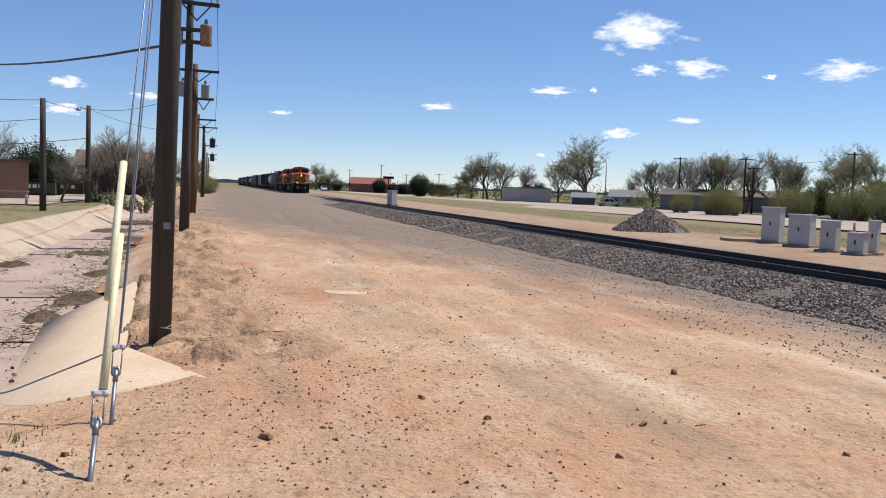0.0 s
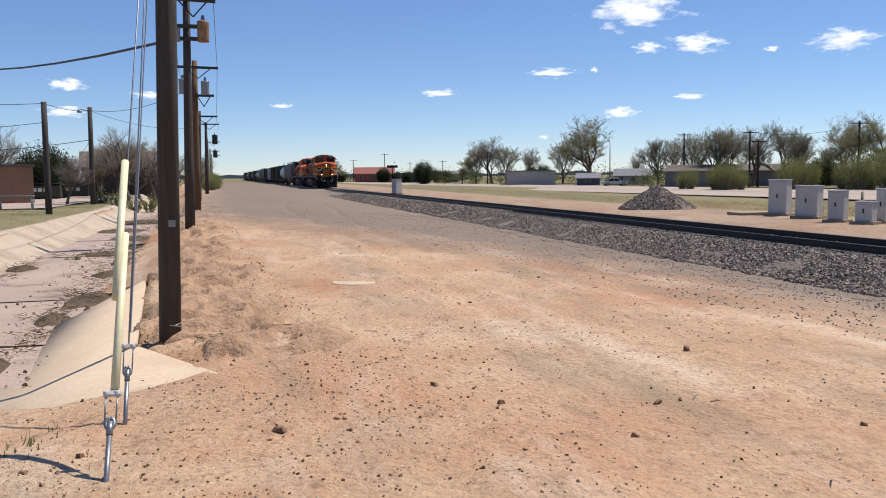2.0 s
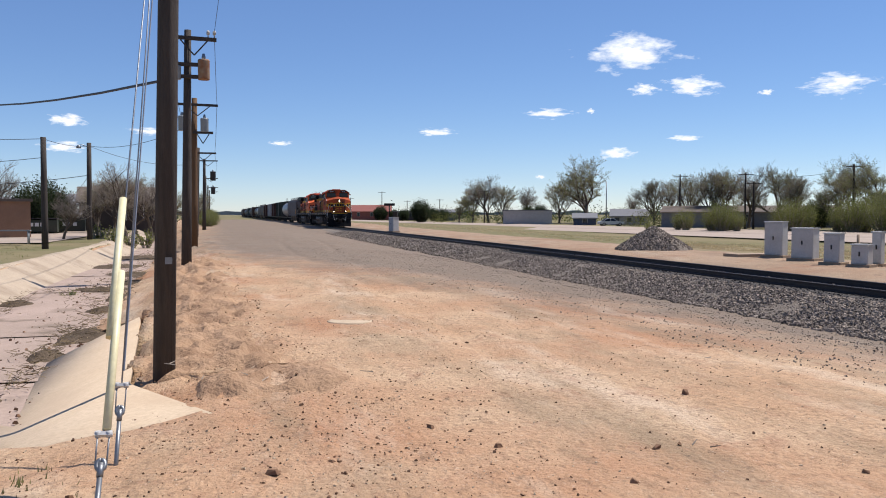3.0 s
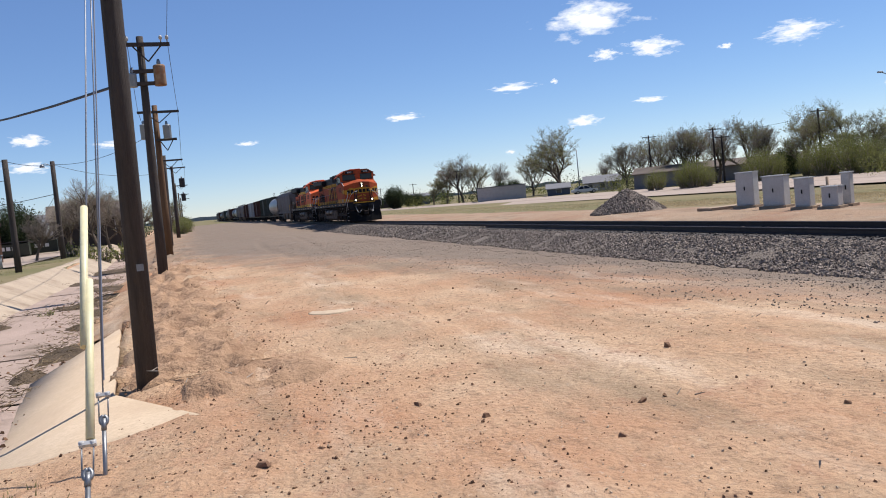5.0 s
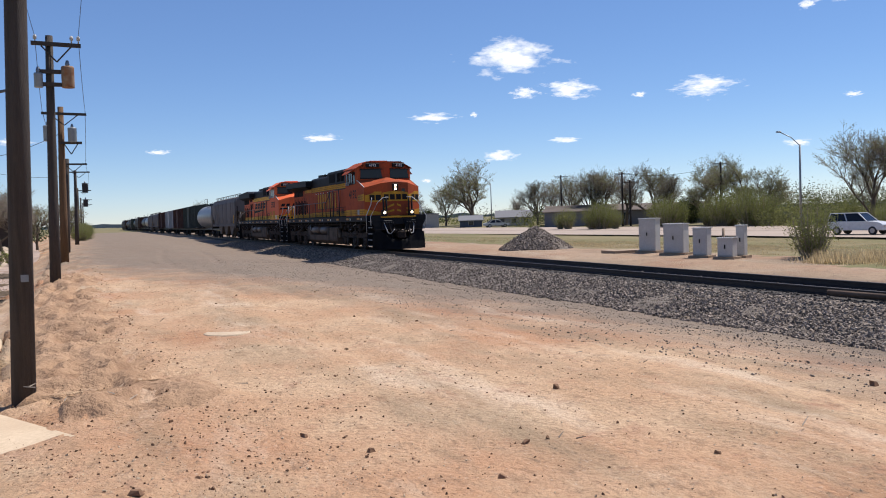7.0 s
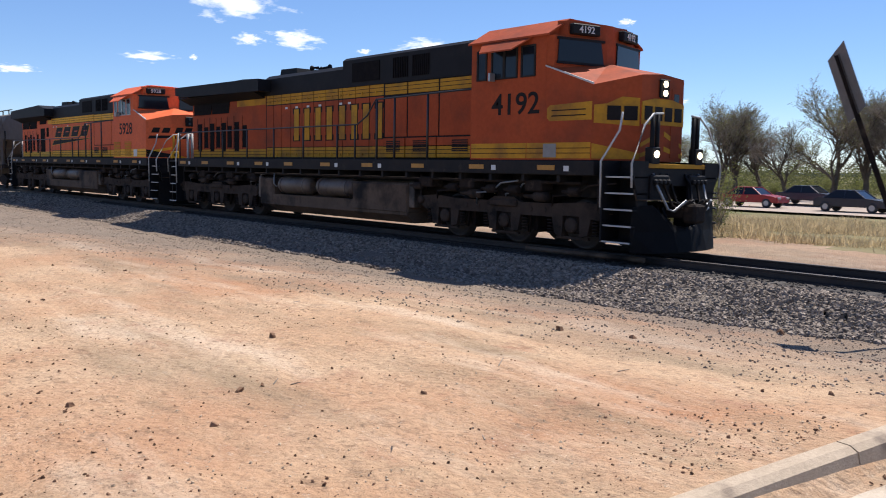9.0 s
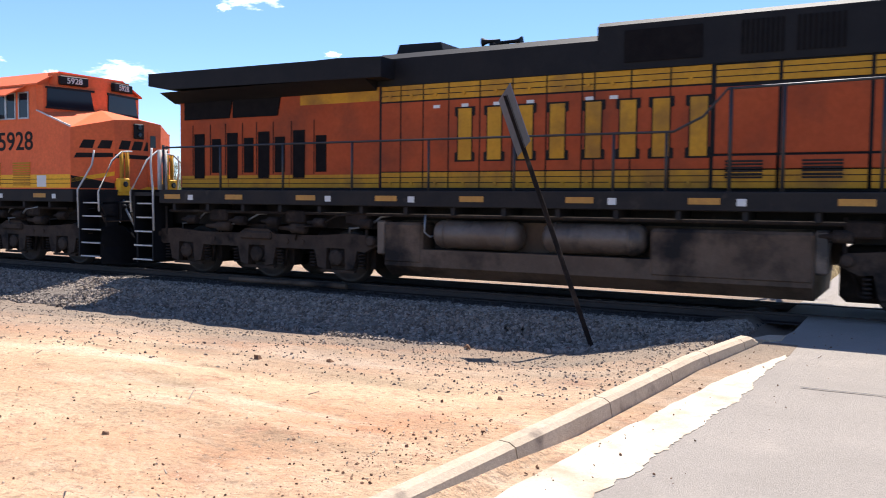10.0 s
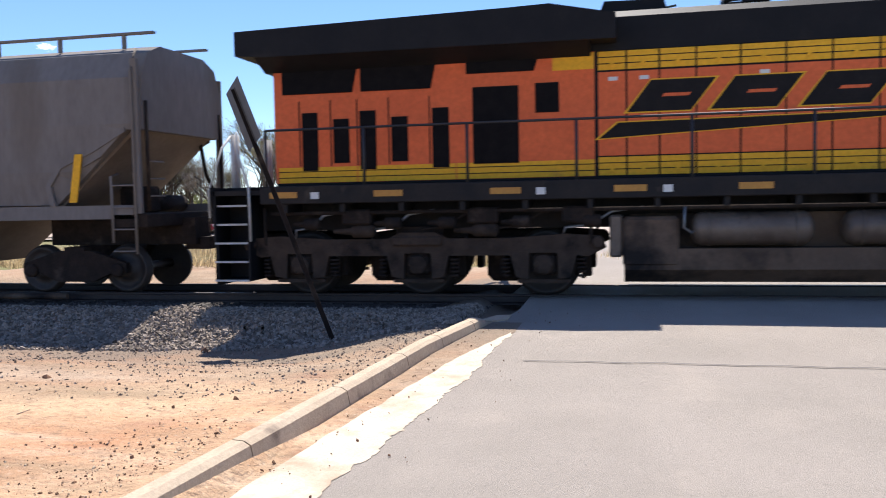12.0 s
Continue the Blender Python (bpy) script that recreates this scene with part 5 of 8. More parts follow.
xs_road = grid_lines([(1.6, 13.96, 0.25)])
road = tagged(strip(xs_road, lambda x: [-14 + k * (kerb_y(x) - 0.24 + 14) / 40 for k in range(41)], road_z, ASPHALT, "road"), "sun-bleached grey asphalt street with a cross crack", "road", kind="structure")
tagged(strip(grid_lines([(14.12, 15.42, 0.2)]), lambda x: [-9 + k * (1.6 + 9) / 20 for k in range(21)], lambda x: -0.035, ASPHALT, "crossing_panel"), "worn asphalt between the rails of the crossing", "road", kind="structure")
tagged(strip(grid_lines([(15.58, 35.5, 0.5)]), lambda x: [-9 + k * (1.6 + 9) / 20 for k in range(21)], road_z, ASPHALT, "road"), "grey asphalt street beyond the tracks", "road", kind="structure")
tagged(strip(grid_lines([(1.6, 10.52, 0.04)]), lambda x: [gutter_edge(x), (gutter_edge(x) + gutter_back(x)) / 2, gutter_back(x)], lambda x: road_z(x) + 0.005, GUTTER, "gutter"), "pale concrete gutter pan with a ragged edge", "gutter", kind="structure")
tagged(strip(grid_lines([(1.6, 11.3, 0.08)]), lambda x: [gutter_back(min(x, 10.5)) - 0.05, kerb_y(x) - 0.18], lambda x: road_z(x) + 0.0035, DIRT, "gutter_dirt"), "tan dirt washed along the foot of the kerb", "dirt", kind="structure")
# crack across the street
bm = B()
pts = [(8.8 + 0.06 * noise.noise((k * 0.4, 1, 1)) + 0.02 * noise.noise((k * 2.0, 1, 1)), 0.75 - k * 0.16) for k in range(60)]
for (a, b), (c, d) in zip(pts, pts[1:]):
    w = 0.012
    vs = [bm.verts.new(p) for p in ((a - w, b, road_z(a) + 0.011), (a + w, b, road_z(a) + 0.011), (c + w, d, road_z(c) + 0.011), (c - w, d, road_z(c) + 0.011))]
    bm.faces.new(vs)
tagged(part("road_crack", bm, CABLE), "dark tar-filled crack across the asphalt", "crack", kind="structure")
# kerb sections, each with its own joint
kerb = holder("kerb", "weathered concrete kerb with stained joints", "kerb", kind="structure")
joints = [1.5, 3.55, 5.15, 6.75, 8.3, 9.45, 10.6, 11.35]
for a, b in zip(joints, joints[1:]):
    bm = B()
    n = 5
    rings = []
    for k in range(n + 1):
        x = a + 0.008 + (b - a - 0.016) * k / n
        y, drop = kerb_y(x), 0.12 * smoothstep(10.9, 11.35, x)
        w = noise.noise((x * 2.2, 7, 0)) * 0.008
        prof = [(y + 0.03, -0.3), (y + 0.02 + w, 0.0 - drop), (y - 0.02, 0.03 - drop), (y - 0.1 + w, 0.025 - drop), (y - 0.15, -0.004 - drop), (y - 0.172, road_z(x) + 0.02), (y - 0.2, -0.3)]
        rings.append([bm.verts.new((x, p, z)) for p, z in prof])
    for u, v in zip(rings, rings[1:]):
        for j in range(len(u) - 1):
            bm.faces.new((u[j], v[j], v[j + 1], u[j + 1]))
    bm.faces.new(rings[0])
    bm.faces.new(rings[-1][::-1])
    bmesh.ops.recalc_face_normals(bm, faces=bm.faces[:])
    part("kerb_stone", bm, KERB, kerb)
bm = B()
prism(bm, [(11.36, 1.66), (11.85, 1.5), (11.9, 1.3), (11.5, 1.3), (11.36, 1.42)], "z", -0.3, -0.07)
part("kerb_end", bm, KERB, kerb)

# leaning sign seen from its back
sign = holder("leaning_sign", "blank-backed metal road sign on a bent leaning post", "sign")
foot, top = Vector((11.6, 3.83, -0.5)), Vector((11.91, 5.44, 3.28))
axis = (top - foot).normalized()
side = axis.cross(Vector((0.94, 0.34, 0))).normalized()
back = side.cross(axis)


def slab(bm, centre, hu, hv, hw, u, v, w):
    vs = [bm.verts.new(centre + u * a * hu + v * b * hv + w * c * hw) for c in (-1, 1) for b in (-1, 1) for a in (-1, 1)]
    for q in ((0, 2, 3, 1), (4, 5, 7, 6), (0, 1, 5, 4), (2, 6, 7, 3), (0, 4, 6, 2), (1, 3, 7, 5)):
        bm.faces.new([vs[i] for i in q])
L_ = (top - foot).length
bm = B()
slab(bm, (foot + top) / 2, 0.03, L_ / 2, 0.006, side, axis, back)
for s in (-1, 1):
    slab(bm, (foot + top) / 2 + side * 0.03 * s - back * 0.018, 0.005, L_ / 2, 0.02, side, axis, back)
part("post", bm, TRUCKM, sign, "rusty steel channel post")
bm = B()
ang = radians(62)
face_u = (side * math.cos(ang) + back * math.sin(ang)).normalized()
face_w = face_u.cross(axis)
slab(bm, top - axis * 0.41 + face_w * 0.0 + back * 0.03, 0.3, 0.485, 0.004, face_u, axis, face_w)
part("sign_plate", bm, GREYSTEEL, sign, "bare grey back of the sign plate")

# pipe lying along the near rail
bm = B()
tube(bm, [(13.58, 12.75, -0.07), (13.7, 9.75, -0.07)], 0.055, 10)
tagged(part("pipe", bm, TANKM), "brown-grey steel pipe lying beside the rail", "pipe")
# round plate in the dirt
bm = B()
lathe(bm, [(-0.05, 0.36), (0.012, 0.36), (0.02, 0.33), (0.02, 0.05)], (1.87, 13.15, 0.0), "z", 28)
tagged(part("manhole_cover", bm, CONCRETE), "pale round manhole cover set in the dirt", "manhole")

# ---- drainage channel ----
bm = B()
ch = [(-0.15, 7.44, 0.0), (-1.0, 9.36, -0.08), (-1.59, 7.6, -0.19), (-1.76, 7.22, -0.2), (-2.22, 9.95, FLOOR_Z), (-2.66, 13.9, FLOOR_Z), (-1.98, 16.6, FLOOR_Z + 0.04), (-1.5, 16.4, -0.2), (-1.37, 15.0, -0.13), (-3.3, 7.4, FLOOR_Z + 0.1), (-2.7, 10.3, FLOOR_Z), (-4.6, 8.5, FLOOR_Z)]
V_ = [bm.verts.new(p) for p in ch]
for q in ((0, 1, 2), (0, 2, 3), (1, 8, 4), (1, 4, 2), (8, 5, 4), (8, 7, 5), (7, 6, 5), (2, 4, 3), (3, 4, 9), (4, 10, 9)):
    bm.faces.new([V_[i] for i in q])
bmesh.ops.recalc_face_normals(bm, faces=bm.faces[:])
for f in bm.faces:
    if f.normal.z < 0:
        f.normal_flip()
bmesh.ops.solidify(bm, geom=bm.faces[:], thickness=0.05)
tagged(part("channel_apron", bm, CONCRETE, smooth=True), "smooth tan concrete apron and wing slab", "concrete", kind="structure")
# floor in slabs, with steps between them
floor_ = holder("channel_floor", "cracked pinkish concrete floor of a drainage channel", "channel", kind="structure")
cuts = [8.2, 12.5, 17.0, 21.0, 26.5, 33.0, 41.0, 52.0, 70.0, 110.0, 160.0]
for i, (a, b) in enumerate(zip(cuts, cuts[1:])):
    v, f = [], []
    n = 8
    for y in (a + 0.03, (a + b) / 2, b - 0.03):
        x0, x1 = channel_left(y) + 0.95, channel_right(y) + 0.4
        v += [(x0 + (x1 - x0) * k / n, y, FLOOR_Z + 0.012 * (i % 3) + 0.02 * noise.noise((k, y, 0))) for k in range(n + 1)]
    f = [(r * (n + 1) + k, r * (n + 1) + k + 1, (r + 1) * (n + 1) + k + 1, (r + 1) * (n + 1) + k) for r in range(2) for k in range(n)]
    sl = raw("floor_slab", v, f, CHANNEL)
    sl.parent = floor_
bank = holder("channel_bank", "light concrete bank of the drainage channel", "channel", kind="structure")
cuts = [4, 12, 18, 24, 30, 36.5, 43, 50, 58, 70, 90, 130]
for a, b in zip(cuts, cuts[1:]):
    v, f = [], []
    for y in (a + 0.02, (a + b) / 2, b - 0.02):
        x = channel_left(y)
        v += [(x - 0.75, y, 0.0), (x - 0.2, y, 0.07 + 0.03 * noise.noise((y, 0, 0))), (x + 0.6, y, -0.32), (x + 1.2, y, FLOOR_Z - 0.02)]
    f = [(r * 4 + k, r * 4 + k + 1, (r + 1) * 4 + k + 1, (r + 1) * 4 + k) for r in range(2) for k in range(3)]
    sl = raw("bank_slab", v, f, BANKC)
    sl.parent = bank
# rough dirt bank on the near side beyond the slab
v, f = [], []
ys_b = grid_lines([(17.0, 60, 0.4), (60, 150, 3)])
for y in ys_b:
    r = channel_right(y)
    for k in range(7):
        u = k / 6
        v.append((r + 0.25 - u * 1.5 + 0.15 * noise.noise((u * 3, y * 0.8, 2)), y, -0.16 - u * 0.5 + 0.09 * noise.noise((u * 4, y * 1.1, 9))))
f = [(j * 7 + k, j * 7 + k + 1, (j + 1) * 7 + k + 1, (j + 1) * 7 + k) for j in range(len(ys_b) - 1) for k in range(6)]
tagged(raw("dirt_bank", v, f, DIRT, True), "eroded dirt bank above the channel", "bank", kind="structure")

# loose eroded soil along the bank
v, f = [], []
ys_l = grid_lines([(7.7, 16, 0.07), (16, 34, 0.16)])
for y in ys_l:
    r = channel_right(y)
    for k in range(27):
        u = k / 26
        x = max(r + 0.12, -0.42 if y < 9.3 else -9) + u * (1.75 + 0.5 * noise.noise((y * 0.5, 3, 3)))
        rim = smoothstep(0, 0.14, u) * smoothstep(1.0, 0.72, u) * smoothstep(7.7, 8.4, y) * smoothstep(34, 30, y)
        lump = 0.09 * noise.noise((x * 1.6, y * 1.1, 11)) + 0.045 * noise.noise((x * 5.5, y * 4.5, 12)) + 0.035 * noise.noise((x * 12, y * 11, 13))
        v.append((x, y, ground_z(x, y) - 0.05 + (0.095 + lump) * rim))
f = [(j * 27 + k, j * 27 + k + 1, (j + 1) * 27 + k + 1, (j + 1) * 27 + k) for j in range(len(ys_l) - 1) for k in range(26)]
tagged(raw("loose_soil", v, f, LOOSE, True), "crumbling reddish-brown soil along the eroded bank", "soil", kind="structure")

DEADWEED = islands(material("dead_weed", (0.17, 0.125, 0.075), (0.26, 0.2, 0.12), 4.0, 30.0, 0.95, spec=0.1), 0.5)
SILT = material("silt", (0.10, 0.075, 0.052), (0.17, 0.125, 0.085), 3.0, 22.0, 0.95, bump=0.9, bump_scale=24, spec=0.1)
HEAPS = [(-2.44, 16.9, 0.5, 1.1), (-2.75, 14.6, 0.25, 0.7), (-5.05, 23.3, 0.35, 0.6), (-3.4, 27.0, 0.9, 0.5), (-2.8, 29.3, 0.8, 1.0), (-2.56, 24.3, 0.5, 0.9), (-4.35, 38.5, 1.2, 1.4), (-4.1, 46.3, 1.5, 2.0), (-3.2, 33.5, 0.9, 1.2), (-2.9, 10.9, 0.25, 0.8), (-2.7, 21.0, 0.35, 0.5)]
for cx, cy, rx, ry in HEAPS:
    v, f = [], []
    for i in range(9):
        for j in range(22):
            u, k = i / 8, 2 * math.pi * j / 22
            w = 1 + 0.45 * noise.noise((math.cos(k) * 1.7 + cx, math.sin(k) * 1.7 + cy, 4))
            x, y = cx + rx * w * u * math.cos(k), cy + ry * w * u * math.sin(k)
            v.append((x, y, FLOOR_Z + 0.02 + (0.09 + 0.1 * noise.noise((x * 4, y * 4, 2))) * (1 - u) ** 0.7 - 0.03 * (i == 8)))
    f = [(i * 22 + j, i * 22 + (j + 1) % 22, (i + 1) * 22 + (j + 1) % 22, (i + 1) * 22 + j) for i in range(8) for j in range(22)]
    tagged(raw("mud_patch", v, f, SILT, True), "dark brown dried mud on the channel floor", "mud", "mud on the channel floor")

# ---- poles, guys and wires ----
def insulator(parent, p):
    bm = B()
    lathe(bm, [(0, 0.02), (0.1, 0.02), (0.11, 0.055), (0.15, 0.05), (0.16, 0.06), (0.2, 0.05), (0.24, 0.03)], p, "z", 10)
    part("insulator", bm, BOXWHITE, parent)


def transformer(parent, p, r, h, mat):
    bm = B()
    lathe(bm, [(-h / 2, r * 0.96), (-h / 2 + 0.03, r), (h / 2 - 0.04, r), (h / 2, r * 1.05), (h / 2 + 0.05, r * 0.9)], p, "z", 18)
    t = part("transformer", bm, mat, parent, "weathered can transformer" if mat is TRANSF else "rust-streaked can transformer")
    bm = B()
    lathe(bm, [(h / 2, 0.05), (h / 2 + 0.12, 0.07), (h / 2 + 0.24, 0.04)], p, "z", 8)
    part("bushing", bm, GREYSTEEL, t)


def crossarm(parent, p, half, brace=True, lean=0.0):
    bm = B()
    x, y, z = p
    prism(bm, [(x - half, z - 0.06 + lean), (x + half, z - 0.06 - lean), (x + half, z + 0.06 - lean), (x - half, z + 0.06 + lean)], "y", y - 0.2, y - 0.1)
    a = part("crossarm", bm, POLE, parent)
    if brace:
        for s in (-1, 1):
            bm = B()
            tube(bm, [(x + s * half * 0.6, y - 0.15, z - 0.06), (x, y - 0.15, z - 0.55)], 0.025, 5)
            part("brace", bm, POLE, a)
    return a


def utility_pole(foot, top, r0, r1, mat, label):
    h = holder("utility_pole", label, "utility pole", "line of utility poles")
    bm = B()
    f, t = Vector(foot), Vector(top)
    tube(bm, [f - (t - f) * 0.03, f + (t - f) * 0.33, f + (t - f) * 0.66, t], r0, 16, r1)
    part("shaft", bm, mat, h)
    return h


near_pole = utility_pole((-0.66, 9.46, -0.12), (-0.41, 9.46, 10.2), 0.115, 0.085, POLE, "dark creosoted wooden utility pole beside the channel")
bm = B()
box(bm, -0.625, -0.555, 9.335, 9.345, 1.15, 1.22)
part("tag", bm, GREYSTEEL, near_pole)
crossarm(near_pole, (-0.42, 9.46, 9.7), 1.2)
p2 = utility_pole((-1.14, 29.65, -0.05), (-1.0, 29.65, 7.75), 0.17, 0.11, POLE, "dark wooden utility pole carrying a rusty transformer")
crossarm(p2, (-0.8, 29.65, 7.46), 0.72, lean=0.02)
crossarm(p2, (-0.95, 29.65, 6.6), 0.45, False)
crossarm(p2, (-0.95, 29.65, 6.2), 0.35, False)
transformer(p2, (-0.5, 29.5, 6.42), 0.19, 0.62, RUST)
transformer(p2, (-1.35, 29.5, 6.3), 0.13, 0.4, TRANSF)
for x in (-1.4, -0.35, -0.15):
    insulator(p2, (x, 29.5, 7.5))
p3 = utility_pole((-1.32, 45.2, -0.05), (-1.2, 45.2, 7.55), 0.2, 0.13, POLE2, "newer orange-brown wooden utility pole with two transformers")
crossarm(p3, (-1.05, 45.2, 7.2), 1.0, lean=0.02)
crossarm(p3, (-0.8, 45.2, 5.8), 0.5)
transformer(p3, (-0.72, 45.0, 6.15), 0.2, 0.65, TRANSF)
transformer(p3, (-1.8, 45.0, 6.22), 0.2, 0.7, TRANSF)
p4 = utility_pole((-1.75, 66.0, 0), (-1.5, 66.0, 6.6), 0.2, 0.13, POLE, "dark wooden utility pole farther along the line")
crossarm(p4, (-1.1, 66, 6.2), 0.9)
p5 = utility_pole((-1.55, 92.0, 0), (-1.45, 92.0, 7.4), 0.2, 0.13, POLE, "dark wooden utility pole with hanging equipment")
crossarm(p5, (-1.1, 92, 7.2), 1.0)
transformer(p5, (-0.6, 91.8, 5.6), 0.28, 0.9, CABLE)
transformer(p5, (-0.6, 91.8, 4.1), 0.22, 0.7, CABLE)
for y, hgt in ((135, 7.5), (180, 7.5), (235, 8)):
    pp = utility_pole((-1.5 - y * 0.004, y, 0), (-1.4 - y * 0.004, y, hgt), 0.2, 0.13, POLE, "distant dark wooden utility pole")
    crossarm(pp, (-1.1, y, hgt - 0.4), 1.0)
la = utility_pole((-8.23, 44.74, -0.2), (-8.22, 44.74, 5.38), 0.16, 0.13, POLE, "short brown wooden pole on the far bank")
lb = utility_pole((-8.24, 59.5, -0.2), (-8.18, 59.5, 6.3), 0.17, 0.14, POLE, "grey-brown wooden pole with a lamp on the far bank")
bm = B()
tube(bm, [(-8.2, 59.4, 6.0), (-8.55, 59.2, 6.15), (-8.75, 59.1, 6.1)], 0.03, 6)
lathe(bm, [(0, 0.06), (-0.1, 0.14), (-0.2, 0.16)], (-8.75, 59.1, 6.12), "z", 10)
part("street_light", bm, GREYSTEEL, lb)


def wire(a, b, sag, r, mat, label, name="overhead_wire", n=14):
    a, b = Vector(a), Vector(b)
    bm = B()
    tube(bm, [a.lerp(b, k / n) - Vector((0, 0, sag * 4 * (k / n) * (1 - k / n))) for k in range(n + 1)], r, 5)
    return tagged(part(name, bm, mat), label, "wire", "overhead wires")


BW = "thin dark overhead service wire"
wire((-0.62, 9.4, 3.05), (-13.0, 40.0, 7.4), 0.65, 0.016, CABLE, "thick dark sagging service cable")
wire((-8.22, 44.7, 5.3), (-8.2, 59.5, 6.1), 0.15, 0.014, CABLE, BW)
wire((-8.22, 44.7, 5.3), (-20, 30, 5.6), 0.6, 0.014, CABLE, BW)
wire((-8.22, 44.7, 4.4), (-22, 34, 4.0), 0.6, 0.014, CABLE, BW)
wire((-8.2, 59.5, 6.1), (-1.2, 45.2, 6.3), 0.5, 0.014, CABLE, BW)
wire((-8.2, 59.5, 6.1), (-1.5, 66.0, 5.4), 0.5, 0.014, CABLE, BW)
wire((-8.2, 59.5, 4.2), (-25, 45, 3.4), 0.7, 0.02, CABLE, "thick dark service cable")
wire((-8.2, 59.5, 4.2), (-14, 84, 2.6), 0.3, 0.014, CABLE, BW)
for x0, x1 in ((-1.5, -1.4), (0.6, -0.15)):
    wire((x0, 9.46, 9.75), (x1, 29.5, 7.7), 0.35, 0.008, CABLE, BW)
wire((-1.4, 29.5, 7.7), (-2.0, 45.1, 7.3), 0.3, 0.01, CABLE, BW)
wire((-0.15, 29.5, 7.7), (-0.1, 45.1, 7.3), 0.3, 0.01, CABLE, BW)
for a, b in (((-2.0, 45.1, 7.3), (-1.9, 66, 6.3)), ((-0.1, 45.1, 7.3), (-0.3, 66, 6.3)), ((-1.9, 66, 6.3), (-1.9, 92, 7.3)), ((-0.3, 66, 6.3), (-0.2, 92, 7.3)), ((-0.2, 92, 7.3), (-0.5, 135, 7.2))):
    wire(a, b, 0.4, 0.012, CABLE, BW)


def guy(anchor, upper, guards, label):
    """Anchor rod, turnbuckle eye and strand up to the pole, with yellow guards on it."""
    h = holder("guy_wire", label, "guy wire")
    a, u = Vector(anchor), Vector(upper)
    d = (u - a).normalized()
    bm = B()
    tube(bm, [a - d * 0.15, a + d * 0.3], 0.015, 8)
    part("anchor_rod", bm, GREYSTEEL, h)
    bm = B()
    q = d.cross(Vector((0, 1, 0))).normalized()
    c = a + d * 0.35
    tube(bm, [c + (d * math.cos(k) * 0.03 + q * math.sin(k) * 0.022) for k in [j * math.pi / 8 for j in range(17)]], 0.014, 8)
    tube(bm, [c - d * 0.07, c + d * 0.01], 0.019, 8)
    part("anchor_eye", bm, GREYSTEEL, h)
    for s in (-1, 1):
        bm = B()
        tube(bm, [c + q * 0.03 * s + d * 0.01, c + q * 0.032 * s + d * 0.2], 0.005, 6)
        part("strand_leg", bm, GREYSTEEL, h)
    bm = B()
    c2 = c + d * 0.185
    for s in (-1, 1):
        lathe(bm, [(-0.018, 0.018), (0.018, 0.018)], c2 + q * 0.03 * s, "z", 8)
    slab(bm, c2, 0.047, 0.012, 0.016, q, d, q.cross(d))
    part("clamp", bm, WHITEBAR, h)
    bm = B()
    tube(bm, [c + d * 0.2, u], 0.006, 6)
    part("strand", bm, WIRE, h)
    for s0, s1, r, off in guards:
        bm = B()
        o = q * off
        tube(bm, [a + d * s0 + o, a + d * (s0 + s1) / 2 + o, a + d * s1 + o], r, 10)
        lathe(bm, [(0, r), (0.012, r * 0.6)], a + d * s1 + o, "z", 8)
        part("guy_guard", bm, GUYYELLOW, h, "sun-faded yellow plastic guard")
    return h


guy((-0.74, 4.91, 0.0), (-0.61, 9.44, 5.65), ((0.56, 1.66, 0.025, -0.014), (1.17, 2.27, 0.025, 0.016)), "steel guy wire with yellow plastic guards anchored in dirt")
guy((-0.78, 6.25, -0.02), (-0.57, 9.44, 6.0), (), "bare twisted steel guy wire anchored in dirt")
wire((-0.75, 6.53, 0.55), (-0.52, 9.42, 6.15), 0.0, 0.006, WIRE, "second strand of the guy running up the pole", "guy_strand")

# ---- signal cabinets beyond the track ----
def cabinet(x, y, w, d, h, group="signal cabinets"):
    t = holder("signal_cabinet", "chalky white metal cabinet on a timber pad", "cabinet", group, at=pose(x, y, -0.2, 0, 0, 25))
    bm = B()
    box(bm, -d / 2, d / 2, -w / 2, w / 2, 0.1, h, 0.015)
    part("body", bm, BOXWHITE, t)
    bm = B()
    box(bm, -d / 2 - 0.012, -d / 2, -w / 2 + 0.04, w / 2 - 0.04, 0.14, h - 0.06, 0.006)
    dr = part("door", bm, BOXWHITE, t)
    bm = B()
    box(bm, -d / 2 - 0.04, -d / 2 - 0.012, -0.02, 0.02, h * 0.5, h * 0.5 + 0.16)
    part("handle", bm, SILLGREY, dr)
    bm = B()
    prism(bm, [(-d / 2 - 0.03, h), (d / 2 + 0.03, h), (d / 2, h + 0.04), (-d / 2, h + 0.04)], "y", -w / 2 - 0.03, w / 2 + 0.03)
    part("roof", bm, BOXWHITE, t)
    bm = B()
    box(bm, -d / 2 - 0.15, d / 2 + 0.1, -w / 2 - 0.12, w / 2 + 0.12, -0.05, 0.1)
    part("pad", bm, WOODTAN, t)
    return t


cabinet(22.9, 31.4, 0.82, 0.45, 1.5)
cabinet(22.4, 28.9, 0.9, 0.5, 1.27)
cabinet(21.6, 26.3, 0.58, 0.4, 1.13)
cabinet(21.55, 24.85, 0.58, 0.4, 0.77)
cabinet(22.45, 25.1, 0.32, 0.3, 1.2)
bm = B()
box(bm, 21.4, 23.4, 31.9, 33.0, -0.2, -0.08)
tagged(part("timber_pad", bm, WOODTAN), "flat timber pad on the dirt", "pad")
bm = B()
tube(bm, [(21.9, 25.45, -0.2), (21.9, 25.45, 0.92)], 0.05, 6)
tagged(part("marker_post", bm, WOODTAN), "short wooden marker post", "post")
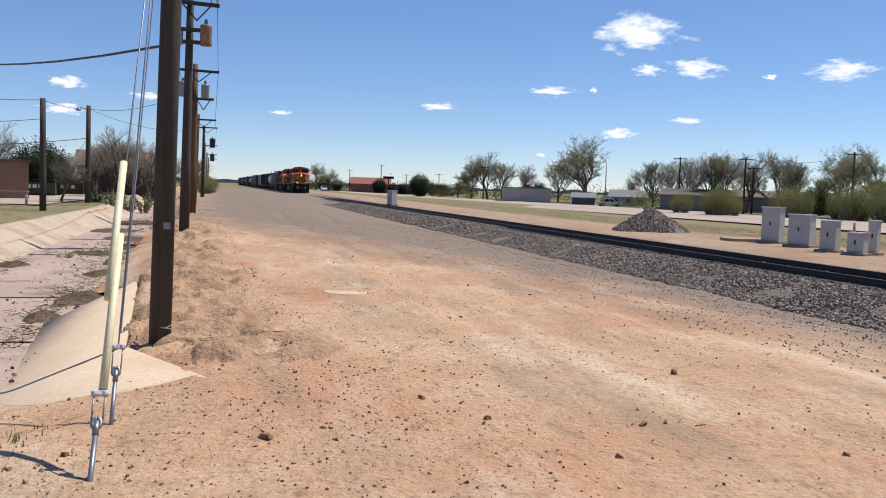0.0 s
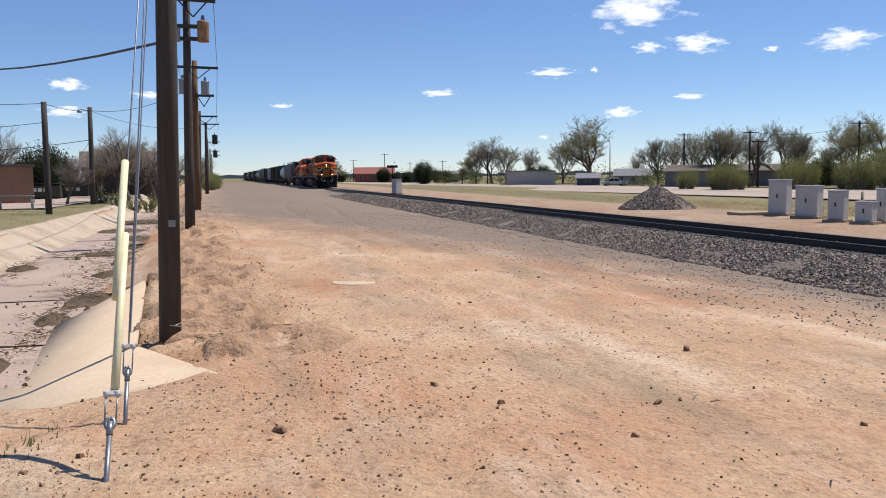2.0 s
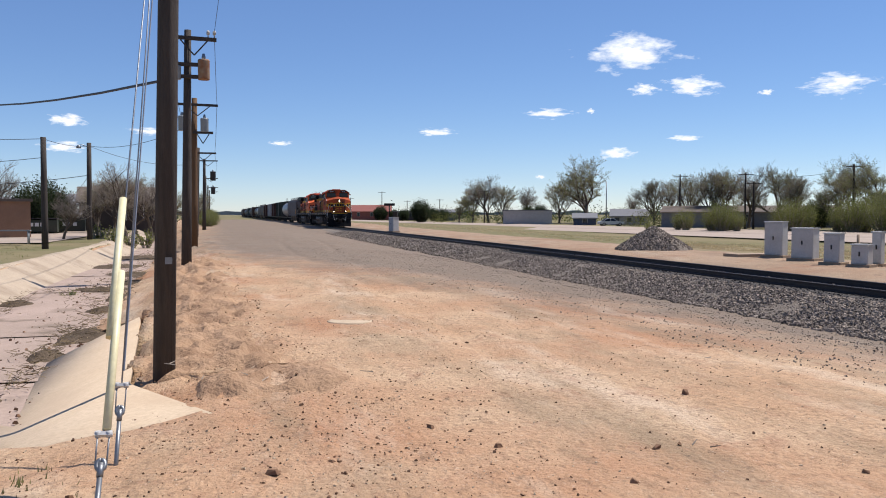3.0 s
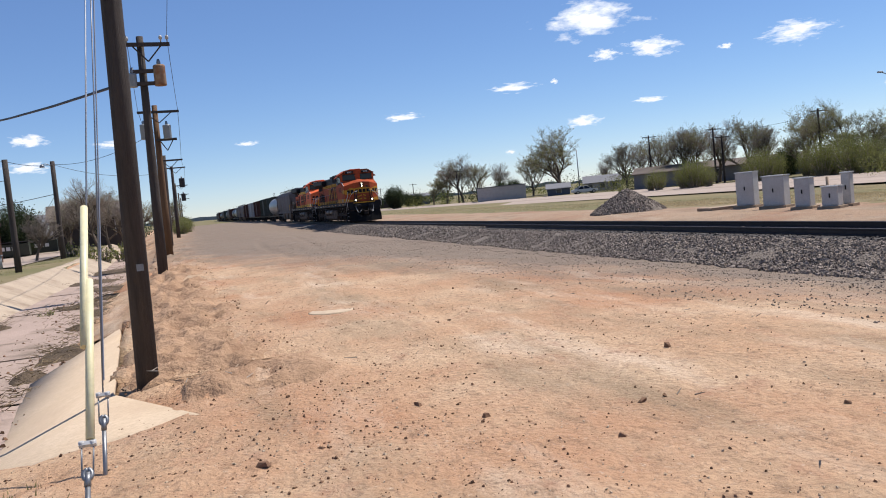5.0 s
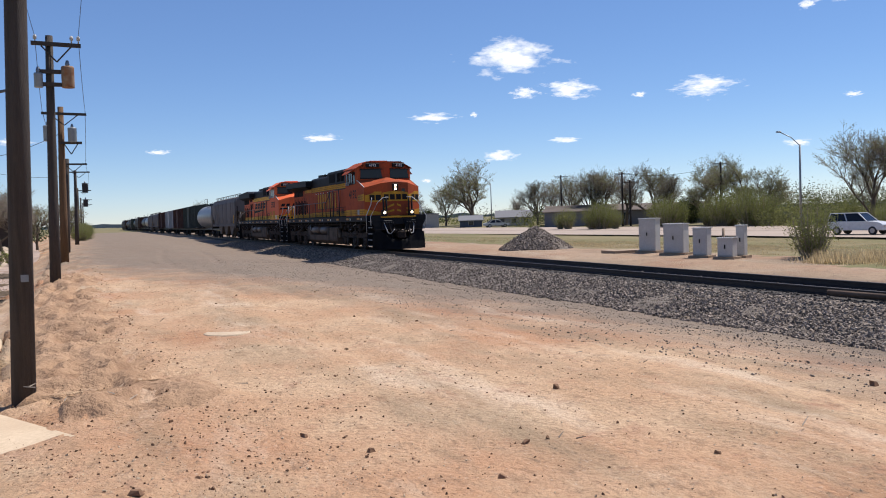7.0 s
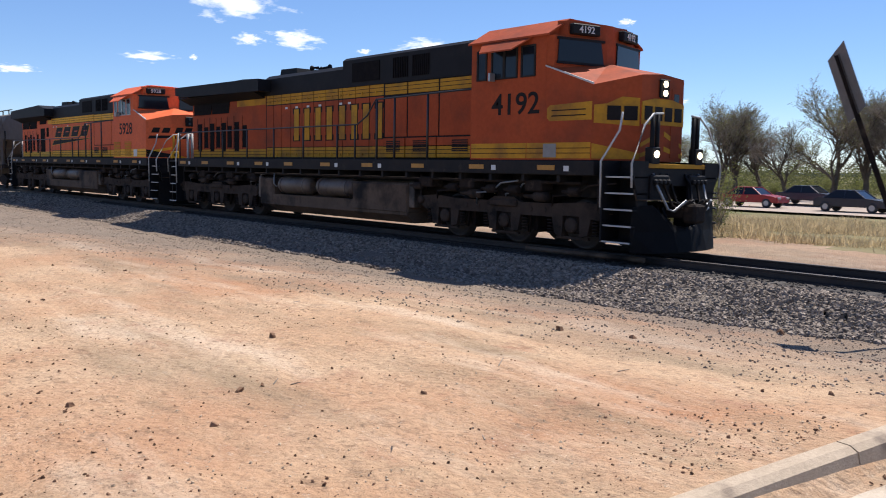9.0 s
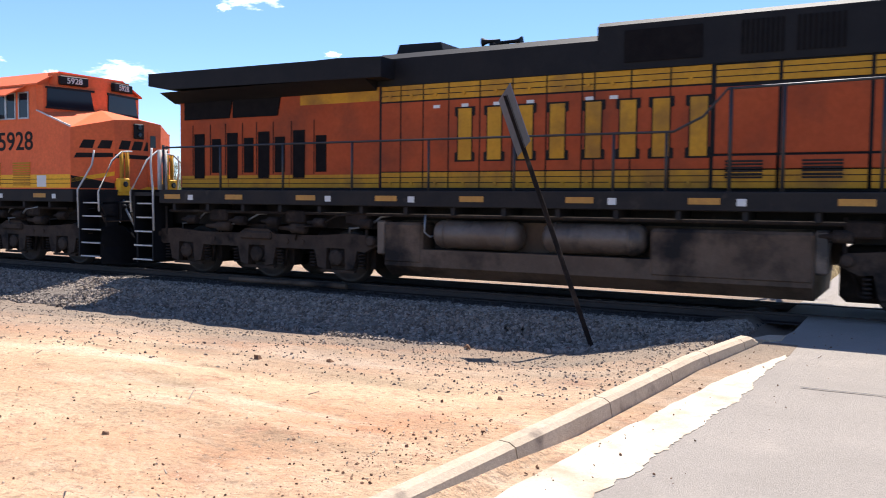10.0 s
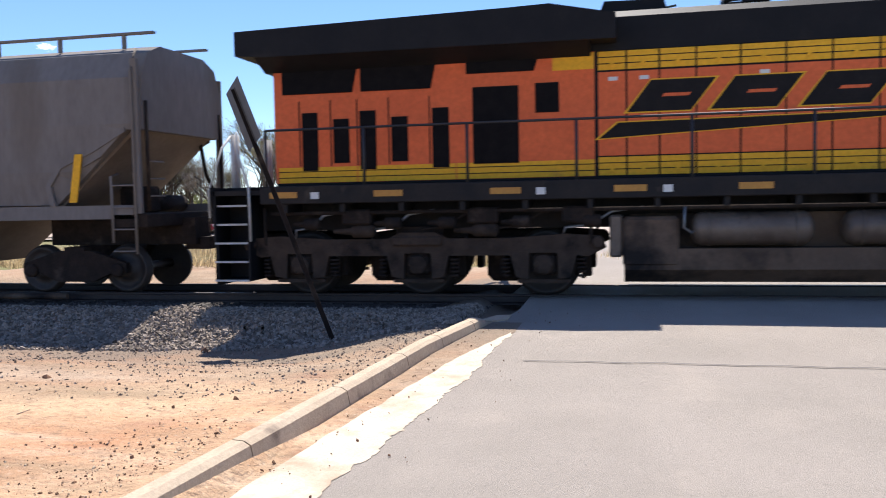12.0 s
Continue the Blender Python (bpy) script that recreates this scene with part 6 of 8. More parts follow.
c6 = cabinet(17.4, 86.0, 0.8, 0.7, 1.5, "trackside")
c6["label"] = "grey metal relay box standing beside the ballast"

# ---- gravel pile ----
pv, pf = [], []
NR, NA = 16, 44
for r in range(NR + 1):
    for a in range(NA):
        u, k = r / NR, 2 * math.pi * a / NA
        w = 1 + 0.16 * noise.noise((math.cos(k) * 1.3, math.sin(k) * 1.3, 3))
        rad = u * 2.15 * w
        z = 1.22 * max(0, 1 - u) ** 0.92 + 0.1 * noise.noise((math.cos(k) * rad * 2, math.sin(k) * rad * 2, 1)) * (1 - u)
        pv.append((21.9 + rad * math.cos(k) * 0.85, 40.1 + rad * math.sin(k), -0.22 + z))
pf = [(r * NA + a, r * NA + (a + 1) % NA, (r + 1) * NA + (a + 1) % NA, (r + 1) * NA + a) for r in range(NR) for a in range(NA)]
pile = tagged(raw("gravel_pile", pv, pf, BALLAST), "conical heap of grey crushed stone", "gravel pile")


# ---- highway ----
hv, hf = [], []
hy = grid_lines([(-300, 120, 10), (120, 1200, 40)])
HWY_PROFILE = [(0, 0.0), (0.15, 0.03), (9.5, 0.08), (10, 0.2), (10.6, 0.2), (11, 0.1), (21, 0.28)]


def highway_z(x, y):
    return -0.8 + lerp_table(HWY_PROFILE, x - hwy_x(y)) if 0 <= x - hwy_x(y) <= 21 else -9.0


for y in hy:
    x0 = hwy_x(y)
    for dx, dz in HWY_PROFILE:
        hv.append((x0 + dx, y, -0.8 + dz))
hf = [(j * 7 + k, j * 7 + k + 1, (j + 1) * 7 + k + 1, (j + 1) * 7 + k) for j in range(len(hy) - 1) for k in range(6)]
tagged(raw("highway", hv, hf, HIGHWAY), "pale concrete highway with a raised median", "road", kind="structure")


# ---- trees and bushes ----
def twig(V, F, a, b, r0, r1, sides=3):
    d = (b - a).normalized()
    u = d.cross(Vector((0.3, 0.5, 0.81))).normalized()
    w = d.cross(u)
    i = len(V)
    for p, r in ((a, r0), (b, r1)):
        for k in range(sides):
            t = 2 * math.pi * k / sides
            V.append(p + (u * math.cos(t) + w * math.sin(t)) * r)
    for k in range(sides):
        F.append((i + k, i + (k + 1) % sides, i + sides + (k + 1) % sides, i + sides + k))


def leaf(V, F, p, s, rng):
    u = Vector((rng.uniform(-1, 1), rng.uniform(-1, 1), rng.uniform(-1, 1))).normalized()
    v = u.cross(Vector((rng.uniform(-1, 1), rng.uniform(-1, 1), rng.uniform(-1, 1)))).normalized()
    i = len(V)
    V += [p - u * s, p + v * s * 0.55, p + u * s, p - v * s * 0.55]
    F.append((i, i + 1, i + 2, i + 3))


def tree(seed, height, spread, leaf_mat, leaves, leaf_size, label, droop=0.0, levels=5, trunk_part=0.17, fork=4, name="tree"):
    rng = random.Random(seed)
    V, F, LV, LF, TV, TF = [], [], [], [], [], []

    def grow(p, d, length, r, lev):
        seg = 3 if lev < 3 else 2
        q = p
        pts = [p]
        for k in range(seg):
            d = (d + Vector((rng.uniform(-1, 1), rng.uniform(-1, 1), rng.uniform(-0.35, 0.95) - droop * lev * 0.4)) * 0.2).normalized()
            n = q + d * length / seg
            rr0, rr1 = r * (1 - 0.45 * k / seg), r * (1 - 0.45 * (k + 1) / seg)
            if lev < levels - 1:
                twig(V, F, q, n, rr0, rr1, 6 if lev == 0 else 4)
            else:
                twig(TV, TF, q, n, max(rr0, 0.004), max(rr1, 0.003), 3)
            q = n
            pts.append(q)
        if lev < levels:
            for k in range(fork + (lev == 0) - (lev > 0 and rng.random() < 0.25)):
                t = 1.0 if k == 0 else rng.uniform(0.3, 1.0)
                i = min(seg - 1, int(t * seg))
                s = pts[i].lerp(pts[i + 1], t * seg - i) if t < 1 else q
                ax = Vector((rng.uniform(-1, 1), rng.uniform(-1, 1), 0)).normalized()
                ang = rng.uniform(0.25, 0.85) * spread * (0.55 if k == 0 else 1)
                nd = (d * math.cos(ang) + ax * math.sin(ang)).normalized()
                grow(s, nd, length * rng.uniform(0.6, 0.84), r * 0.52, lev + 1)
        else:
            for k in range(leaves):
                s = pts[0].lerp(q, rng.random()) + Vector((rng.uniform(-1, 1), rng.uniform(-1, 1), rng.uniform(-1, 1))) * leaf_size * 2.2
                leaf(LV, LF, s, leaf_size * rng.uniform(0.6, 1.3), rng)

    grow(Vector((0, 0, -0.1)), Vector((0, 0, 1)), height * trunk_part, height * 0.0145, 0)
    top = max(v.z for v in TV)
    k = height / top
    h = holder(name, label, "tree", "trees")
    tr = raw("trunk", [v * k for v in V], F, BARK, True)
    tr.parent = h
    tw = raw("branchwork", [v * k for v in TV], TF, TWIG)
    tw.parent = h
    tw["kind"] = "stuff"
    if LV:
        cr = raw("crown", [v * k for v in LV], LF, leaf_mat)
        cr.parent = h
        cr["kind"] = "stuff"
    return h


def bush(seed, height, width, stems, leaves, leaf_size, mat, label, name="bush"):
    rng = random.Random(seed)
    V, F, LV, LF = [], [], [], []
    for k in range(stems):
        a = rng.uniform(0, 6.283)
        rr = width / 2 * math.sqrt(rng.random())
        hgt = height * rng.uniform(0.55, 1.0) * (1 - 0.35 * (rr / (width / 2)) ** 2)
        b0 = Vector((math.cos(a) * rr * 0.3, math.sin(a) * rr * 0.3, -0.05))
        b1 = Vector((math.cos(a) * rr * 0.75, math.sin(a) * rr * 0.75, hgt * 0.55))
        b2 = Vector((math.cos(a) * rr, math.sin(a) * rr, hgt))
        twig(V, F, b0, b1, 0.02 * height / 2, 0.011, 3)
        twig(V, F, b1, b2, 0.011, 0.004, 3)
        for j in range(leaves):
            t = rng.uniform(0.15, 1.0)
            p = b0.lerp(b1, t * 2) if t < 0.5 else b1.lerp(b2, t * 2 - 1)
            p = p + Vector((rng.gauss(0, 1), rng.gauss(0, 1), rng.gauss(0, 1))) * height * 0.055
            leaf(LV, LF, p, leaf_size * rng.uniform(0.6, 1.3), rng)
    h = holder(name, label, "bush", "bushes")
    s = raw("stemwork", V, F, TWIG)
    s.parent = h
    s["kind"] = "stuff"
    c = raw("foliage", LV, LF, mat)
    c.parent = h
    c["kind"] = "stuff"
    return h


def polar(az, r, z=0.0):
    return (r * math.sin(radians(az)), r * math.cos(radians(az)), z)


def place(th, az, r, z=-0.5, turn=0.0, s=1.0, first=None):
    m = pose(*polar(az, r, z), 0, 0, turn) @ Matrix.Scale(s, 4)
    if first is not None and th not in first:
        first.add(th)
        th.matrix_basis = m
        return th
    c = copy_thing(th, m)
    c.matrix_basis = m
    return c


SEEN = set()
bare = tree(11, 10.0, 0.95, LEAFG, 1, 0.026, "tall bare cottonwood with first spring buds", levels=6)
bare2 = tree(23, 10.0, 1.1, LEAFG, 2, 0.03, "spreading half-bare tree with thin green haze", levels=6)
willow = tree(37, 10.0, 1.2, LEAFG, 2, 0.03, "big spreading willow with fresh pale leaves", droop=0.1, trunk_part=0.13, levels=6)
leafy = tree(41, 10.0, 1.1, LEAFG, 3, 0.036, "leafy green spring tree beside the highway", levels=6)
grey = tree(53, 10.0, 1.05, LEAFG, 0, 0.1, "leafless grey tree with fine twigs", levels=6)
# tree row beyond the highway
for th, az, r, hgt in ((willow, 24.3, 195, 15.7), (bare2, 22.6, 200, 10.9), (grey, 27.3, 190, 6.8), (bare, 28.8, 165, 9.1), (grey, 29.8, 160, 8.6), (bare2, 31.0, 155, 10.6), (bare, 32.4, 150, 10.1), (bare2, 33.4, 150, 10.9), (grey, 34.6, 140, 9.9), (bare2, 36.2, 138, 10.4), (bare, 37.4, 135, 8.0),
                       (leafy, 39.6, 128, 10.4), (bare2, 40.6, 126, 9.2), (leafy, 42.2, 122, 10.1), (willow, 43.4, 121, 7.9), (grey, 17.9, 215, 12.2), (bare2, 18.9, 215, 10.8), (leafy, 16.8, 215, 11.6), (leafy, 15.9, 220, 8.1), (grey, 20.2, 220, 9.5),
                       (bare2, 49.3, 98, 11.3), (bare, 51.8, 97, 11.7), (grey, 50.6, 105, 10.0), (grey, 53.6, 100, 8.6), (bare, 55.2, 95, 8.3), (bare2, 58.9, 88, 10.3), (bare, 60.0, 88, 9.4), (grey, 61.6, 88, 8.0), (grey, 63.0, 86, 7.3), (bare2, 65.6, 84, 11.3), (bare, 67.5, 84, 9.9), (grey, 69.5, 82, 9.4), (bare2, 72.5, 84, 8.4), (grey, 76, 85, 7.3), (bare2, 80, 90, 7.3), (grey, 84, 95, 6.9), (bare, 88, 100, 7.9), (bare2, 92, 100, 7.3), (grey, 96, 100, 7.3),
                       (leafy, 6.4, 260, 9.5), (willow, 7.2, 270, 8.0), (bare2, -5.1, 76, 5.6), (bare, -6.4, 80, 5.4), (grey, -4.2, 74, 5.0), (grey, -13.2, 95, 6.2), (grey, -9.4, 60, 3.4), (grey, -5.7, 62, 5.4), (bare, -7.4, 66, 4.6), (grey, -12.6, 90, 7.0), (bare2, -1.6, 96, 5.0), (bare2, -3.2, 84, 4.6)):
    place(th, az, r, -0.55 if az > 0 else -0.1, (az * 47) % 360, hgt / 10.0, SEEN)
tall_bush = bush(5, 2.3, 1.9, 90, 70, 0.03, LEAFB, "yellow-green willow shrub in dry grass")
round_bush = bush(8, 2.6, 2.2, 70, 70, 0.028, LEAFB, "open yellow-green shrub with bare stems")
big_bush = bush(9, 4.9, 4.2, 80, 90, 0.06, LEAFB, "dense yellow-green roadside shrub")
dark_bush = bush(12, 5.0, 4.4, 130, 230, 0.085, LEAFD, "dense dark evergreen juniper by the road", name="juniper")
tuft = bush(14, 0.6, 0.7, 26, 12, 0.04, LEAFB, "low green weed tuft on bare dirt")
for th, az, r, z, s in ((tall_bush, 45.9, 33.0, -0.25, 1.0), (round_bush, 55.9, 28.5, -0.25, 0.92), (round_bush, 58.2, 27.0, -0.25, 1.0), (tall_bush, 57.0, 29.5, -0.25, 0.85), (tuft, 29.9, 48.0, -0.25, 1.0), (tuft, 29.5, 47.0, -0.25, 0.7),
                        (tuft, -6.3, 56.0, -0.3, 2.2), (tuft, -5.5, 58.0, -0.5, 2.0), (tuft, -7.3, 62.0, -0.2, 2.4), (tuft, -4.6, 60.0, -0.5, 2.2), (tuft, -9.2, 26.0, -0.85, 0.8), (tuft, -4.9, 19.5, -0.85, 0.6), (tuft, -6.1, 21.0, -0.9, 0.7)):
    place(th, az, r, z, (az * 91) % 360, s, SEEN)
rb = random.Random(77)
for az, r, s in ((33.0, 118, 0.98), (32.4, 120, 0.8), (33.5, 121, 0.85), (37.2, 116, 1.05), (36.7, 119, 0.95), (37.9, 118, 0.95), (40.6, 112, 1.1), (41.2, 114, 1.2), (39.9, 116, 0.9), (30.8, 125, 0.75), (30.3, 126, 0.6), (42.3, 110, 1.2), (43.2, 108, 1.0)):
    place(big_bush, az, r, -0.6, (az * 53) % 360, s, SEEN)
for az in [28.5 + k * 0.62 for k in range(28)] + [46.5 + k * 1.6 for k in range(30)]:
    if rb.random() < 0.72 and az < 46:
        continue
    place(big_bush, az + rb.uniform(-0.25, 0.25), (118 if az < 46 else 92) + rb.uniform(-8, 14), -0.6, rb.uniform(0, 360), rb.uniform(0.3, 0.95) * 0.75, SEEN)
for az, r, s in ((13.3, 230, 1.3), (21.3, 215, 1.0), (38.6, 140, 0.95), (10.6, 300, 1.1), (9.0, 330, 1.0), (-10.5, 80, 1.0), (-9.8, 82, 0.75), (-11.2, 82, 0.6), (20.5, 205, 0.9), (30.2, 150, 0.6), (6.9, 340, 1.2), (7.8, 330, 0.9), (11.5, 320, 0.8), (12.2, 280, 0.8), (14.2, 260, 0.9), (14.8, 250, 0.8)):
    place(dark_bush, az, r, -0.5 if az > 0 else 0.0, (az * 31) % 360, s, SEEN)
for k in range(40):                       # hedge between the poles and the track far up the line
    y = 118 + k * 4.2
    place(big_bush, math.degrees(math.atan2(-1.3 - y * 0.004 + rb.uniform(-0.9, 0.9), y)), y, -0.3, rb.uniform(0, 360), rb.uniform(0.5, 0.72), SEEN)


def woods(name, spans, mat, label, seed, each=44):
    """Scrub and woodland too far off to tell plant from plant."""
    rng = random.Random(seed)
    V, F = [], []
    for a0, a1, r0, r1, n, size, rad, hgt in spans:
        for _ in range(n):
            az, r = rng.uniform(a0, a1), rng.uniform(r0, r1)
            k = rad * rng.uniform(0.5, 1.2)
            c = Vector(polar(az, r, -0.5 + hgt * rng.random() ** 1.6))
            for _ in range(each):
                u = Vector((rng.gauss(0, 1), rng.gauss(0, 1), rng.gauss(0, 0.8)))
                leaf(V, F, c + u * k * 0.5, size * rng.uniform(0.6, 1.4), rng)
    return tagged(raw(name, V, F, mat), label, "woods", kind="stuff")


woods("understory", ((43, 100, 104, 124, 2500, 0.075, 1.6, 3.6), (27, 44, 150, 175, 120, 0.12, 1.7, 2.4)), LEAFU, "grey-green understory under the bare trees", 33, 90)
woods("far_scrub", ((43, 100, 96, 110, 420, 0.085, 1.7, 2.2), (27, 43, 150, 180, 120, 0.13, 2.2, 3.0), (14, 27, 205, 240, 60, 0.15, 2.2, 2.5)), LEAFB, "yellow-green understory along the highway", 31, 80)
woods("far_woods", ((4.0, 16.5, 330, 480, 150, 0.28, 4.0, 3.0), (15, 30, 230, 300, 90, 0.2, 3.0, 3.0), (-16, -2.6, 150, 260, 120, 0.2, 3.0, 4.0), (44, 100, 125, 150, 900, 0.12, 2.4, 3.6)), LEAFD, "dark scrub closing the horizon", 32, 95)

# distant wooded rise at the end of the line; its blue-grey colour paints in the haze
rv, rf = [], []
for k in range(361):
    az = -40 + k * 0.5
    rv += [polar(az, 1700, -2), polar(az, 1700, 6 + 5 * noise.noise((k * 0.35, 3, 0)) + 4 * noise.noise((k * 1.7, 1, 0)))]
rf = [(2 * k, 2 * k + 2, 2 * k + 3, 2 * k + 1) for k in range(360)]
tagged(raw("backdrop", rv, rf, material("haze_tinted_hill", (0.2, 0.24, 0.27), (0.24, 0.27, 0.28), 0.02, 0.2, 1.0, spec=0.0)), "wooded rise on the horizon, tinted blue-grey for haze", "backdrop", kind="structure")


# ---- grass ----
def grass(name, areas, mat, label, seed, h0, h1):
    rng = random.Random(seed)
    V, F = [], []
    for (x0, x1, y0, y1, n) in areas:
        for _ in range(n):
            x, y = rng.uniform(x0, x1), rng.uniform(y0, y1)
            if noise.noise((x * 0.25, y * 0.12, seed)) < -0.12 or x < (24.6 if y > 22 else 21.9) + 1.4 * noise.noise((y * 0.6, 0, 0)) and x > 0:
                continue
            z = ground_z(x, y) - 0.03
            hgt = rng.uniform(h0, h1) * (0.7 + 0.6 * noise.noise((x * 0.5, y * 0.5, 2)))
            for b in range(8):
                a = rng.uniform(0, 6.283)
                w = 0.008 + hgt * 0.016
                hb = hgt * rng.uniform(0.45, 1.05)
                ln_ = rng.uniform(0.1, 0.75)
                dx, dy = math.cos(a), math.sin(a)
                ox, oy = rng.gauss(0, 0.16), rng.gauss(0, 0.16)
                i = len(V)
                V += [(x + ox - dy * w, y + oy + dx * w, z), (x + ox + dy * w, y + oy - dx * w, z), (x + ox + dx * hb * ln_, y + oy + dy * hb * ln_, z + hb)]
                F.append((i, i + 1, i + 2))
    return tagged(raw(name, V, F, mat), label, "grass", kind="stuff")


grass("dry_grass", ((21.5, 34, -8, 22, 15000), (34, 50, -8, 24, 5000)), DRYGRASS, "tall straw-coloured dry grass", 3, 0.22, 0.6)
grass("dry_grass", ((24, 36, 22, 48, 9000), (36, 50, 22, 60, 5000), (24, 44, 48, 150, 6000)), DRYGRASS, "low straw-coloured grass beside the highway", 4, 0.06, 0.2)
grass("verge_grass", ((-2.2, -0.85, 4.5, 5.9, 70), (-3.2, -1.2, 5.2, 6.6, 60)), GREENGRASS, "sparse dry weeds on bare dirt beside the anchors", 9, 0.05, 0.14)
grass("green_grass", ((25, 46, 30, 62, 2600), (24, 44, 62, 115, 2200), (-14, -6.9, 24, 66, 1800)), GREENGRASS, "short patchy green spring grass", 6, 0.05, 0.16)

# ---- clouds: far backdrop pieces, too distant to shift ----
CLOUD = bpy.data.materials.new("cloud_white")
CLOUD.use_nodes = True
_n, _l = CLOUD.node_tree.nodes, CLOUD.node_tree.links
_n.remove(_n["Principled BSDF"])
_tc = _n.new("ShaderNodeTexCoord").outputs["Object"]
_oi = _n.new("ShaderNodeObjectInfo")
_off = _n.new("ShaderNodeVectorMath")
_off.operation = "ADD"
_rv = _n.new("ShaderNodeMath")
_rv.operation = "MULTIPLY"
_rv.inputs[1].default_value = 50
_l.new(_oi.outputs["Random"], _rv.inputs[0])
_l.new(_tc, _off.inputs[0])
_l.new(_rv.outputs[0], _off.inputs[1])
_sep = _n.new("ShaderNodeSeparateXYZ")
_l.new(_tc, _sep.inputs[0])
_len = _n.new("ShaderNodeVectorMath")
_len.operation = "LENGTH"
_l.new(_tc, _len.inputs[0])
_tx = _n.new("ShaderNodeTexNoise")
_tx.inputs["Scale"].default_value, _tx.inputs["Detail"].default_value, _tx.inputs["Roughness"].default_value = 2.3, 7.0, 0.6
_l.new(_off.outputs[0], _tx.inputs["Vector"])
_m1 = _n.new("ShaderNodeMath")
_m1.operation = "MULTIPLY_ADD"
_l.new(_tx.outputs["Fac"], _m1.inputs[0])
_m1.inputs[1].default_value, _m1.inputs[2].default_value = 2.1, -0.35
_m2 = _n.new("ShaderNodeMath")
_m2.operation = "SUBTRACT"
_l.new(_m1.outputs[0], _m2.inputs[0])
_l.new(_len.outputs["Value"], _m2.inputs[1])
_mr = _n.new("ShaderNodeMapRange")
_mr.inputs["From Min"].default_value, _mr.inputs["From Max"].default_value = 0.0, 0.5
_mr.inputs["To Max"].default_value = 0.95
_l.new(_m2.outputs[0], _mr.inputs["Value"])
_em = _n.new("ShaderNodeEmission")
_em.inputs["Color"].default_value, _em.inputs["Strength"].default_value = (0.93, 0.96, 1.0, 1), 1.0
_tr = _n.new("ShaderNodeBsdfTransparent")
_mx = _n.new("ShaderNodeMixShader")
_l.new(_mr.outputs[0], _mx.inputs[0])
_l.new(_tr.outputs[0], _mx.inputs[1])
_l.new(_em.outputs[0], _mx.inputs[2])
_l.new(_mx.outputs[0], _n["Material Output"].inputs["Surface"])


def cloud(az, el, w, h):
    """w, h: width and height in degrees."""
    r = 3000
    p = Vector((r * math.cos(radians(el)) * math.sin(radians(az)), r * math.cos(radians(el)) * math.cos(radians(az)), r * math.sin(radians(el))))
    me = bpy.data.meshes.new("cloud")
    me.from_pydata([(-1.3, -1.3, 0), (1.3, -1.3, 0), (1.3, 1.3, 0), (-1.3, 1.3, 0)], [], [(0, 1, 2, 3)])
    me.materials.append(CLOUD)
    ob = new("cloud", me)
    ob.matrix_basis = look(p, (0, 0, 0)) @ Matrix.Diagonal((radians(w) * r / 2 * 1.25, radians(h) * r / 2 * 1.35, 1, 1))
    ob.visible_shadow = False
    return tagged(ob, "small white fair-weather cloud in blue sky", "cloud", "fair-weather clouds", "structure")


for az, el, w, h in ((27.1, 10.5, 7.0, 2.5), (28.1, 8.1, 2.2, 0.8), (31.2, 8.2, 3.9, 1.1), (21.9, 6.7, 3.4, 0.6), (24.7, 6.8, 0.6, 0.35), (39.7, 7.9, 5.2, 1.3), (35.6, 7.6, 1.0, 0.4), (14.4, 5.5, 2.7, 0.5), (26.4, 4.0, 2.4, 0.9),
                     (30.7, 4.9, 2.3, 0.4), (21.4, 2.5, 0.8, 0.3), (-8.9, 5.8, 2.4, 0.8), (-4.2, 5.3, 2.8, 0.5), (-9.2, 4.2, 2.8, 0.7), (4.0, 4.7, 1.6, 0.35), (47.4, 13.0, 5.0, 1.5), (48.3, 6.7, 1.1, 0.35), (45.2, 4.0, 1.9, 0.5), (56.4, 4.6, 1.4, 0.4),
                     (52.8, 9.6, 1.2, 0.45), (50.6, 5.2, 0.9, 0.3), (45.8, 12.2, 1.0, 0.5), (93.0, 3.2, 4.5, 1.2), (88.0, 2.4, 3.0, 0.8), (78, 2.8, 2.5, 0.6)):
    cloud(az, el, w, h)


# ---- buildings ----
BRICKBROWN = material("brown_wall", (0.25, 0.14, 0.085), (0.29, 0.165, 0.1), 1.5, 14.0, 0.9)
DARKSIDING = material("dark_siding", (0.041, 0.02952, 0.02296), (0.0574, 0.041, 0.0328), 2.0, 14.0, 0.85)
ROOFBROWN = material("brown_shingle", (0.1394, 0.1066, 0.082), (0.1066, 0.082, 0.0656), 3.0, 20.0, 0.9)
ROOFGREY = material("grey_shingle", (0.1968, 0.1968, 0.205), (0.1558, 0.1558, 0.164), 3.0, 20.0, 0.9)
PALEWALL = material("pale_wall", (0.41, 0.3936, 0.369), (0.3608, 0.3444, 0.328), 1.5, 12.0, 0.9)
BLUEWALL = material("slate_wall", (0.0902, 0.1066, 0.1476), (0.0738, 0.0902, 0.123), 1.5, 12.0, 0.8)
PINKWALL = material("brick_red_wall", (0.287, 0.0984, 0.0738), (0.246, 0.082, 0.0656), 1.5, 12.0, 0.9)
TANWALL = material("tan_wall", (0.369, 0.2952, 0.1804), (0.328, 0.2624, 0.164), 1.5, 12.0, 0.9)
WINDOWD = material("dark_window", (0.0164, 0.0205, 0.0246), rough=0.15)


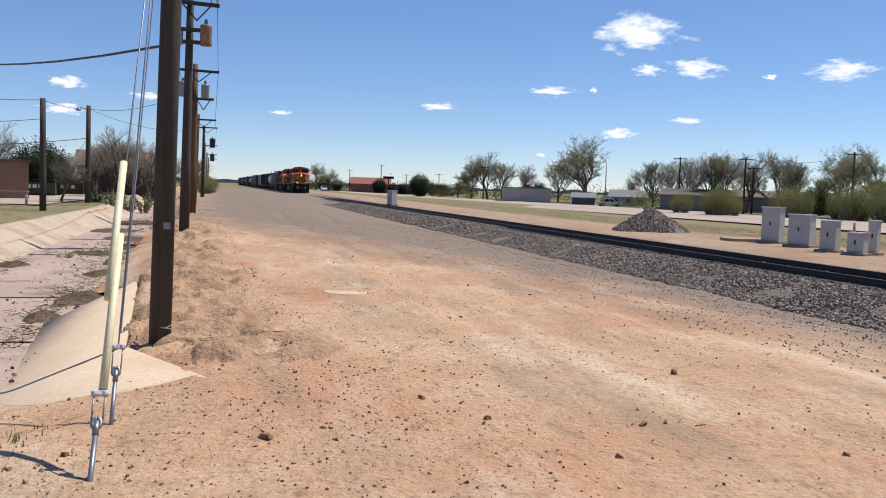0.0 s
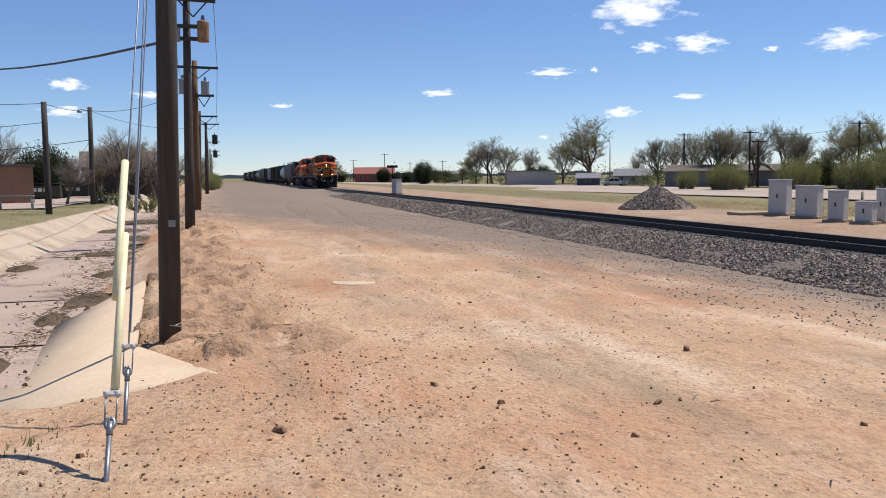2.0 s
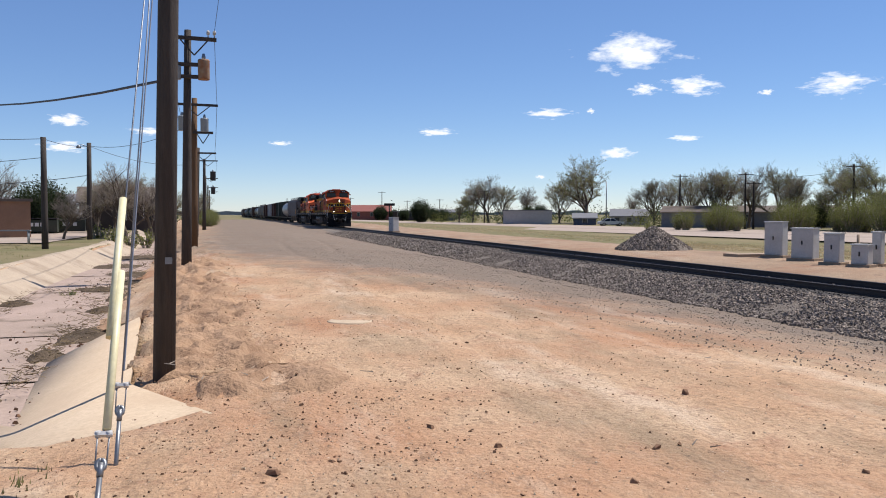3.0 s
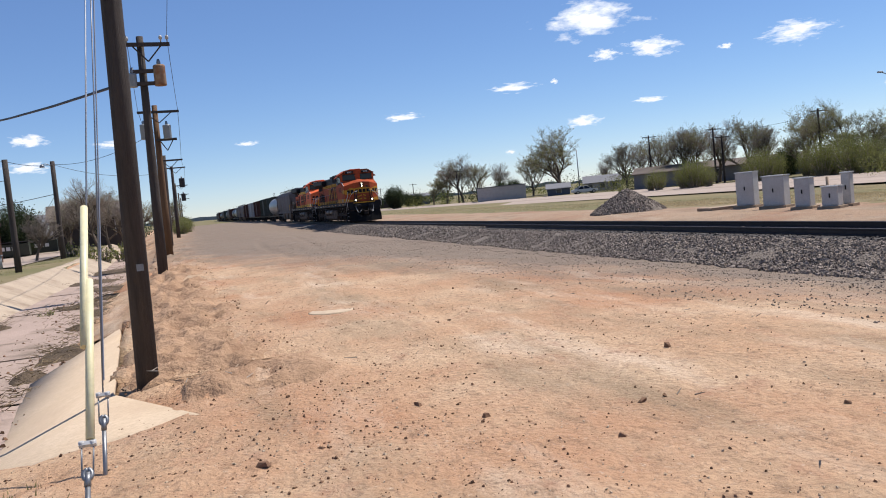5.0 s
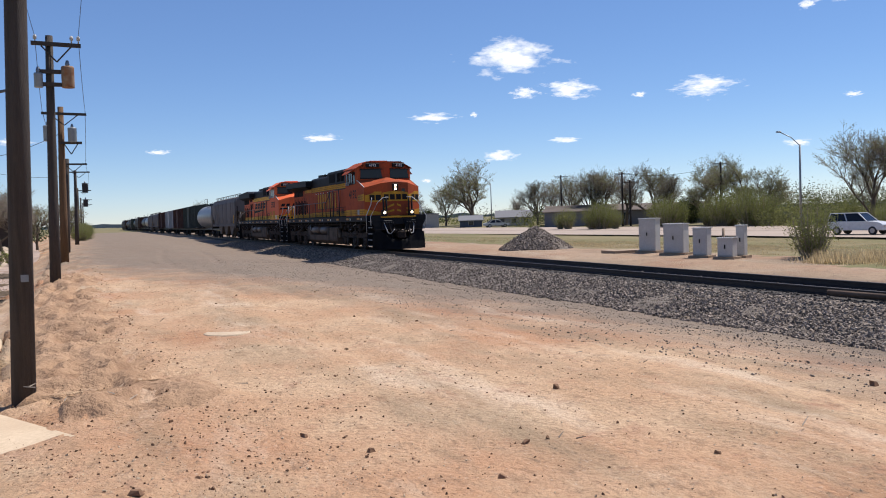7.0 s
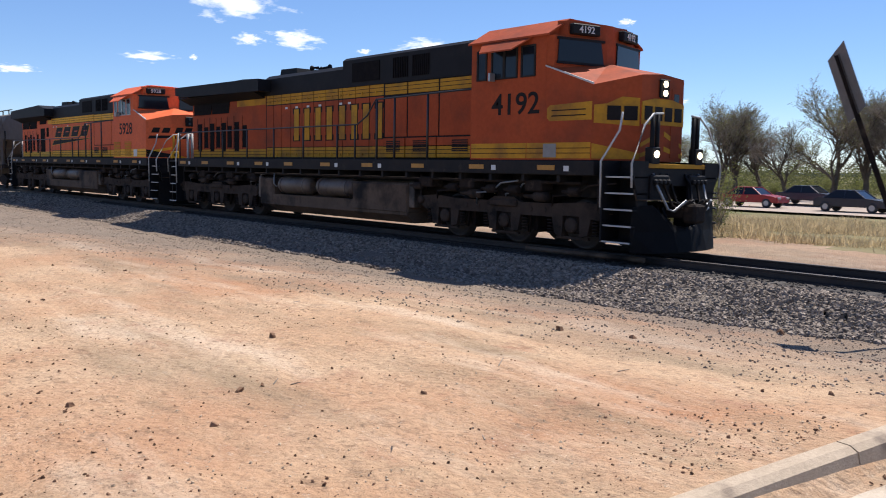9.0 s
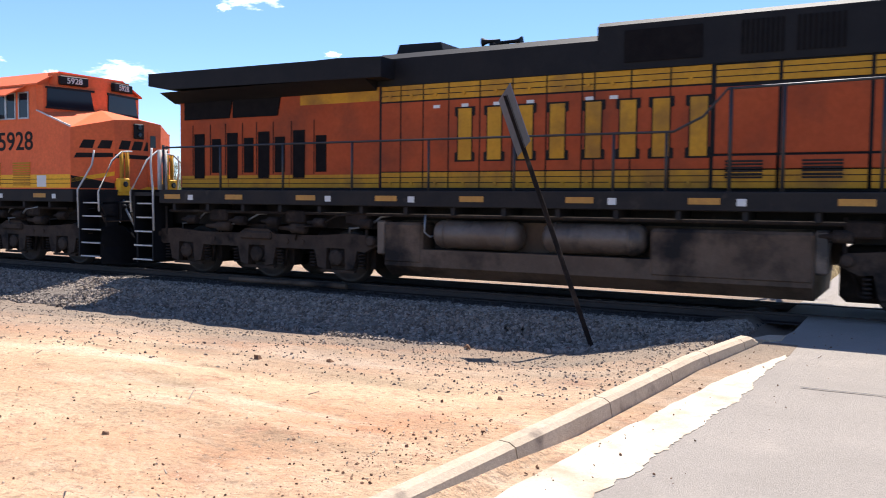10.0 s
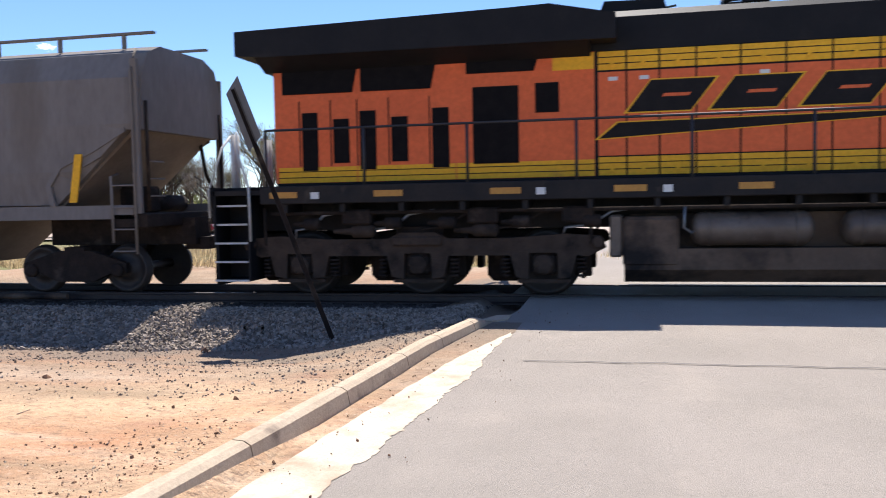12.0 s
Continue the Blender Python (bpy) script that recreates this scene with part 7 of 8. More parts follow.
def house(az, r, z, w, d, h, roof, wall, roofm, label, turn=0.0, windows=2, cat="house"):
    """w across the view, d deep, h to the eaves, roof height above them (0: flat)."""
    th = holder("house" if cat == "house" else "shed_building", label, cat, at=pose(*polar(az, r, z), 0, 0, -az + turn))
    bm = B()
    box(bm, -w / 2, w / 2, -d / 2, d / 2, -0.4, h)
    part("wall", bm, wall, th)
    bm = B()
    if roof > 0:
        prism(bm, [(-d / 2 - 0.35, h - 0.1), (0, h + roof), (d / 2 + 0.35, h - 0.1), (d / 2 + 0.35, h - 0.22), (0, h + roof - 0.14), (-d / 2 - 0.35, h - 0.22)], "x", -w / 2 - 0.3, w / 2 + 0.3)
        for s in (-1, 1):
            vs = [bm.verts.new(p) for p in ((s * w / 2, -d / 2, h - 0.15), (s * w / 2, d / 2, h - 0.15), (s * w / 2, 0, h + roof - 0.12))]
            bm.faces.new(vs)
    else:
        box(bm, -w / 2 - 0.15, w / 2 + 0.15, -d / 2 - 0.15, d / 2 + 0.15, h, h + 0.2)
    part("roof", bm, roofm, th)
    for k in range(windows):
        x = -w / 2 + w * (k + 0.5) / windows
        bm = B()
        box(bm, x - 0.45, x + 0.45, -d / 2 - 0.03, -d / 2, h * 0.4, h * 0.8)
        wd = part("window", bm, WINDOWD, th)
        bm = B()
        for s in (-1, 1):
            box(bm, x + s * 0.5 - 0.05, x + s * 0.5 + 0.05, -d / 2 - 0.05, -d / 2, h * 0.38, h * 0.82)
        box(bm, x - 0.55, x + 0.55, -d / 2 - 0.05, -d / 2, h * 0.82, h * 0.86)
        part("window_frame", bm, PALEWALL, wd)
    return th


house(-14.2, 70, 0.0, 7.0, 8, 2.55, 0, BRICKBROWN, ROOFBROWN, "low brown building with a flat dark roof", windows=1, cat="building")
house(-10.6, 86, 0.0, 3.4, 3, 2.6, 0, TANWALL, ROOFBROWN, "small tan shed with vertical boards", windows=1, cat="shed")
house(-6.0, 98, -0.2, 8.0, 9, 3.2, 1.6, DARKSIDING, ROOFBROWN, "dark brown timber house with a shingle roof", windows=3)
house(-9.2, 112, 0.0, 2.6, 6, 3.0, 1.1, PALEWALL, ROOFGREY, "white gabled house partly behind a pole", windows=1)
house(-9.3, 92, 0.0, 2.6, 3, 1.7, 0.5, TRANSF, ROOFGREY, "small grey garden shed with gable roof", windows=0, cat="shed")
house(-11.4, 100, 0.0, 8.0, 6, 2.3, 1.2, DARKSIDING, ROOFGREY, "low dark house with a grey roof", windows=2)
house(20.5, 190, -0.6, 10.5, 12, 2.9, 0, PALEWALL, ROOFGREY, "long plain pale commercial building", windows=0, cat="building")
house(24.3, 175, -0.8, 4.5, 8, 1.7, 0.9, BLUEWALL, ROOFGREY, "slate blue shed with a low roof", windows=1)
house(27.2, 172, -0.7, 7.0, 8, 2.0, 1.3, PALEWALL, ROOFGREY, "pale house with a grey hipped roof", windows=3)
house(34.6, 150, -0.6, 27.0, 12, 2.6, 1.0, ROOFGREY, ROOFBROWN, "long grey-roofed building behind trees", windows=5, cat="building")
house(10.0, 330, -0.5, 15.0, 10, 3.2, 2.4, PINKWALL, PINKWALL, "red-roofed brick building beside the highway", windows=3, cat="building")
house(12.6, 300, -0.5, 12.0, 10, 3.0, 0, DARKSIDING, ROOFGREY, "low dark building with a flat grey roof", windows=3, cat="building")
house(15.0, 280, -0.5, 6.0, 8, 2.8, 0.8, BLUEWALL, ROOFGREY, "small bluish roadside building", windows=2, cat="building")
# street beyond the channel
tagged(raw("street", [(-60, 49, 0.06), (-9.6, 52, 0.06), (-9.0, 84, 0.06), (-60, 92, 0.06)], [(0, 1, 2, 3)], HIGHWAY), "pale concrete back street", "road", kind="structure")


def dumpster(x, y, w, turn):
    t = holder("dumpster", "dark green steel dumpster", "dumpster", "dumpsters", at=pose(x, y, 0.06, 0, 0, turn))
    bm = B()
    prism(bm, [(-0.7, 0.12), (0.7, 0.12), (0.85, 1.25), (-0.85, 1.1)], "x", -w / 2, w / 2)
    part("bin", bm, CARGREEN, t)
    bm = B()
    box(bm, -w / 2, w / 2, -0.9, 0.9, 1.22, 1.28, 0.02)
    part("lid", bm, CABLE, t)
    for k in range(3):
        bm = B()
        box(bm, -0.6 + k * 0.42, -0.3 + k * 0.42, -0.83, -0.8, 0.6, 0.9)
        part("label", bm, DECALW, t, at=pose(0, 0, 0))


dumpster(-12.6, 80, 2.4, 6)
dumpster(-14.6, 77, 3.0, 4)


def fence_bench(x, y):
    t = holder("picnic_bench", "weathered grey bench with thin steel legs", "bench", at=pose(x, y, 0.05))
    bm = B()
    box(bm, -0.9, 0.9, -0.2, 0.2, 0.7, 0.76)
    part("seat", bm, TRANSF, t)
    for a in (-0.8, 0.8):
        for b in (-0.15, 0.15):
            bm = B()
            tube(bm, [(a, b, 0), (a, b, 0.7)], 0.04, 6)
            part("leg", bm, TRANSF, t)


fence_bench(-10.9, 50.5)


# ---- vehicles waiting on the highway ----
def car(paint, label, suv=False):
    t = holder("car", label, "car", "cars on the highway")
    L, W, roof = (4.6, 0.92, 1.72) if suv else (4.7, 0.9, 1.42)
    belt = 1.08 if suv else 0.92
    bm = B()
    prism(bm, [(-L / 2, 0.35), (-L / 2 + 0.05, 0.75), (-L / 2 + 0.3, belt - 0.12), (-L / 2 + 1.25, belt), (L / 2 - 0.25 if not suv else L / 2 - 0.08, belt), (L / 2, 0.8), (L / 2, 0.35)], "x", -W, W)
    bmesh.ops.bevel(bm, geom=bm.edges[:], offset=0.06, segments=2, affect="EDGES")
    part("body", bm, paint, t)
    bm = B()
    a0, a1 = -L / 2 + 1.3, (L / 2 - 0.1 if suv else L / 2 - 0.7)
    t0, t1 = a0 + 0.75, (a1 - 0.15 if suv else a1 - 0.75)
    lo = [bm.verts.new((s * (W - 0.05), y, belt - 0.03)) for s in (-1, 1) for y in (a0, a1)]
    hi = [bm.verts.new((s * (W - 0.22), y, roof)) for s in (-1, 1) for y in (t0, t1)]
    for q in ((lo[0], lo[1], hi[1], hi[0]), (lo[2], hi[2], hi[3], lo[3]), (lo[0], hi[0], hi[2], lo[2]), (lo[1], lo[3], hi[3], hi[1]), (hi[0], hi[1], hi[3], hi[2])):
        bm.faces.new(q)
    bmesh.ops.recalc_face_normals(bm, faces=bm.faces[:])
    part("greenhouse", bm, GLASS, t, "dark glass cabin")
    bm = B()
    box(bm, -W + 0.2, W - 0.2, t0 - 0.05, t1 + 0.05, roof - 0.02, roof + 0.03, 0.02)
    for s in (-1, 1):
        for y0, y1 in ((a0, t0), (a1, t1), ((a0 + a1) / 2, (t0 + t1) / 2)):
            tube(bm, [(s * (W - 0.04), y0, belt - 0.02), (s * (W - 0.21), y1, roof)], 0.04, 5)
    part("roof", bm, paint, t)
    for s in (-1, 1):
        for y in (-L / 2 + 0.85, L / 2 - 0.85):
            bm = B()
            lathe(bm, [(s * (W - 0.2), 0.33), (s * (W + 0.01), 0.33), (s * (W + 0.02), 0.27)], (0, y, 0.33), "x", 16)
            wh = part("wheel", bm, CABLE, t)
            bm = B()
            lathe(bm, [(s * (W + 0.01), 0.2), (s * (W + 0.03), 0.19)], (0, y, 0.33), "x", 12)
            part("rim", bm, ALU, wh)
        bm = B()
        box(bm, s * 0.6 - 0.18, s * 0.6 + 0.18, -L / 2 - 0.01, -L / 2 + 0.1, 0.62, 0.76, 0.02)
        part("headlight", bm, ALU, t)
    return t


def paintm(name, c):
    return material(name, c, [k * 0.9 for k in c], 1.0, 6.0, 0.25, spec=0.6)


for (p, lab, suv), az, r, turn in (((paintm("white_car_paint", (0.7, 0.72, 0.74)), "white sport utility vehicle waiting on the highway", True), 48.6, 76, 14), ((paintm("black_car_paint", (0.02, 0.02, 0.025)), "black sedan waiting on the highway", False), 52.7, 70, 4),
                                   ((paintm("red_car_paint", (0.35, 0.03, 0.035)), "red sports coupe on the highway", False), 61.1, 66, 0), ((paintm("dark_blue_paint", (0.025, 0.03, 0.05)), "dark blue sedan on the highway", False), 66.9, 62, 0), ((paintm("dark_grey_paint", (0.04, 0.045, 0.06)), "dark grey hatchback on the highway", False), 64.4, 70, 0),
                                   ((paintm("grey_truck_paint", (0.03, 0.03, 0.03)), "dark parked pickup by the roadside", True), 44.3, 118, 10), ((paintm("silver_paint", (0.6, 0.62, 0.64)), "silver car parked beside a house", False), 26.0, 160, 80), ((paintm("cream_paint", (0.75, 0.75, 0.72)), "pale van far up the highway", True), 6.9, 300, 0)):
    c = car(p, lab, suv)
    x, y, _ = polar(az, r)
    c.matrix_basis = pose(x, y, max(ground_z(x, y), highway_z(x, y)), 0, 0, turn)
wc = car(paintm("white_parked_paint", (0.72, 0.73, 0.74)), "white car parked on the back street", False)
wc.matrix_basis = pose(-15.0, 53.0, 0.06, 0, 0, 95)

# ---- highway lamp, far poles, signal mast ----
hl = holder("street_lamp", "tall grey street lamp with a long arm", "street lamp", at=pose(*polar(45.3, 95, -0.6)))
bm = B()
tube(bm, [(0, 0, 0), (0, 0, 8.6)], 0.13, 8, 0.09)
part("pole", bm, GREYSTEEL, hl)
bm = B()
tube(bm, [(0, 0, 8.5), (-0.6, 0.6, 9.4), (-1.3, 1.3, 9.95)], 0.05, 6)
part("arm", bm, GREYSTEEL, hl)
bm = B()
box(bm, -1.75, -1.25, 1.2, 1.5, 9.93, 10.08, 0.03)
part("lamp_head", bm, GREYSTEEL, hl)
lp2 = copy_thing(hl, pose(*polar(25.7, 170, -0.6)) @ Matrix.Scale(1.0, 4))
for az, r, el in ((30.4, 150, 2.55), (34.4, 135, 2.6), (34.9, 135, 2.05), (40.6, 122, 3.0), (10.7, 300, 1.5), (17.6, 210, 1.6), (14.6, 280, 1.0), (8.6, 320, 1.1), (12.4, 320, 0.9)):
    x, y, _ = polar(az, r)
    hgt = 1.65 + r * math.tan(radians(el))
    u = utility_pole((x, y, -0.7), (x, y, hgt), 0.17, 0.12, POLE, "dark wooden utility pole along the highway")
    crossarm(u, (x, y, hgt - 0.3), 1.3, False)
for (a, b) in ((30.4, 34.4), (34.4, 40.6)):
    pa, pb = polar(a, 150 if a < 31 else 135, 7.6), polar(b, 135 if b < 35 else 122, 7.6)
    wire(pa, pb, 0.8, 0.02, CABLE, BW)
bb = holder("billboard", "dark roadside pylon sign on a post", "sign", at=pose(*polar(11.2, 300, -0.5), 0, 0, -11))
bm = B()
tube(bm, [(0, 0, 0), (0, 0, 5.2)], 0.2, 8)
part("post", bm, SILLGREY, bb)
bm = B()
box(bm, -1.9, 1.9, -0.15, 0.15, 5.0, 5.9, 0.04)
part("panel", bm, SILLGREY, bb)
sg = holder("traffic_signal", "dark green traffic signal mast with hanging heads", "traffic signal", at=pose(46, 0.5, -0.2))
bm = B()
tube(bm, [(0, 0, 0), (0, 0, 11.0)], 0.19, 10, 0.12)
part("mast", bm, CARGREEN, sg)
bm = B()
tube(bm, [(0, 0, 5.3), (0, -4, 5.5), (0, -9, 5.6)], 0.1, 8)
part("mast_arm", bm, CARGREEN, sg)
bm = B()
tube(bm, [(0, 0, 10.9), (0, -1.2, 11.2), (0, -3.2, 11.5)], 0.06, 6)
part("lamp_arm", bm, CARGREEN, sg)
for y, z in ((0.35, 3.2), (-0.35, 3.2), (-6.0, 4.9), (-8.5, 4.95)):
    bm = B()
    box(bm, -0.2, 0.2, y - 0.2, y + 0.2, z - 0.55, z + 0.55, 0.04)
    for k in (-0.35, 0, 0.35):
        lathe(bm, [(-0.2, 0.13), (-0.34, 0.14)], (0, y, z + k), "x", 10)
    part("signal_head", bm, CABLE, sg)

xb = holder("crossing_sign", "battered grey-backed crossbuck on a steel post beside the crossing", "sign", at=pose(19.4, 2.73, -0.4))
bm = B()
tube(bm, [(0, 0, 0), (0, 0, 5.3)], 0.055, 8)
part("post", bm, GREYSTEEL, xb)
bm = B()
box(bm, -0.07, -0.055, -0.11, 0.11, 4.6, 5.72)
part("blade", bm, GREYSTEEL, xb)
bm = B()
prism(bm, [(-0.9, 5.15), (0.6, 5.02), (0.6, 4.9), (-0.9, 5.03)], "x", -0.09, -0.072)
part("blade", bm, GREYSTEEL, xb)
for u in (-0.42, 0.3):
    bm = B()
    lathe(bm, [(-0.16, 0.15), (-0.12, 0.16), (0.02, 0.16), (0.14, 0.12)], (0, u, 4.75), "x", 14)
    part("warning_light", bm, BLACK, xb)

# ---- ties, plates and loose stones ----
tie_owner = holder("railway_ties", "weathered dark timber ties under the rails", "ties", kind="structure")
bm = B()
box(bm, -1.3, 1.3, -0.11, 0.11, -0.18, 0.0, 0.01)
tie_mesh = mesh_of(bm, "tie", TIE)
for k in range(150):
    o = new("tie", tie_mesh)
    o.parent = tie_owner
    o.matrix_basis = pose(XT + 0.02 * noise.noise((k, 1, 1)), 2.0 + k * 0.5, -0.188, 0, 0, noise.noise((k * 1.7, 0, 0)) * 1.5)


def stones(name, n, spot, size, mat, label, seed, cat="stones"):
    rng = random.Random(seed)
    V, F = [], []
    Q = ((0, 2, 3, 1), (4, 5, 7, 6), (0, 1, 5, 4), (2, 6, 7, 3), (0, 4, 6, 2), (1, 3, 7, 5))
    for _ in range(n):
        x, y, z = spot(rng)
        s = size(rng)
        a = rng.uniform(0, 6.283)
        ca, sa = math.cos(a), math.sin(a)
        kx, ky, kz = s * rng.uniform(0.7, 1.3), s * rng.uniform(0.6, 1.1), s * rng.uniform(0.45, 0.9)
        tx, ty = rng.uniform(-0.5, 0.5), rng.uniform(-0.5, 0.5)
        i = len(V)
        for c in (-1, 1):
            for b in (-1, 1):
                for d in (-1, 1):
                    w = rng.uniform(0.25, 0.85) if c > 0 else rng.uniform(0.7, 1.1)
                    px, py, pz = d * kx * w, b * ky * w * rng.uniform(0.7, 1.2), c * kz * rng.uniform(0.45, 1.1)
                    pz += px * tx + py * ty
                    V.append((x + px * ca - py * sa, y + px * sa + py * ca, z + pz))
        F += [tuple(i + q for q in f) for f in Q]
    return tagged(raw(name, V, F, mat), label, cat, kind="stuff")


def bed_z(dx):
    return lerp_table(PROFILE, dx)


def on_bed(rng):
    y = 1.9 + 38 * rng.random() ** 1.6
    pull = 0.55 * (1 - smoothstep(3, 9, y))
    dx = -4.05 + pull + (2.4 - pull) * rng.random() ** 0.85
    return XT + dx, y, max(bed_z(dx - pull * smoothstep(-2.2, -2.9, dx)), ground_z(XT + dx, y)) + 0.01


def on_top(rng):
    y = 1.9 + 40 * rng.random() ** 1.4
    dx = rng.uniform(-1.8, 2.6)
    return XT + dx, y, bed_z(dx) + 0.0


def far_bed(rng):
    y = 40 + 50 * rng.random()
    dx = -3.9 + 3.3 * rng.random()
    return XT + dx, y, max(bed_z(dx), ground_z(XT + dx, y)) + 0.02


stones("ballast_stones", 42000, on_bed, lambda r: r.uniform(0.022, 0.046), STONES, "loose grey crushed stone on the ballast shoulder", 1)
stones("ballast_stones", 7000, on_top, lambda r: r.uniform(0.022, 0.042), DARKSTONES, "dark crushed stone between the ties", 2)
stones("ballast_stones", 12000, far_bed, lambda r: r.uniform(0.035, 0.065), STONES, "grey crushed stone farther along the bed", 4)


def on_pile(rng):
    a, u = rng.uniform(0, 6.283), math.sqrt(rng.random())
    rad = u * 2.2
    return 21.9 + rad * math.cos(a) * 0.85, 40.1 + rad * math.sin(a), -0.2 + 1.22 * max(0, 1 - u) ** 0.92


stones("pile_stones", 5500, on_pile, lambda r: r.uniform(0.035, 0.075), STONES, "grey crushed stone of the heap", 5)


def on_lot(rng):
    while True:
        y = 2.4 + 26 * rng.random() ** 2.2
        x = rng.uniform(-2.5, 11.5)
        thick = 0.75 - 0.11 * max(0.0, x) + 0.9 * noise.noise((x * 0.55, y * 0.55, 21))
        if y > kerb_y(x) + 0.15 and (y < 7.2 or x > channel_right(y) + 0.1) and rng.random() < max(0.06, thick):
            return x, y, ground_z(x, y) + 0.003


def strewn(rng):
    while True:
        y = 2.0 + 40 * rng.random() ** 1.3
        x = 11.3 - (4.2 + 0.12 * y) * rng.random() ** 2.2
        if y > kerb_y(x) + 0.12:
            return x, y, ground_z(x, y) + 0.006


stones("pebbles", 9000, on_lot, lambda r: 0.002 + 0.009 * r.random() ** 4, CLODS, "small brown pebbles scattered on the dirt", 6)
stones("clods", 210, on_lot, lambda r: 0.008 + 0.019 * r.random() ** 3, CLODS, "dark clods of earth scattered on the dirt", 7)
stones("gravel_spill", 15000, strewn, lambda r: 0.004 + 0.014 * r.random() ** 2.4, STONES, "grey gravel spilled from the ballast", 8)


def verge(rng):
    x, y = rng.gauss(0.4, 1.3), 4.3 + 4.5 * rng.random()
    return x, y, ground_z(x, y) + 0.003


stones("grit", 1300, verge, lambda r: 0.003 + 0.013 * r.random() ** 4, CLODS, "dark grit and crumbs of earth by the anchors", 15)


def pale_bits(rng):
    x, y, z = on_lot(rng)
    return x, y, z


stones("pale_chips", 2600, pale_bits, lambda r: 0.004 + 0.008 * r.random() ** 2, CONCRETE, "pale stone chips scattered on the dirt", 9)


def in_channel(rng):
    y = 9 + 50 * rng.random() ** 1.4
    x = channel_right(y) - 0.2 - 2.2 * rng.random() ** 1.6
    return x, y, FLOOR_Z + 0.03


stones("channel_debris", 900, in_channel, lambda r: 0.008 + 0.028 * r.random() ** 3, CLODS, "dark debris and rubble on the channel floor", 10)


def on_bank(rng):
    y = 8.5 + 30 * rng.random() ** 1.5
    r_ = channel_right(y)
    x = r_ + 0.1 + 2.0 * rng.random()
    return x, y, ground_z(x, y) + 0.01


stones("bank_rubble", 1600, on_bank, lambda r: 0.004 + 0.013 * r.random() ** 3, CLODS, "dark lumps of earth on the eroded bank", 12)


def on_road(rng):
    x = rng.uniform(2.6, 12.5)
    return x, kerb_y(x) - 0.3 - 1.2 * rng.random() ** 3, road_z(x) + 0.015


stones("road_grit", 160, on_road, lambda r: 0.003 + 0.008 * r.random() ** 2, CLODS, "grit lying in the gutter", 13)
for x, y, s in ((1.81, 5.79, 0.035), (0.23, 5.57, 0.04), (4.03, 6.99, 0.03), (3.12, 5.55, 0.03), (7.77, 5.63, 0.045), (6.52, 2.86, 0.025), (3.97, 4.69, 0.03), (10.9, 5.5, 0.06), (7.2, 6.2, 0.05), (2.9, 5.5, 0.035), (1.5, 6.5, 0.03)):
    rock = stones("rock", 1, lambda r: (x, y, ground_z(x, y) + s * 0.3), lambda r: s, CLODS, "lump of dark earth lying on the dirt", int(x * 100), "rock")
    del rock["kind"]


def litter(name, spots, mat, label, seed, long_):
    """Dead twigs and stalks lying where water left them."""
    rng = random.Random(seed)
    V, F = [], []
    for x, y, z, rx, ry, n in spots:
        for _ in range(n):
            a = Vector((x + rng.gauss(0, rx), y + rng.gauss(0, ry), z + 0.1 * rng.random()))
            k, u = rng.uniform(0, 6.283), rng.uniform(-0.1, 0.5)
            b = a + Vector((math.cos(k), math.sin(k), u)) * long_ * rng.uniform(0.3, 1.0)
            twig(V, F, a, b, 0.007, 0.003)
    return tagged(raw(name, V, F, mat), label, "litter", kind="stuff")


rl = random.Random(91)
CHANNEL_SPOTS = [(-2.75 + rl.gauss(0, 0.12), 11.6 + k * 0.7 + rl.gauss(0, 0.4), FLOOR_Z + 0.02, 0.12, 0.3, int(10 + 24 * rl.random())) for k in range(14)]
CHANNEL_SPOTS += [(channel_right(y) - 0.5 - 1.2 * rl.random(), y, FLOOR_Z + 0.02, 0.45, 0.5, int(30 + 60 * rl.random())) for y in (20, 22, 23.5, 26, 28, 30, 31, 34, 37, 40, 44, 48, 52)]
CHANNEL_SPOTS += [(x, y, FLOOR_Z + 0.06, rx * 0.6, ry * 0.6, int(50 * rx + 30)) for x, y, rx, ry in HEAPS]
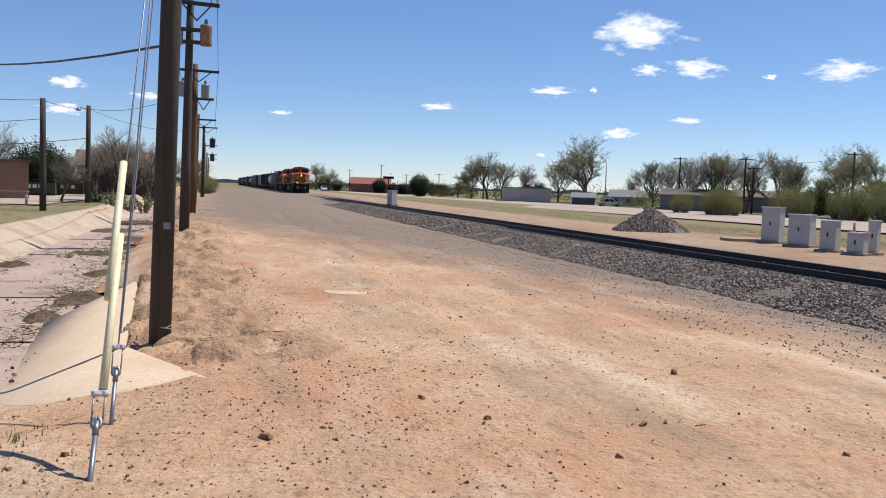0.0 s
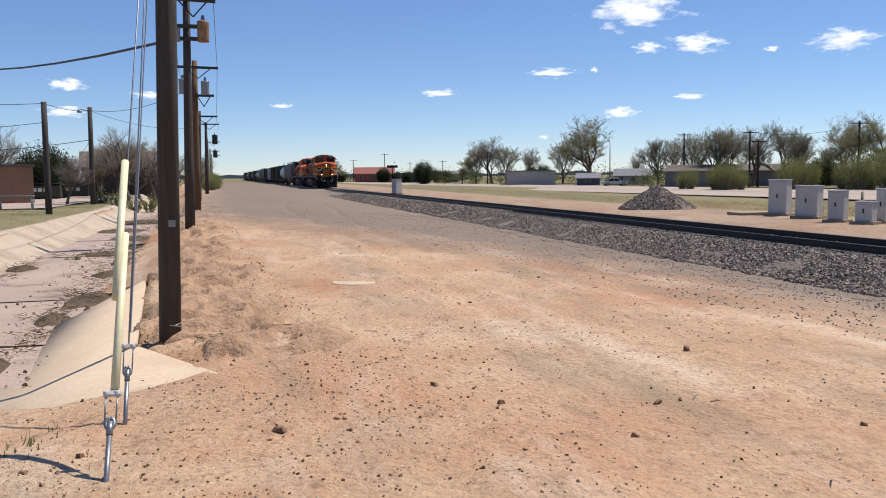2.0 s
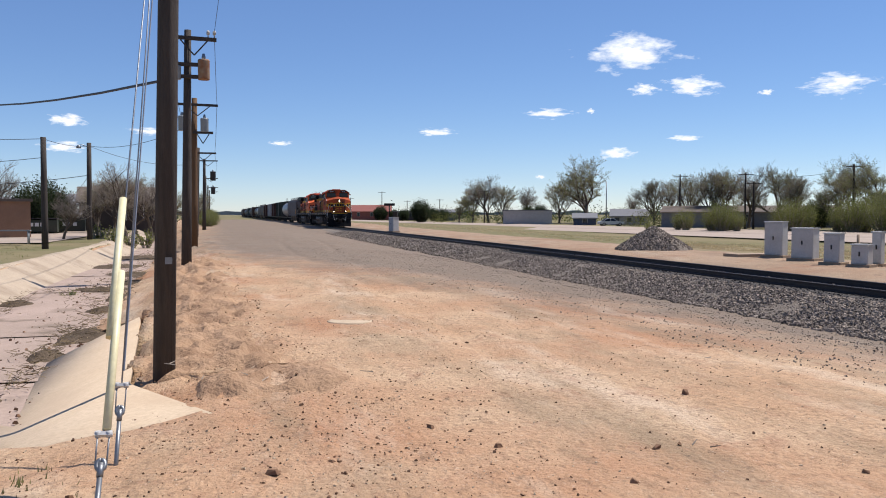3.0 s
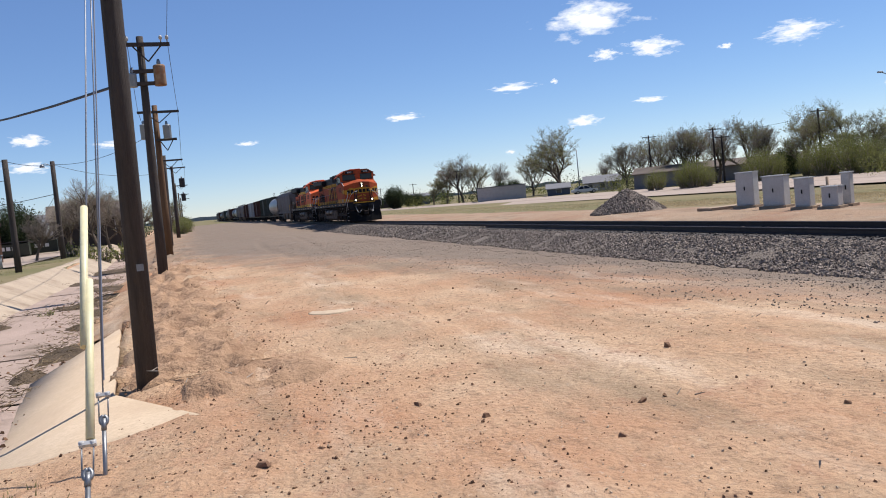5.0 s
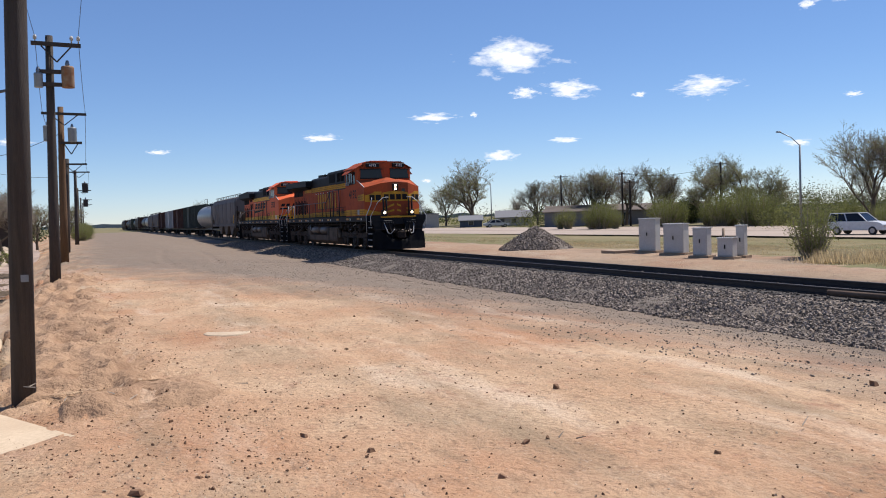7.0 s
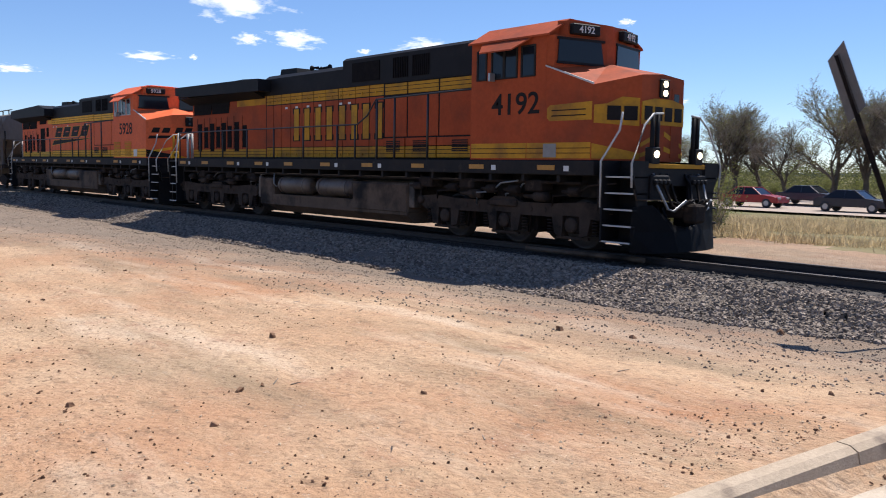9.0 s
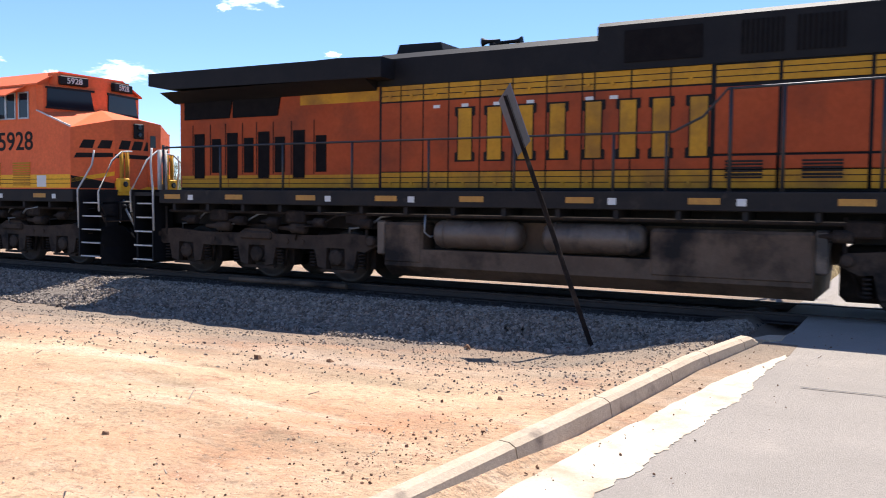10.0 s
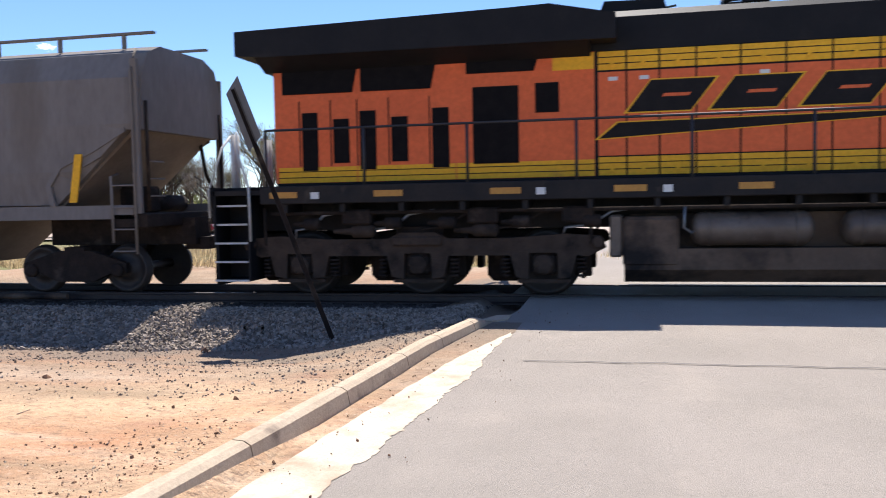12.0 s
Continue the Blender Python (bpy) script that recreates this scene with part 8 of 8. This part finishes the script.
CHANNEL_SPOTS += [(-5.0, 21.0, FLOOR_Z + 0.02, 0.3, 0.3, 60), (-4.6, 26.0, FLOOR_Z + 0.02, 0.6, 0.3, 60)]
litter("channel_litter", CHANNEL_SPOTS, DEADWEED, "dead twigs and dry stalks along the channel floor", 92, 0.2)
litter("lot_litter", [(rl.uniform(-0.6, 9), 4 + 12 * rl.random(), 0.0, 0.3, 0.3, 2) for _ in range(7)] + [(0.2, 8.6, 0.0, 0.4, 0.4, 5), (-0.5, 9.2, 0.05, 0.06, 0.05, 2)], TWIG, "short dead twigs lying on the dirt", 93, 0.14)


# ---- what moves ----
TRAIN = [(0.0, 176.9), (1.5, 152.4), (2.5, 136.1), (5.5, 86.9), (6.5, 70.5), (8.5, 38.2), (9.0, 30.38), (9.5, 22.6), (10.0, 14.85), (10.5, 7.09), (11.0, -0.71), (11.5, -8.5), (12.0, -16.3)]


def train_y(t):
    """Smooth place of the train's reference along the track."""
    pts = TRAIN
    i = max(0, min(len(pts) - 2, sum(1 for p in pts if p[0] <= t) - 1))
    (t0, y0), (t1, y1) = pts[i], pts[i + 1]
    m0 = (y1 - pts[i - 1][1]) / (t1 - pts[i - 1][0]) if i else (y1 - y0) / (t1 - t0)
    m1 = (pts[i + 2][1] - y0) / (pts[i + 2][0] - t0) if i + 2 < len(pts) else (y1 - y0) / (t1 - t0)
    h = t1 - t0
    u = (t - t0) / h
    return (2 * u ** 3 - 3 * u * u + 1) * y0 + (u ** 3 - 2 * u * u + u) * h * m0 + (3 * u * u - 2 * u ** 3) * y1 + (u ** 3 - u * u) * h * m1


def motions():
    times = sorted({0.0, 0.0333, 0.1, 0.2, 11.8, 11.9, 11.9667, 12.0} | {k * 0.25 for k in range(49)})
    for thing, behind in CONSIST:
        walk(thing, [(t, pose(XT, train_y(t) + behind, ZR)) for t in times])
    for ob, y, r in SPIN:
        walk(ob, [(k / 30, pose(0, y, r, math.degrees(-train_y(k / 30) / r) % 360)) for k in range(361)])


motions()
